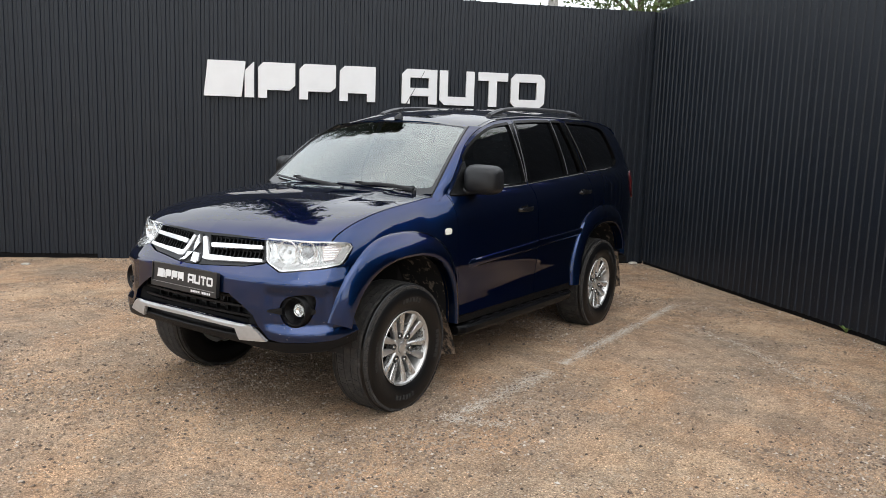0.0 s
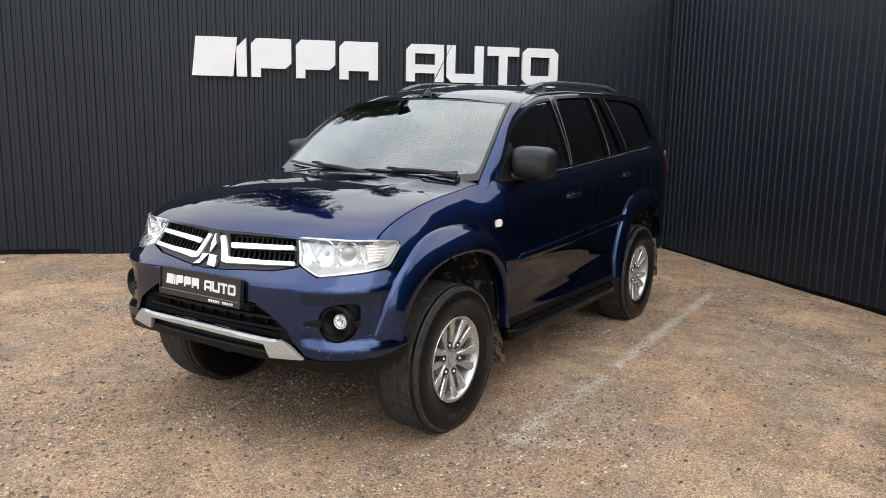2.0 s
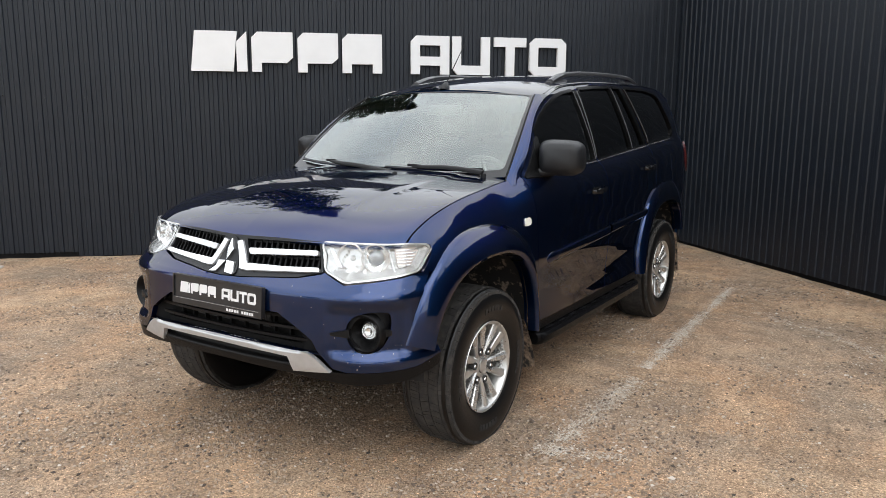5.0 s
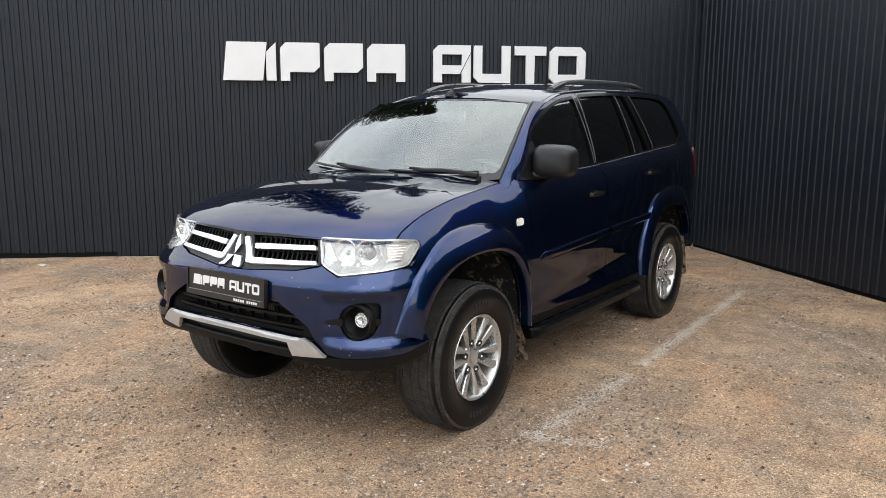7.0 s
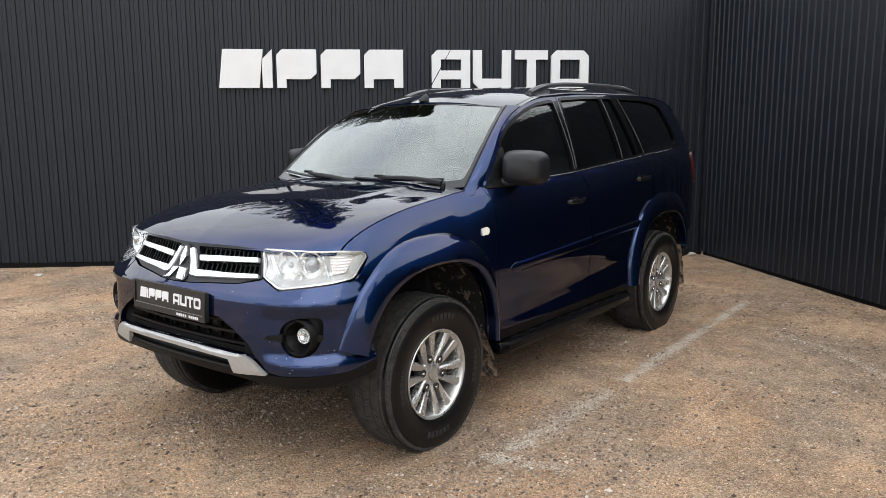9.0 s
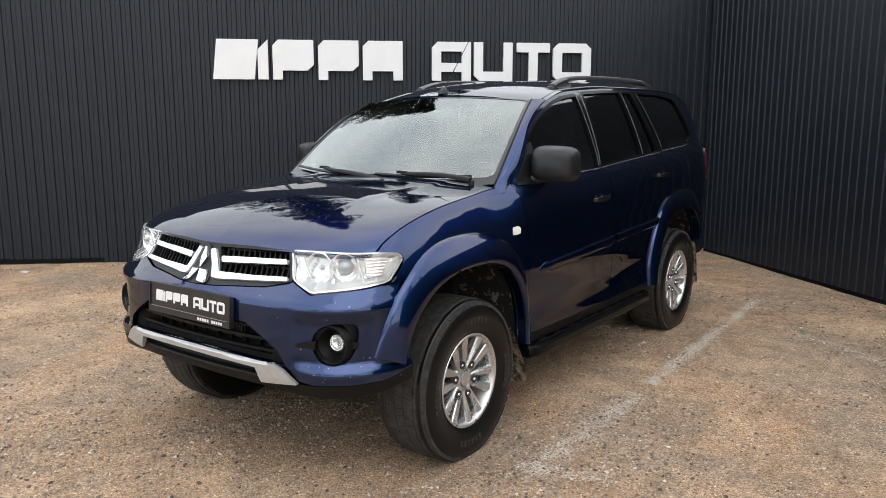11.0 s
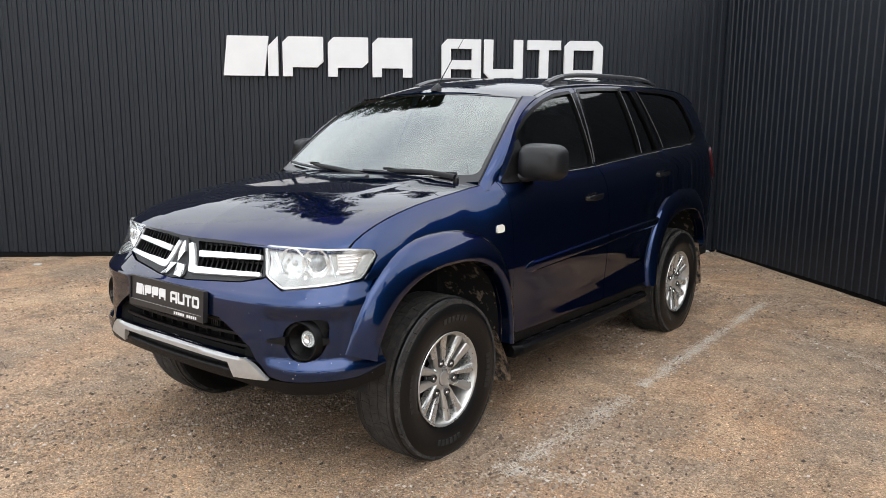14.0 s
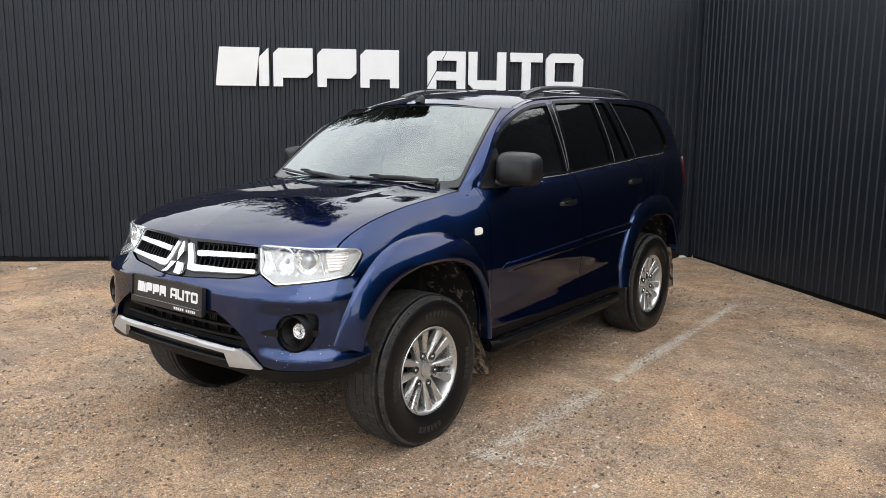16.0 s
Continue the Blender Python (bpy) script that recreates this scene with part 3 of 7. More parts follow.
def glyphs(h, s, c):
    """Outlines of the sign's shapes for letter height h, stroke s, chamfer c, each (width, outer, holes). The trade name is plain blocks."""
    w = 1.04 * h
    leg = 0.23 * h
    block = (w + 0.12 * h, [(0, 0), (w, 0), (w + 0.12 * h, h), (0.12 * h, h)], [])
    bar = (0.26 * h, [(0, 0), (0.26 * h, 0), (0.26 * h, h), (0, h * 0.74)], [])
    flag = (w, [(0, 0), (s, 0), (s, leg), (w - c * 1.1, leg), (w, leg + c), (w, h), (c, h), (0, h - c)], [])
    gate = (w, [(0, 0), (s, 0), (s, leg), (w - s, leg), (w - s, 0), (w, 0), (w, h), (c, h), (0, h - c)], [])
    hole_a = [(s, 0.46 * h), (w - s, 0.46 * h), (w - s, h - s), (s, h - s)]
    a = (w, gate[1], [hole_a])
    u = (w, [(c, 0), (w, 0), (w, h), (w - s, h), (w - s, s), (s, s), (s, h), (0, h), (0, c)], [])
    t = (0.9 * h, [(0.45 * h - s / 2, 0), (0.45 * h + s / 2, 0), (0.45 * h + s / 2, h - s), (0.9 * h, h - s), (0.9 * h, h), (0, h), (0, h - s), (0.45 * h - s / 2, h - s)], [])
    o = (w, [(c, 0), (w - c, 0), (w, c), (w, h - c), (w - c, h), (c, h), (0, h - c), (0, c)], [[(s, s), (w - s, s), (w - s, h - s), (s, h - s)]])
    return [block, bar, flag, flag, gate, a, u, t, o]


def solid_shape(bm, outer, holes, place, back, front):
    """An outline with holes, as a slab between two depths."""
    loops = [[Vector(p) for p in o] for o in (outer, *holes)]
    pts = [p for l in loops for p in l]
    edges, at = [], 0
    for l in loops:
        edges += [(at + i, at + (i + 1) % len(l)) for i in range(len(l))]
        at += len(l)
    cv, _, cf, *_ = delaunay_2d_cdt(pts, edges, [], 0, 1e-7)
    uv = np.array([tuple(v) for v in cv])
    tri = [list(f) for f in cf]
    cen = np.array([uv[t].mean(0) for t in tri])
    ok = inside(cen, np.array(outer, float))
    for h in holes:
        ok &= ~inside(cen, np.array(h, float))
    fa = [bm.verts.new(place(u, v, front)) for u, v in uv]
    fb = [bm.verts.new(place(u, v, back)) for u, v in uv]
    used = {}
    for t, k in zip(tri, ok):
        if k:
            bm.faces.new([fa[i] for i in t])
            bm.faces.new([fb[i] for i in t[::-1]])
            for i in range(3):
                used[(t[i], t[(i + 1) % 3])] = 1
    for (i, j) in [e for e in used if (e[1], e[0]) not in used]:
        bm.faces.new((fa[j], fa[i], fb[i], fb[j]))
    for v in fa + fb:
        if not v.link_faces:
            bm.verts.remove(v)


build_screws(FENCE_A, YAW_A, 10, -PITCH, -1)
build_screws(FENCE_B, YAW_B, 8, 0.0, 1)

SIGN_U = (-5.717, -5.235, -5.075, -4.582, -4.095, -3.325, -2.849, -2.358, -1.933)
SIGN_NAMES = ("sign_block",) * 5 + ("sign_letter",) * 4
SIGN_LABELS = ("white slanted raised block on the dark fence", "narrow white raised block with a slanted top", "white raised block with a lower notch",
               "white raised block with a lower notch", "white raised block with a slot below", "white raised block letter A on the fence",
               "white raised block letter U on the fence", "white raised block letter T on the fence", "white raised block letter O on the fence")
for (gw, outer, holes), u0, nm, lb in zip(glyphs(0.425, 0.104, 0.062), SIGN_U, SIGN_NAMES, SIGN_LABELS):
    bm = bmesh.new()
    solid_shape(bm, outer, holes, lambda u, v, d: on_sign(u0 + u, 2.008 + v, d), 0.004, 0.05)
    tagged(part(nm, bm, M_WHITE, None, smooth=False), lb, "sign letter", "raised shapes of the fence sign")


def line_material():
    m = material("worn_white_marking", (0.52, 0.465, 0.395), rough=0.9, grain=0.2, grain_scale=30, bump=0.6, bump_scale=120)
    return m


M_LINE = line_material()


def build_marking():
    """Chalky bay lines, broken up where the grit has worn them off."""
    rng = random.Random(3)
    bm = bmesh.new()

    def strip(a, b, w, density):
        a, b = Vector(a), Vector(b)
        d = (b - a).normalized()
        nrm = Vector((-d.y, d.x))
        for _ in range(int((b - a).length * w * 60000 * density)):
            t, j = rng.random() * (b - a).length, rng.gauss(0, 0.30)
            p = a + d * t + nrm * j * w
            keep = 0.62 + 0.6 * noise.noise(Vector((p.x * 4, p.y * 4, 3))) + 0.5 * noise.noise(Vector((p.x * 19, p.y * 19, 7)))
            if keep < rng.random():
                continue
            s = 0.0014 + 0.0024 * rng.random() ** 3
            vs = []
            k0 = rng.random() * 6
            for k in range(5):
                ang = k0 + k * 2 * math.pi / 5
                q = p + Vector((math.cos(ang) * 1.3, math.sin(ang))) * s * (0.7 + 0.6 * rng.random())
                vs.append(bm.verts.new((q.x, q.y, ground_z(q.x, q.y) + 0.0045)))
            bm.faces.new(vs)

    strip((1.20, -0.02), (1.225, 1.22), 0.13, 0.78)
    strip((1.215, 1.42), (1.20, 2.50), 0.10, 1.2)
    strip((1.20, 2.48), (1.18, 4.08), 0.085, 0.95)
    strip((1.12, 0.00), (1.56, 0.14), 0.10, 0.50)
    strip((1.52, 3.28), (2.08, 2.89), 0.10, 0.30)
    strip((2.08, 2.89), (2.65, 2.27), 0.09, 0.36)
    strip((2.65, 2.27), (3.15, 1.83), 0.10, 0.30)
    tagged(part("parking_line", bm, M_LINE, None, smooth=False), "worn chalky white parking line on the gravel", "road marking", kind="structure")


build_marking()


# ---------- loose stones ----------
def build_gravel():
    rng = random.Random(11)
    verts, faces = [], []
    octa = ((1, 0, 0), (-1, 0, 0), (0, 1, 0), (0, -1, 0), (0, 0, 1), (0, 0, -1))
    tris = ((0, 2, 4), (2, 1, 4), (1, 3, 4), (3, 0, 4), (2, 0, 5), (1, 2, 5), (3, 1, 5), (0, 3, 5))
    count = 0
    while count < 88000:
        x, y = rng.uniform(-6.5, 4.5), rng.uniform(-2.6, 5.8)
        edge = count < 2600      # stones that have gathered along the foot of the fences
        if edge:
            yaw, far = ((YAW_A, -7.0), (YAW_B, 5.5))[count % 2]
            along, off = rng.random() * far, 0.04 + abs(rng.gauss(0, 0.10))
            x, y = CORNER.x + math.cos(yaw) * along + math.sin(yaw) * off, CORNER.y + math.sin(yaw) * along - math.cos(yaw) * off
        near = math.exp(-((x - 0.5) ** 2 + (y + 0.6) ** 2) / 14)
        patch = (0.42 + 1.1 * noise.noise(Vector((x * 1.1, y * 1.1, 9))) + 0.5 * noise.noise(Vector((x * 3.7, y * 3.7, 4))))
        patch = patch * abs(patch)
        heap = math.exp(-((x + 0.7) / 1.5) ** 2 - ((y + 1.15) / 1.0) ** 2)
        if not edge and rng.random() > min(1.0, (0.25 + 0.75 * near) * max(0.05, patch) + 0.22 * heap):
            continue
        u = Vector((x, y, 0)) - CORNER
        if u.x * math.sin(YAW_A) - u.y * math.cos(YAW_A) < 0.03 or u.x * math.sin(YAW_B) - u.y * math.cos(YAW_B) < 0.03:
            continue
        if any(abs(x - wx) < 0.17 and abs(y - wy) < 0.12 for wx in (0.762, -0.762) for wy in (0, WHEEL_Y)):
            continue
        s = 0.0032 + 0.0090 * rng.random() ** 3 + (0.009 * rng.random() if rng.random() < 0.006 else 0)
        a = rng.random() * 6.28
        ca, sa = math.cos(a), math.sin(a)
        k = len(verts)
        zz = ground_z(x, y) + s * 0.30
        for o in octa:
            px, py, pz = o[0] * s * rng.uniform(0.8, 1.5), o[1] * s * rng.uniform(0.7, 1.1), o[2] * s * rng.uniform(0.45, 0.85)
            verts.append((x + ca * px - sa * py, y + sa * px + ca * py, zz + pz))
        faces += [tuple(k + i for i in t) for t in tris]
        count += 1
    m = bpy.data.materials.new("mixed_gravel_stone")
    m.use_nodes = True
    nt = m.node_tree
    b = nt.nodes["Principled BSDF"]
    b.inputs["Roughness"].default_value = 0.9
    geo = nt.nodes.new("ShaderNodeNewGeometry")
    r = nt.nodes.new("ShaderNodeValToRGB")
    stops = ((0.0, (0.060, 0.046, 0.037)), (0.16, (0.165, 0.118, 0.086)), (0.65, (0.285, 0.212, 0.152)), (0.95, (0.37, 0.295, 0.225)), (1.0, (0.56, 0.50, 0.44)))
    r.color_ramp.elements[0].color, r.color_ramp.elements[1].color = (*stops[0][1], 1), (*stops[-1][1], 1)
    for p, c in stops[1:-1]:
        r.color_ramp.elements.new(p).color = (*c, 1)
    nt.links.new(geo.outputs["Random Per Island"], r.inputs["Fac"])
    nt.links.new(r.outputs["Color"], b.inputs["Base Color"])
    tagged(link_mesh("gravel", verts, faces, m, smooth=False), "loose mixed gravel on the yard", "gravel", kind="stuff")


WHEEL_Y = 2.8
build_gravel()

# ---------- small things along the fences ----------
M_PALE_STONE = material("pale_limestone", (0.42, 0.38, 0.33), rough=0.9, grain=0.2, grain_scale=40, bump=0.5, bump_scale=80)
M_WEED = material("weed_leaf", (0.10, 0.15, 0.035), rough=0.6, grain=0.3, grain_scale=60)


def build_rock(x, y, size, seed):
    rng = random.Random(seed)
    bm = bmesh.new()
    bmesh.ops.create_icosphere(bm, subdivisions=2, radius=1.0)
    for v in bm.verts:
        k = 0.82 + 0.30 * rng.random()
        v.co = Vector((v.co.x * size[0] * k, v.co.y * size[1] * k, v.co.z * size[2] * k))
    bmesh.ops.rotate(bm, verts=bm.verts, cent=(0, 0, 0), matrix=Matrix.Rotation(rng.random() * 3, 3, "Z"))
    rock = part("stone", bm, M_PALE_STONE, None, smooth=False)
    rock.location = (x, y, ground_z(x, y) + size[2] * 0.55)
    tagged(rock, "pale flat stone lying at the foot of the fence", "stone", "pale stones by the fence")


for at, size, seed in (((-5.304, 0.879), (0.055, 0.035, 0.016), 1), ((-0.116, 6.289), (0.075, 0.050, 0.022), 2), ((-5.311, 0.896), (0.050, 0.032, 0.014), 3)):
    build_rock(*at, size, seed)


def build_weed(x, y):
    rng = random.Random(6)
    w = thing("weed", (x, y, ground_z(x, y)), "small green weed growing at the fence foot", "plant")
    for k in range(9):
        a, ln = rng.random() * 6.283, rng.uniform(0.05, 0.10)
        bm = bmesh.new()
        rows = []
        for t in np.linspace(0, 1, 6):
            out, up, half = ln * 0.7 * t, ln * (1.3 * t - 0.6 * t * t), 0.009 * math.sin(math.pi * min(0.97, 0.12 + 0.85 * t))
            rows.append([bm.verts.new((math.cos(a) * out - math.sin(a) * q * half, math.sin(a) * out + math.cos(a) * q * half, up + 0.003 * abs(q))) for q in (-1, 0, 1)])
        for p, q in zip(rows, rows[1:]):
            for i in range(2):
                bm.faces.new((p[i], p[i + 1], q[i + 1], q[i]))
        part("leaf", bm, M_WEED, w)


build_weed(2.735, 3.947)

# ---------- the car: x to its left side, y to its rear, front axle at y = 0 ----------
CAR = thing("car", (0, 0, 0), "dark blue metallic four-door off-road car parked on gravel", "car")
HUB_Z, TYRE_R, WHEELBASE = 0.362, 0.368, 2.8

HOOD_FRONT_X = (0, 0.23, 0.38, 0.52, 0.635, 0.736, 0.78, 0.815, 0.9)
HOOD_FRONT_Y = (-0.722, -0.716, -0.704, -0.684, -0.656, -0.604, -0.552, -0.485, -0.30)


def hood_z(x, y):
    d = y - soft(abs(x), HOOD_FRONT_X, HOOD_FRONT_Y)
    z = soft(d, (-0.05, 0, 0.03, 0.10, 0.25, 0.5, 0.8, 1.05, 1.3), (0.985, 1.022, 1.047, 1.084, 1.130, 1.178, 1.214, 1.242, 1.258))
    dome = 0.5 + 0.5 * math.tanh((0.50 - abs(x) - 0.10 * (0.4 - y)) / 0.022)      # raised middle field
    crown = soft(min(max(d, 0.0), 1.3), (0, 0.25, 0.5, 0.8, 1.02, 1.3), (0.004, 0.026, 0.040, 0.038, 0.030, 0.018))
    return z - 0.020 + crown * (1 - (x / 0.75) ** 2) + 0.0035 * dome * min(1.0, max(0.0, d / 0.5))


def gap_x(y):
    return soft(y, (-0.6, -0.45, -0.3, 0.0, 0.3, 0.7, 4), (0.780, 0.775, 0.766, 0.755, 0.752, 0.808, 0.812))


def top_z(y):
    if y < 0.42:
        return hood_z(gap_x(y), y)
    return soft(y, (0.42, 0.6, 0.8, 1.2, 1.6, 2.2, 2.6, 3.1, 3.6, 3.9), (hood_z(gap_x(0.42), 0.42), 1.238, 1.247, 1.256, 1.268, 1.312, 1.338, 1.372, 1.395, 1.40))


def plan_taper(y):
    return soft(y, (-0.80, -0.744, -0.652, -0.525, -0.37, -0.22, 0, 0.3), (0.28, 0.165, 0.076, 0.026, 0.006, 0, 0, 0)) if y < 0.3 else soft(y, (2.8, 3.1, 3.35, 3.5, 3.65, 3.75, 3.82, 3.86), (0, 0.006, 0.018, 0.038, 0.085, 0.14, 0.22, 0.34)) if y > 2.8 else 0.0


def side_x(y, z):
    """Half width of the body at y, z: full below the shoulder, drawn in to the bonnet gap or the window line, then the leaning cabin."""
    top, gx = top_z(y), gap_x(y)
    h = z - top
    hw = h if z > 0.84 else z - 1.25      # the sill line runs level
    wide = soft(hw, (-0.95, -0.84, -0.72, -0.66, -0.60, -0.45, -0.33, -0.24, 0.0), (0.888, 0.885, 0.874, 0.872, 0.875, 0.884, 0.884, 0.880, 0.872)) - plan_taper(y)
    if h <= 0:
        k = soft(y, (-0.7, -0.55, -0.3, 0.0, 0.3), (0.4, 0.45, 0.70, 1.0, 1.0)) if y < 0.3 else 1.0
        f = soft(max(h / k, -0.3), (-0.3, -0.25, -0.18, -0.12, -0.07, -0.03, 0), (1.0, 0.995, 0.955, 0.84, 0.64, 0.40, 0.0))
        if y < 0.6:      # the front wings slope outwards more evenly
            g = soft(max(h / k, -0.3), (-0.3, -0.25, -0.18, -0.12, -0.07, -0.03, 0), (1.0, 0.93, 0.765, 0.575, 0.37, 0.18, 0.0))
            t = min(1.0, max(0.0, (0.55 - y) / 0.34))
            f += (g - f) * t * t * (3 - 2 * t)
        rear = plan_taper(y) if y > 2.8 else 0.0
        return gx - rear + (wide - gx + rear) * f
    return gx - soft(h, (0, 0.06, 0.15, 0.30, 0.42, 0.50), (0, 0.016, 0.048, 0.112, 0.172, 0.225)) - plan_taper(y)


def side(y, z):
    return (side_x(y, z), y, z)


def on_side(y, z, out=0.0):
    return Vector((side_x(y, z) + out, y, z))


def both(make):
    for mirror in (False, True):
        make(mirror)


# gaps between the panels, as (y, z)
GAP_A = [(0.497, 1.232), (0.510, 1.10), (0.518, 0.91), (0.530, 0.716), (0.540, 0.45)]
GAP_B = [(1.530, 1.262), (1.575, 1.17), (1.588, 1.0), (1.594, 0.857), (1.588, 0.626), (1.560, 0.45)]
GAP_C = [(2.52, 1.330), (2.565, 1.20), (2.572, 1.05), (2.50, 0.95), (2.36, 0.80), (2.27, 0.62), (2.24, 0.45)]
FRAME_TOP = [(0.497, 1.232), (0.66, 1.405), (0.80, 1.525), (0.97, 1.615), (1.16, 1.677), (1.36, 1.718), (1.55, 1.736)]
FRAME_TOP_R = [(1.55, 1.736), (1.9, 1.760), (2.2, 1.768), (2.405, 1.768)]
WIN_F = [(0.745, 1.250), (0.745, 1.455), (0.86, 1.528), (0.999, 1.590), (1.16, 1.645), (1.301, 1.678), (1.505, 1.702), (1.488, 1.273)]
WIN_R = [(1.547, 1.276), (1.612, 1.716), (1.9, 1.733), (2.150, 1.741), (2.165, 1.318)]
WIN_R2 = [(2.192, 1.320), (2.178, 1.742), (2.325, 1.743), (2.445, 1.336)]
WIN_Q = [(2.560, 1.348), (2.428, 1.744), (2.85, 1.742), (3.06, 1.722), (3.14, 1.685), (3.210, 1.53), (3.235, 1.440), (3.205, 1.400), (3.12, 1.382), (2.9, 1.366)]


def arch(yc, a_front, a_rear, top, base, p=0.80, n=28):
    """The curve of a wheel opening from its front foot over the top to its rear foot, as (y, z)."""
    out = []
    for k in range(n + 1):
        t = math.pi * k / n
        c, s = math.cos(t), math.sin(t)
        a = a_front if c > 0 else a_rear
        out.append((yc - a * math.copysign(abs(c) ** p, c), base + (top - base) * abs(s) ** p))
    return out


ARCH_F, ARCH_R = arch(0.0, 0.51, 0.46, 0.90, 0.42), arch(WHEELBASE, 0.50, 0.46, 0.905, 0.42)
FLARE_F, FLARE_R = arch(0.0, 0.62, 0.525, 1.035, 0.42), arch(WHEELBASE, 0.60, 0.56, 1.052, 0.42)


def build_sides():
    gap = 0.003
    # front wing
    lower = [p for p in arch(0.0, 0.575, 0.50, 0.97, 0.42)]
    front_edge = [(-0.545, 0.897), (-0.515, 0.902), (-0.43, 0.984), (-0.432, 1.004), (-0.48, 1.015), (-0.535, 1.020)]
    top = [(y, top_z(y) - 0.002) for y in np.linspace(-0.54, 0.43, 22)]
    a_edge = flow(GAP_A, 5)
    wing = [p for p in lower if p[1] > 0.89 or p[0] > 0]
    wing = [tuple(p) for p in top] + [(0.485, top_z(0.485) - 0.004)] + [tuple(p) for p in a_edge] + wing[::-1] + front_edge
    both_panels("front_wing", wing, M_PAINT, "", step=0.03)
    # doors
    b_edge, c_edge = flow(GAP_B, 5), flow(GAP_C, 5)
    sill = [(1.4, 0.445), (0.7, 0.445)]
    door_f = a_edge[::-1] + flow(FRAME_TOP, 5) + [(1.575, 1.737), (1.580, 1.725)] + [(1.515, 1.29)] + b_edge + sill
    door_f = inset(dedupe(door_f), gap)
    fd = both_panels("front_door", door_f, M_PAINT, "", holes=[rounded(WIN_F, 0.02)], step=0.032, thick=0.009)
    door_r = b_edge[::-1] + [(1.515, 1.29), (1.580, 1.725), (1.578, 1.737)] + flow(FRAME_TOP_R[1:], 5) + [(2.500, 1.345)] + c_edge + [(2.0, 0.445), (1.65, 0.445)]
    door_r = inset(dedupe(door_r), gap)
    rd = both_panels("rear_door", door_r, M_PAINT, "", holes=[rounded(WIN_R, 0.015), rounded(WIN_R2, 0.015)], step=0.032, thick=0.009)
    # rear quarter with the last pillar
    low_r = [p for p in arch(WHEELBASE, 0.56, 0.52, 0.985, 0.42)]
    low_r = [p for p in low_r if p[0] > 2.42]
    quarter = [(2.506, 1.345), (2.411, 1.768), (2.8, 1.772), (3.1, 1.762), (3.26, 1.742), (3.37, 1.700), (3.52, 1.54), (3.66, 1.38), (3.735, 1.24), (3.775, 1.05), (3.79, 0.86), (3.79, 0.72), (3.45, 0.68), (3.36, 0.66)]
    quarter = quarter + [p for p in low_r[::-1] if p[1] > 0.66] + [(2.42, 0.865), (2.505, 0.955)] + [tuple(p) for p in c_edge[::-1] if p[1] > 1.0]
    quarter = inset(dedupe(quarter), 0.002)
    both_panels("rear_quarter", quarter, M_PAINT, "", holes=[rounded(WIN_Q, 0.04)], step=0.032, thick=0.009)
    return fd, rd


def dedupe(poly):
    out = []
    for p in poly:
        p = np.asarray(p, float)
        if not out or np.linalg.norm(p - out[-1]) > 1e-3:
            out.append(p)
    if np.linalg.norm(out[0] - out[-1]) < 1e-3:
        out.pop()
    return out


def both_panels(name, outline, mat, label="", holes=(), step=0.03, thick=0.02, parent=None, surf=None, flip=None):
    """The same panel on both sides of the car."""
    a = skin(name, surf or side, outline, mat, parent[0] if parent else CAR, label, holes, step, thick, flip=False if flip is None else flip)
    b = skin_mirror(a, parent[1] if parent else CAR)
    return a, b


def skin_mirror(a, parent):
    """The mirror image of a part, as its own mesh."""
    me = a.data
    co = np.empty(len(me.vertices) * 3)
    me.vertices.foreach_get("co", co)
    co = co.reshape(-1, 3) * (-1, 1, 1)
    cn = np.empty(len(me.loops) * 3, np.float32)
    me.corner_normals.foreach_get("vector", cn)
    vn = np.zeros((len(me.vertices), 3))
    lv = np.empty(len(me.loops), np.int32)
    me.loops.foreach_get("vertex_index", lv)
    vn[lv] = cn.reshape(-1, 3) * (-1, 1, 1)
    faces = [tuple(p.vertices)[::-1] for p in me.polygons]
    name = a.name.split(".")[0]
    b = link_mesh(name, co, faces, me.materials[0], parent, a.get("label", ""), normals=vn)
    return b


FRONT_DOORS, REAR_DOORS = build_sides()

# window panes, set back a little
PANES = []
for outline, mat, doors in ((WIN_F, M_TINT_LIGHT, FRONT_DOORS), (WIN_R, M_TINT, REAR_DOORS), (WIN_R2, M_TINT, REAR_DOORS), (WIN_Q, M_TINT, None)):
    PANES += both_panels("window_pane", inset(rounded(outline, 0.03), -0.012), mat, "tinted side window", step=0.06, thick=0.004, parent=doors,
                surf=lambda y, z: (side_x(y, z) - 0.012, y, z))
for pane in PANES:
    pane.visible_shadow = False


def band(name, rows, mat, parent, label="", sharp=40):
    a = loft(name, rows, mat, parent[0], label, sharp=sharp)
    b = loft(name, rows, mat, parent[1], label, mirror=True, sharp=sharp)
    return a, b


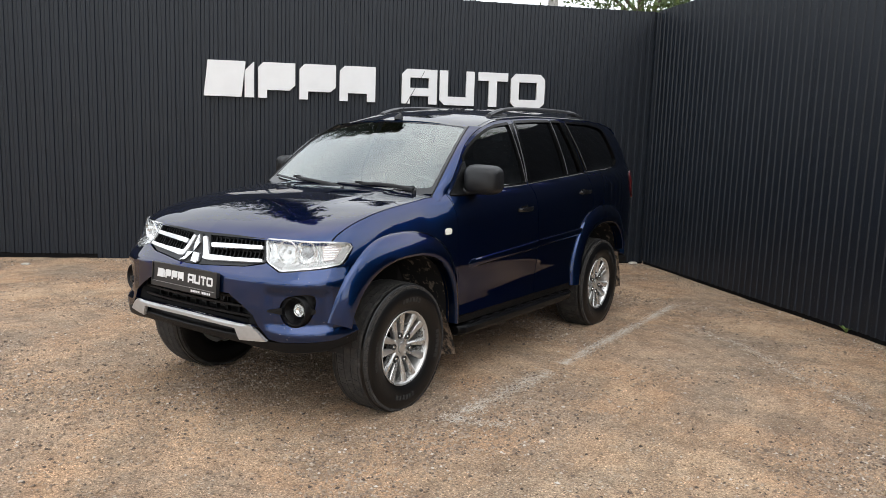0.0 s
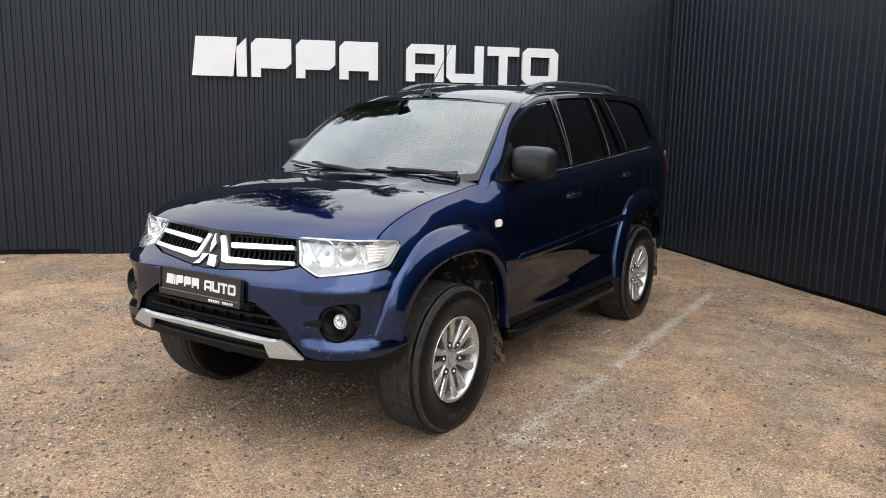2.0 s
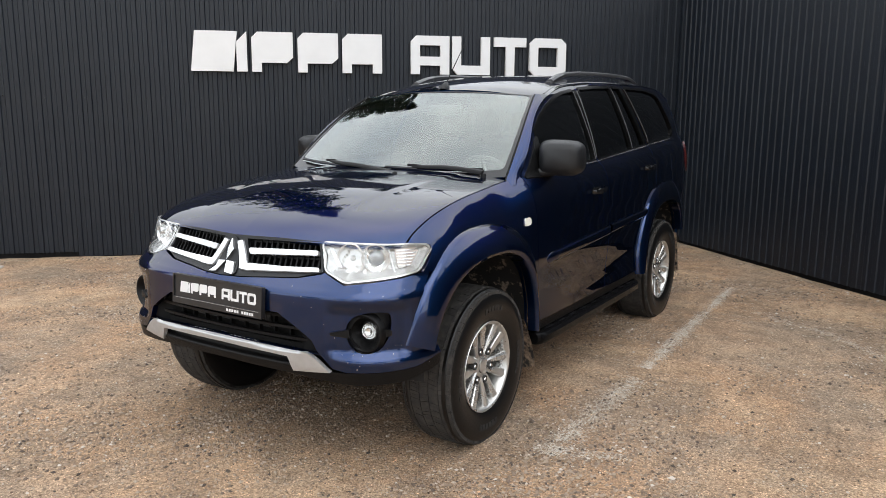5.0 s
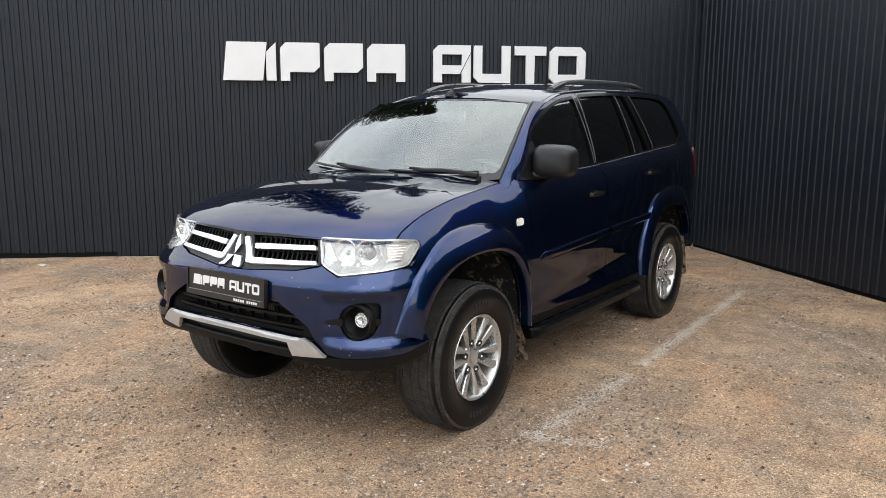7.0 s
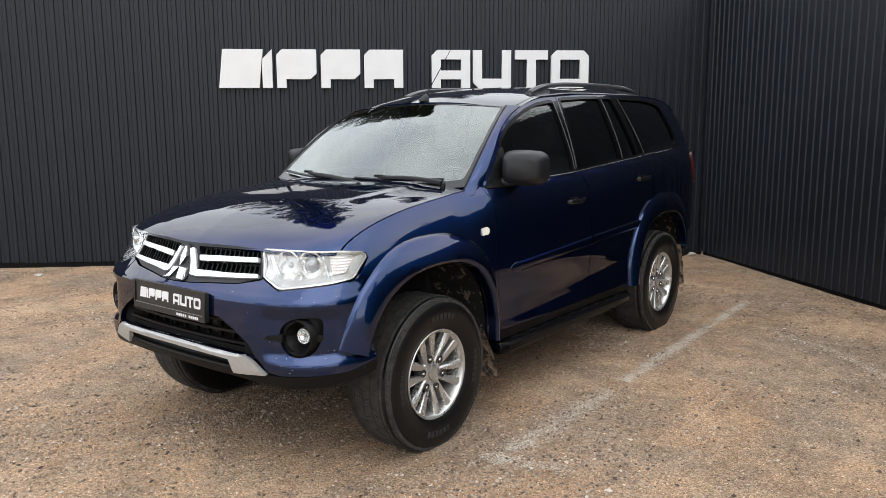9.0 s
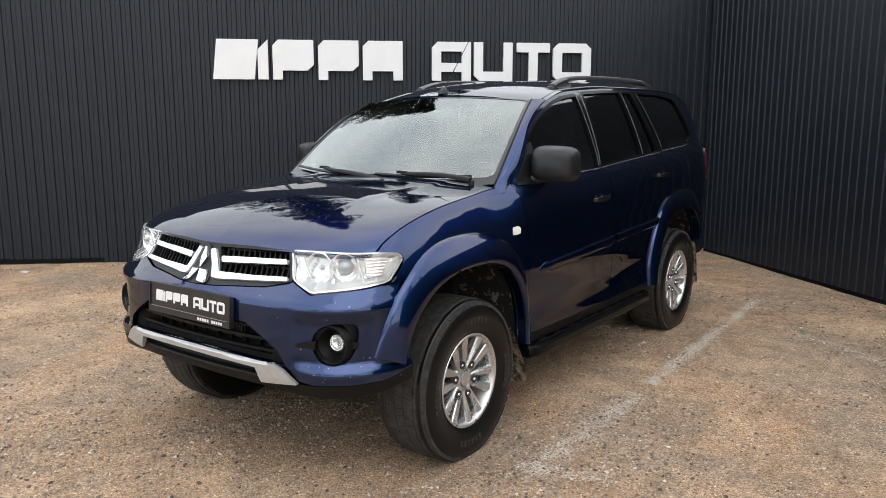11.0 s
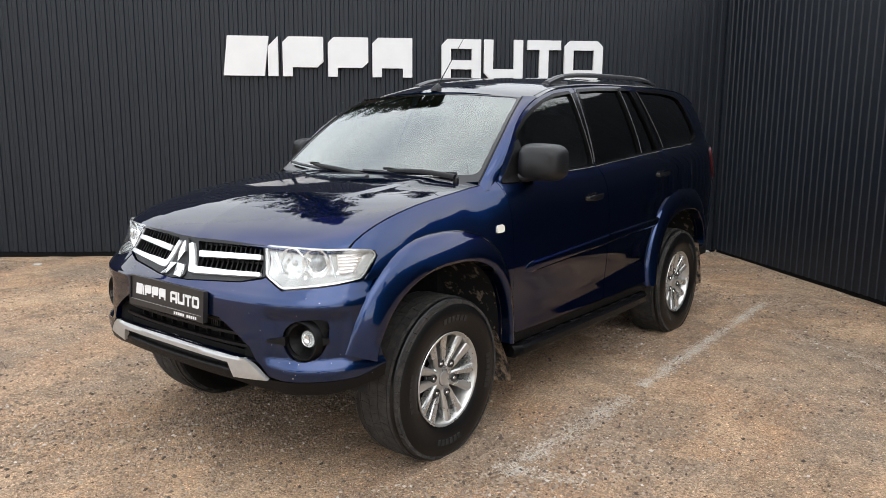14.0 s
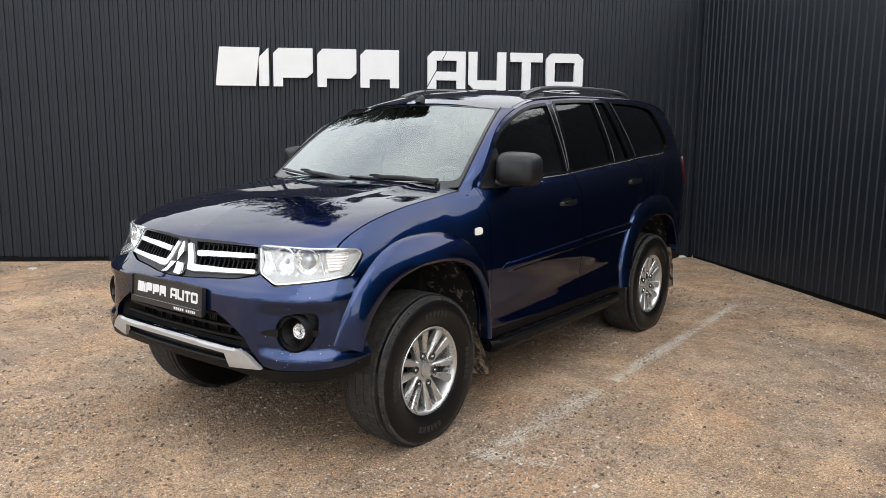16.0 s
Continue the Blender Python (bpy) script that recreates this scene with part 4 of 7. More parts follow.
# flares round the wheel openings: edge on the body, full outer lip, return into the arch
def build_flare(outer, inner, lip, foot, foot_rear=0.0):
    rows = []
    n = len(outer)
    for k in range(n):
        (yo, zo), (yi, zi) = outer[k], inner[k]
        if max(zo, zi) < (foot if k < n // 2 else foot_rear):
            continue
        xo = side_x(yo, max(zo, 0.46))
        row = []
        for t, o in ((0.0, -0.012), (0.0, 0.010), (0.10, 0.020), (0.35, 0.030), (0.65, 0.034), (0.90, 0.032), (1.0, 0.024), (1.02, 0.0), (1.04, -0.05)):
            y, z = yo + (yi - yo) * t, zo + (zi - zo) * t
            base = xo + (max(lip - plan_taper(y) * 0.9, xo) - xo) * min(1.0, t * 1.15)
            row.append((base + o, y, z))
        rows.append(row)
    return band("wheel_flare", rows, M_PAINT, (CAR, CAR), "", sharp=50)


build_flare(FLARE_F, ARCH_F, 0.895, 0.56)
build_flare(FLARE_R, ARCH_R, 0.895, 0.40, 0.66)


# bonnet
def build_hood():
    left = [(-gap_x(y) + 0.003, y) for y in np.linspace(0.44, -0.545, 28)]
    front = [(x, soft(abs(x), HOOD_FRONT_X, HOOD_FRONT_Y) + 0.004) for x in np.linspace(-0.770, 0.770, 40)]
    right = [(-x, y) for x, y in left[::-1]]
    rear = [(x, 0.30 + 0.145 * (x / 0.75) ** 2) for x in np.linspace(0.74, -0.74, 24)]
    bonnet = skin("bonnet", lambda x, y: (x, y, hood_z(x, y)), dedupe(left + front + right + rear), M_PAINT, CAR, "", step=0.02, thick=0.018)
    for x in (-0.27, 0.21):
        bm = bmesh.new()
        y, z = 0.165, hood_z(x, 0.165)
        rings = [[bm.verts.new((x + w * math.cos(a), y + sh + l * math.sin(a), z + up)) for a in np.linspace(0, 2 * math.pi, 12, endpoint=False)]
                 for up, w, l, sh in ((-0.004, 0.016, 0.011, 0.0), (0.004, 0.015, 0.010, 0.001), (0.009, 0.010, 0.007, 0.003), (0.011, 0.004, 0.003, 0.004))]
        for p, q in zip(rings, rings[1:]):
            for i in range(12):
                bm.faces.new((p[i], p[(i + 1) % 12], q[(i + 1) % 12], q[i]))
        bm.faces.new(rings[-1])
        part("washer_nozzle", bm, M_PLASTIC, bonnet, "small black washer nozzle", sharp=50)
    return bonnet


build_hood()

# windscreen and its pillars
WS_V, WS_X, WS_Y, WS_Z = (0, 0.35, 0.7, 1.0), (0.737, 0.699, 0.651, 0.604), (0.425, 0.636, 0.834, 0.999), (1.240, 1.420, 1.565, 1.662)


def screen_edge(v):
    return soft(v, WS_V, WS_X), soft(v, WS_V, WS_Y), soft(v, WS_V, WS_Z)


def screen(u, v):
    x, y, z = screen_edge(v)
    b = 1 - u * u
    return (u * x, y - b * (0.15 - 0.105 * v), z + b * 0.028 * v - b * 0.035 * (1 - v))


WINDSCREEN = skin("windscreen", screen, rounded([(-0.999, -0.02), (0.999, -0.02), (0.999, 0.99), (-0.999, 0.99)], 0.03), M_WINDSCREEN, CAR, "raked windscreen reflecting the cloudy sky", step=0.06, thick=0.005)
WINDSCREEN.visible_shadow = False
# black printed border behind the glass
skin("windscreen_border", lambda u, v: tuple(np.array(screen(u, v)) + (0, -0.0016, 0.0016)), [(-0.999, -0.02), (0.999, -0.02), (0.999, 0.99), (-0.999, 0.99)], M_GLOSS_BLACK, CAR, "black printed border of the windscreen",
     holes=[rounded([(-0.972, 0.048), (0.972, 0.048), (0.974, 0.978), (-0.974, 0.978)], 0.05)], step=0.06, thick=0.0010)


def build_pillars():
    rows, trim = [], []
    edge_line = flow(FRAME_TOP, 8)
    edge_line = [(0.425, 1.19), (0.46, 1.212)] + [p for p in edge_line if p[0] <= 1.13]
    n = len(edge_line)
    for k, (y, z) in enumerate(edge_line):
        v = max(-0.10, (k - 2) / (n - 3)) if k else -0.16
        ex, ey, ez = screen_edge(v)
        a = np.array((ex + 0.002, ey, ez + 0.004))
        b = np.array((side_x(y, z) + 0.001, y, z + 0.003))
        m = (a + b) / 2 + np.array((0.012, -0.010, 0.012)) * (1 - 0.8 * max(0, v) ** 3)
        row = []
        for t in (0.10, 0.3, 0.55, 0.8):
            row.append((1 - t) ** 2 * a + 2 * t * (1 - t) * m + t * t * b)
        rows.append([row[0] + (0.002, 0.004, -0.004)] + row + [b, b + (-0.03, 0.0, -0.012)])
        trim.append([a + (0.0, 0.03, -0.03), a, a * 0.5 + row[0] * 0.5 + (0.001, -0.002, 0.003), row[0] + (0.0, -0.001, 0.001), row[0] + (0.002, 0.004, -0.004)])
    band("pillar_trim", trim, M_PLASTIC, (CAR, CAR), "black rubber strip beside the windscreen", sharp=60)
    return band("windscreen_pillar", rows, M_PAINT, (CAR, CAR), sharp=60)


build_pillars()


# roof
def roof_edge_z(y):
    return soft(y, (0.95, 1.13, 1.36, 1.55, 1.9, 2.3, 2.8, 3.1, 3.26, 3.37, 3.5), (1.610, 1.668, 1.721, 1.740, 1.764, 1.772, 1.776, 1.766, 1.746, 1.704, 1.66))


def roof_mid_z(y):
    return soft(y, (0.95, 1.1, 1.3, 1.6, 2.0, 2.6, 3.1, 3.4, 3.6), (1.692, 1.737, 1.776, 1.810, 1.832, 1.842, 1.834, 1.806, 1.765))


def roof(u, y):
    ze, zm = roof_edge_z(y), roof_mid_z(y)
    xe = side_x(max(y, 0.6), ze) + 0.001
    k = abs(u)
    return (u * xe, y, ze + (zm - ze) * (1 - k ** 2.4) - 0.0)


front_line = []
for u in np.linspace(-1, 1, 25):
    sx, sy, sz = screen(u * 0.985, 1.0)
    front_line.append((u, sy + 0.014 + 0.03 * abs(u) ** 8))
skin("roof", roof, dedupe(front_line + [(1, 2.0), (1, 3.0), (1, 3.44), (0.5, 3.50), (0, 3.52), (-0.5, 3.50), (-1, 3.44), (-1, 3.0), (-1, 2.0)]), M_PAINT, CAR, "", step=0.05, thick=0.02)


# nose: plan line from the middle to the wing, by arc length
PLAN = flow([(0, -0.864), (0.2, -0.859), (0.4, -0.842), (0.58, -0.806), (0.72, -0.744), (0.810, -0.652), (0.860, -0.525), (0.881, -0.37), (0.888, -0.22)], 12)
PLAN_S = np.concatenate([[0], np.cumsum([np.linalg.norm(b - a) for a, b in zip(PLAN, PLAN[1:])])])
PLAN_A = np.array(PLAN)


def ease(t):
    t = min(1.0, max(0.0, t))
    return t * t * (3 - 2 * t)


def nose(s, z, out=0.0):
    """A point of the front end: s metres along its plan line from the middle, at height z."""
    k = abs(s)
    x, y = np.interp(k, PLAN_S, PLAN_A[:, 0]), np.interp(k, PLAN_S, PLAN_A[:, 1])
    xa, ya = np.interp(k + 0.03, PLAN_S, PLAN_A[:, 0]), np.interp(k + 0.03, PLAN_S, PLAN_A[:, 1])
    xb, yb = math.copysign(np.interp(abs(k - 0.03), PLAN_S, PLAN_A[:, 0]), k - 0.03), np.interp(abs(k - 0.03), PLAN_S, PLAN_A[:, 1])
    tx, ty = xa - xb, ya - yb
    ln = math.hypot(tx, ty) or 1.0
    nx, ny = ty / ln, -tx / ln
    lean = soft(z, (0.36, 0.44, 0.52, 0.62, 0.74, 0.81, 0.85, 0.90, 1.03), (-0.05, -0.018, 0.0, 0.004, 0.0, -0.004, -0.040, -0.092, -0.150))
    lean *= soft(min(1.15, max(0.5, k)), (0.5, 0.7, 0.95, 1.15), (1.0, 0.86, 0.46, 0.18))
    # the beak round the badge, the hollow round the fog lamp, the flared foot below it
    lean += 0.030 * math.exp(-(k / 0.17) ** 2) * ease((z - 0.80) / 0.07)
    lean -= 0.016 * ease((k - 0.56) / 0.06) * ease((0.945 - k) / 0.05) * ease((0.795 - z) / 0.05) * ease((z - 0.560) / 0.03)
    lean += 0.012 * ease((k - 0.56) / 0.16) * ease((0.568 - z) / 0.022)
    o = out + lean
    return ((x + nx * o) * (1 if s >= 0 else -1), y + ny * o, z)


def s_of(x):
    return float(np.interp(abs(x), PLAN_A[:, 0], PLAN_S)) * (1 if x >= 0 else -1)


def sym(half):
    """A closed outline from its half with s >= 0, given from the middle top round to the middle bottom."""
    return dedupe(list(half) + [(-s, z) for s, z in half[::-1]])


OPEN_LOW = [(0.0, 0.735), (0.34, 0.728), (0.43, 0.680), (0.507, 0.630), (0.540, 0.574), (0.30, 0.585), (0.0, 0.590)]
FOG_OUT = [(0.652, 0.664), (0.660, 0.706), (0.688, 0.736), (0.735, 0.750), (0.800, 0.755), (0.846, 0.748), (0.853, 0.712), (0.842, 0.652), (0.812, 0.604), (0.766, 0.581), (0.712, 0.581), (0.671, 0.610)]
HEAD = [(0.482, 1.017), (0.62, 1.019), (0.756, 1.020), (0.962, 1.019), (1.072, 1.010), (1.089, 0.990), (1.010, 0.901), (0.911, 0.889), (0.76, 0.876), (0.639, 0.864), (0.522, 0.903)]


def build_bumper():
    half = [(0.0, 0.848), (0.115, 0.850), (0.40, 0.868), (0.512, 0.888), (0.526, 0.896), (0.639, 0.857), (0.76, 0.869), (0.911, 0.882), (1.015, 0.894), (1.062, 0.897),
            (1.075, 0.80), (1.075, 0.62), (1.10, 0.545), (0.96, 0.512), (0.81, 0.508), (0.66, 0.505), (0.60, 0.515), (0.546, 0.571), (0.30, 0.582), (0.0, 0.587)]
    hole = [(s, z) for s, z in OPEN_LOW]
    bump = skin("front_bumper", nose, sym(half), M_PAINT, CAR, "blue bumper with stone chips", step=0.017, thick=0.025,
                holes=[dedupe(sym(hole)), rounded(FOG_OUT, 0.03), rounded([(-a, b) for a, b in FOG_OUT[::-1]], 0.03)])
    # lower black lip
    lip_half = [(0.0, 0.556), (0.30, 0.551), (0.392, 0.546), (0.42, 0.492), (0.60, 0.499), (0.81, 0.505), (0.96, 0.509), (1.10, 0.542), (1.09, 0.492), (0.89, 0.455), (0.70, 0.447), (0.55, 0.455), (0.40, 0.470), (0.0, 0.478)]
    skin("lower_lip", lambda s, z: nose(s, z, -0.002 - 0.035 * ease((z - 0.514) / 0.014) * ease((0.44 - abs(s)) / 0.03)), sym(lip_half), M_PLASTIC, bump, "black plastic lower lip", step=0.016, thick=0.03)
    skid_half = [(0.0, 0.590), (0.11, 0.589), (0.30, 0.585), (0.489, 0.576), (0.53, 0.553), (0.592, 0.500), (0.418, 0.488), (0.393, 0.549), (0.30, 0.553), (0.0, 0.558)]
    skin("skid_trim", lambda s, z: nose(s, z, 0.012 - 0.022 * ease((z - 0.574 + 0.012 * (abs(s) / 0.5) ** 2) / 0.016) * ease((0.475 - abs(s)) / 0.06)), sym(skid_half), M_SILVER, bump, "satin silver skid plate trim", step=0.008, thick=0.02)
    # near-black sheet for the shade in the gap between trim and lip
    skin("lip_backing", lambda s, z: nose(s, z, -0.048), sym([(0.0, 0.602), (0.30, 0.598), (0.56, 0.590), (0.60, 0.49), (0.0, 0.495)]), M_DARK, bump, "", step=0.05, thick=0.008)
    # lower grille: a near-black sheet for the shade in the cavity, slats
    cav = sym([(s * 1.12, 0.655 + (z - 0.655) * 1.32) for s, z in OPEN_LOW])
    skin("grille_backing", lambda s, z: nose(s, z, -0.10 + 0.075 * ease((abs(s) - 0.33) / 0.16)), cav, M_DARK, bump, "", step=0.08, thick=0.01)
    for z, w in ((0.615, 0.50), (0.66, 0.46), (0.705, 0.38)):
        skin("slat", lambda s, zz: nose(s, zz, -0.035), sym([(0, z + 0.006), (w, z + 0.006), (w, z - 0.006), (0, z - 0.006)]), M_PLASTIC, bump, "", step=0.06, thick=0.022)
    for k in range(-5, 6):
        s0 = k * 0.088
        skin("slat", lambda s, zz: nose(s, zz, -0.068), [(s0 - 0.004, 0.575), (s0 + 0.004, 0.575), (s0 + 0.004, 0.72), (s0 - 0.004, 0.72)], M_PLASTIC, bump, "", step=0.05, thick=0.02)
    for x0, x1 in ((-0.25, -0.02), (0.02, 0.22)):
        bm = bmesh.new()
        box(bm, (x0, -0.773, 0.625), (x1, -0.762, 0.705), 0.003)
        for k in range(int((x1 - x0) / 0.014)):
            box(bm, (x0 + 0.004 + k * 0.014, -0.7765, 0.632), (x0 + 0.012 + k * 0.014, -0.7725, 0.698))
        part("intercooler", bm, M_COOLER, bump, "dark grey finned intercooler behind the slats", sharp=40)
    return bump


BUMPER = build_bumper()


def bezier_box(name, lo, hi, bev, mat, parent, label="", m=None):
    bm = bmesh.new()
    box(bm, lo, hi, bev, m)
    return part(name, bm, mat, parent, label, sharp=50)


# ---- grille between the headlights ----
def build_grille():
    g_half = [(0.0, 1.016), (0.25, 1.017), (0.474, 1.015), (0.516, 0.897), (0.40, 0.872), (0.115, 0.853), (0.0, 0.851)]
    cell = [(0.072, 1.003), (0.466, 1.007), (0.502, 0.901), (0.122, 0.880)]
    grille = skin("grille", lambda s, z: nose(s, z, -0.004), sym(g_half), M_GREY_PLASTIC, CAR, "dark grille with bright horizontal bars", step=0.04, thick=0.02,
                  holes=[cell, [(-a, b) for a, b in cell[::-1]]])
    # near-black sheet for the shade behind the grille cells
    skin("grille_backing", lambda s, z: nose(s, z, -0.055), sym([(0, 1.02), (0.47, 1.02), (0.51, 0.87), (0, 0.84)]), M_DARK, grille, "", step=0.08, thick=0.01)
    for sg in (1, -1):
        def o(pts):
            q = [(sg * a, b) for a, b in pts]
            return q if sg > 0 else q[::-1]
        # elbow bar down beside the badge and along the bottom
        elbow = [(0.030, 0.992), (0.058, 0.999), (0.112, 0.906), (0.30, 0.907), (0.494, 0.915), (0.502, 0.899), (0.30, 0.888), (0.128, 0.880), (0.084, 0.884)]
        skin("bright_bar", lambda s, z: nose(s, z, 0.010), rounded(o(elbow), 0.008, 3), M_BAR, grille, "bright satin trim bar", step=0.025, thick=0.022)
        upper = [(0.100, 0.968), (0.470, 0.981), (0.477, 0.961), (0.110, 0.943)]
        skin("bright_bar", lambda s, z: nose(s, z, 0.008), rounded(o(upper), 0.008, 3), M_BAR, grille, "bright satin trim bar", step=0.025, thick=0.022)
        for k in range(13):
            s0 = 0.098 + k * 0.0302
            skin("fin", lambda s, z: nose(s, z, -0.022), o([(s0 + 0.012, 0.89), (s0, 1.003), (s0 + 0.008, 1.003), (s0 + 0.020, 0.89)]), M_PLASTIC, grille, "", step=0.06, thick=0.03)
        for z0 in (0.935, 0.995):
            skin("fin", lambda s, z: nose(s, z, -0.026), o([(0.10, z0), (0.480, z0 + 0.010), (0.480, z0 + 0.002), (0.10, z0 - 0.008)]), M_PLASTIC, grille, "", step=0.06, thick=0.03)
    # plain bright badge in three facets on a dark field
    skin("badge_field", lambda s, z: nose(s, z, 0.004), [(0.0, 1.012), (0.020, 1.004), (0.080, 0.868), (0.072, 0.856), (0.0, 0.852), (-0.072, 0.856), (-0.080, 0.868), (-0.020, 1.004)], M_GREY_PLASTIC, grille, "", step=0.03, thick=0.015)
    for pts in ([(0.0, 1.000), (0.025, 0.957), (0.0, 0.913), (-0.025, 0.957)], [(-0.003, 0.909), (-0.027, 0.866), (-0.073, 0.861), (-0.050, 0.906)], [(0.003, 0.909), (0.050, 0.906), (0.073, 0.861), (0.027, 0.866)]):
        bm = bmesh.new()
        c = np.mean(pts, 0)
        top = bm.verts.new(nose(c[0], c[1], 0.026))
        ring = [bm.verts.new(nose(a, b, 0.016)) for a, b in pts]
        low = [bm.verts.new(nose(a, b, 0.004)) for a, b in pts]
        for i in range(4):
            bm.faces.new((ring[i], ring[(i + 1) % 4], top))
            bm.faces.new((low[i], low[(i + 1) % 4], ring[(i + 1) % 4], ring[i]))
        part("badge", bm, M_CHROME, grille, "plain chrome badge facet", smooth=False)
    return grille


build_grille()


# ---- headlights ----
def nose_frame(s, z, out):
    """Place and outward direction on the nose."""
    p = Vector(nose(s, z, out))
    q = Vector(nose(s, z, out + 0.02))
    return p, (q - p).normalized()


def disc_on(bm, p, axis, profile, n=28):
    """A turned profile of (along, radius) about an axis through p."""
    m = Matrix.Translation(p) @ axis.to_track_quat("Z", "Y").to_matrix().to_4x4()
    rings = revolve(bm, profile, "z", n)
    for ring in rings:
        for v in ring:
            v.co = m @ v.co


def build_headlight(sg):
    h = new("headlight")
    h.parent = CAR
    tagged(h, "clear headlight unit with bright reflectors")

    def o(pts):
        q = [(sg * a, b) for a, b in pts]
        return q if sg > 0 else q[::-1]

    lens = skin("lens", lambda s, z: nose(s, z, 0.004), rounded(o(HEAD), 0.022), M_LENS, h, "clear plastic lens", step=0.035, thick=0.003)
    lens.visible_shadow = False
    outl = inset(rounded(o(HEAD), 0.022), 0.004)

    def bowl(s, z):
        k = abs(s)
        low = lerp(k, (0.50, 0.522, 0.639, 0.76, 0.911, 1.010, 1.089), (0.94, 0.903, 0.864, 0.876, 0.889, 0.901, 0.990))
        d = min((k - 0.482) * 0.9, (1.088 - k) * 0.8, (1.020 - z) * 0.6, (z - low) * 0.8)
        # a diagonal step on the inner side and slanting facets along the foot
        step = 0.014 * ease((0.600 - k + (z - 0.94) * 0.7) / 0.010)
        facet = 0.010 * abs(((k * 0.8 - z) * 26) % 1.0 - 0.5) * ease((0.918 + 0.10 * (k - 0.65) - z) / 0.006)
        return nose(s, z, -0.004 - (0.040 - step + facet) * min(1.0, max(0.0, d / 0.022)))

    skin("housing", bowl, outl, M_HOUSING, h, "silvery lamp housing", step=0.009, thick=0.004)
    # seam round the lens
    skin("bezel", lambda s, z: nose(s, z, -0.004), inset(rounded(o(HEAD), 0.022), -0.002), M_HOUSING, h, "bright inner rim", step=0.03, thick=0.015, holes=[inset(rounded(o(HEAD), 0.022), 0.0045)])
    for s0, z0, r, deep, proj in ((0.655, 0.952, 0.060, 0.046, False), (0.822, 0.957, 0.056, 0.044, True)):
        p, ax = nose_frame(sg * s0, z0, -0.066)
        ax = (ax + Vector((0, -0.9, 0))).normalized()
        bm = bmesh.new()
        disc_on(bm, p, ax, [(0.0, r * 1.10), (deep - 0.004, r * 1.09), (deep, r * 1.06), (deep, r * 1.01), (deep - 0.004, r * 0.98), (deep * 0.62, r * 0.90), (deep * 0.34, r * 0.72), (deep * 0.18, r * 0.50), (deep * 0.12, r * 0.10)], 36)
        part("reflector", bm, M_REFLECTOR, h, "round bright reflector", sharp=30)
        bm = bmesh.new()
        if proj:
            disc_on(bm, p + ax * deep * 0.2, ax, [(0.0, r * 0.74), (0.016, r * 0.74), (0.020, r * 0.70), (0.018, r * 0.62)], 30)
            part("projector_ring", bm, M_CHROME, h, "chrome ring round the projector", sharp=40)
            bm = bmesh.new()
            disc_on(bm, p + ax * (deep * 0.2 + 0.008), ax, [(0.0, r * 0.62), (0.010, r * 0.58), (0.019, r * 0.42), (0.024, r * 0.20), (0.025, r * 0.01)], 28)
            part("projector", bm, M_PROJECTOR, h, "grey glass projector lens", sharp=60)
        else:
            disc_on(bm, p + ax * deep * 0.1, ax, [(0.0, r * 0.20), (0.020, r * 0.20), (0.028, r * 0.15), (0.030, r * 0.01)], 18)
            part("bulb_cap", bm, M_HOUSING, h, "bright bulb cap", sharp=50)
    # side lamp between the two bowls
    p, ax = nose_frame(sg * 0.742, 0.962, -0.040)
    bm = bmesh.new()
    disc_on(bm, p, (ax + Vector((0, -0.9, 0))).normalized(), [(-0.01, 0.016), (0.008, 0.016), (0.010, 0.013), (0.004, 0.011), (0.000, 0.001)], 20)
    part("side_lamp", bm, M_REFLECTOR, h, "small round side lamp", sharp=40)
    # ribbed signal block at the outer end
    skin("signal_block", lambda s, z: nose(s, z, -0.030), rounded(o([(0.918, 0.998), (1.030, 0.998), (1.046, 0.985), (0.992, 0.922), (0.925, 0.916)]), 0.012), M_ORANGE, h, "pale pink ribbed signal insert", step=0.03, thick=0.012)
    for k in range(6):
        z0 = 0.926 + 0.0125 * k
        bm = bmesh.new()
        tube(bm, [nose(sg * q, z0, -0.028) for q in np.linspace(0.926, min(1.040, 0.985 + 0.011 * k), 5)], 0.0030, 6)
        part("signal_rib", bm, M_REFLECTOR, h)
    for s0, s1, z0, z1 in ((0.497, 0.585, 1.008, 0.915), (0.512, 0.600, 1.008, 0.915), (0.880, 0.905, 1.008, 0.900)):
        bm = bmesh.new()
        tube(bm, [nose(sg * (s0 + (s1 - s0) * t), z0 + (z1 - z0) * t, -0.030) for t in np.linspace(0, 1, 6)], 0.0045, 6)
        part("housing_rib", bm, M_REFLECTOR, h)
    return h


build_headlight(1)
build_headlight(-1)


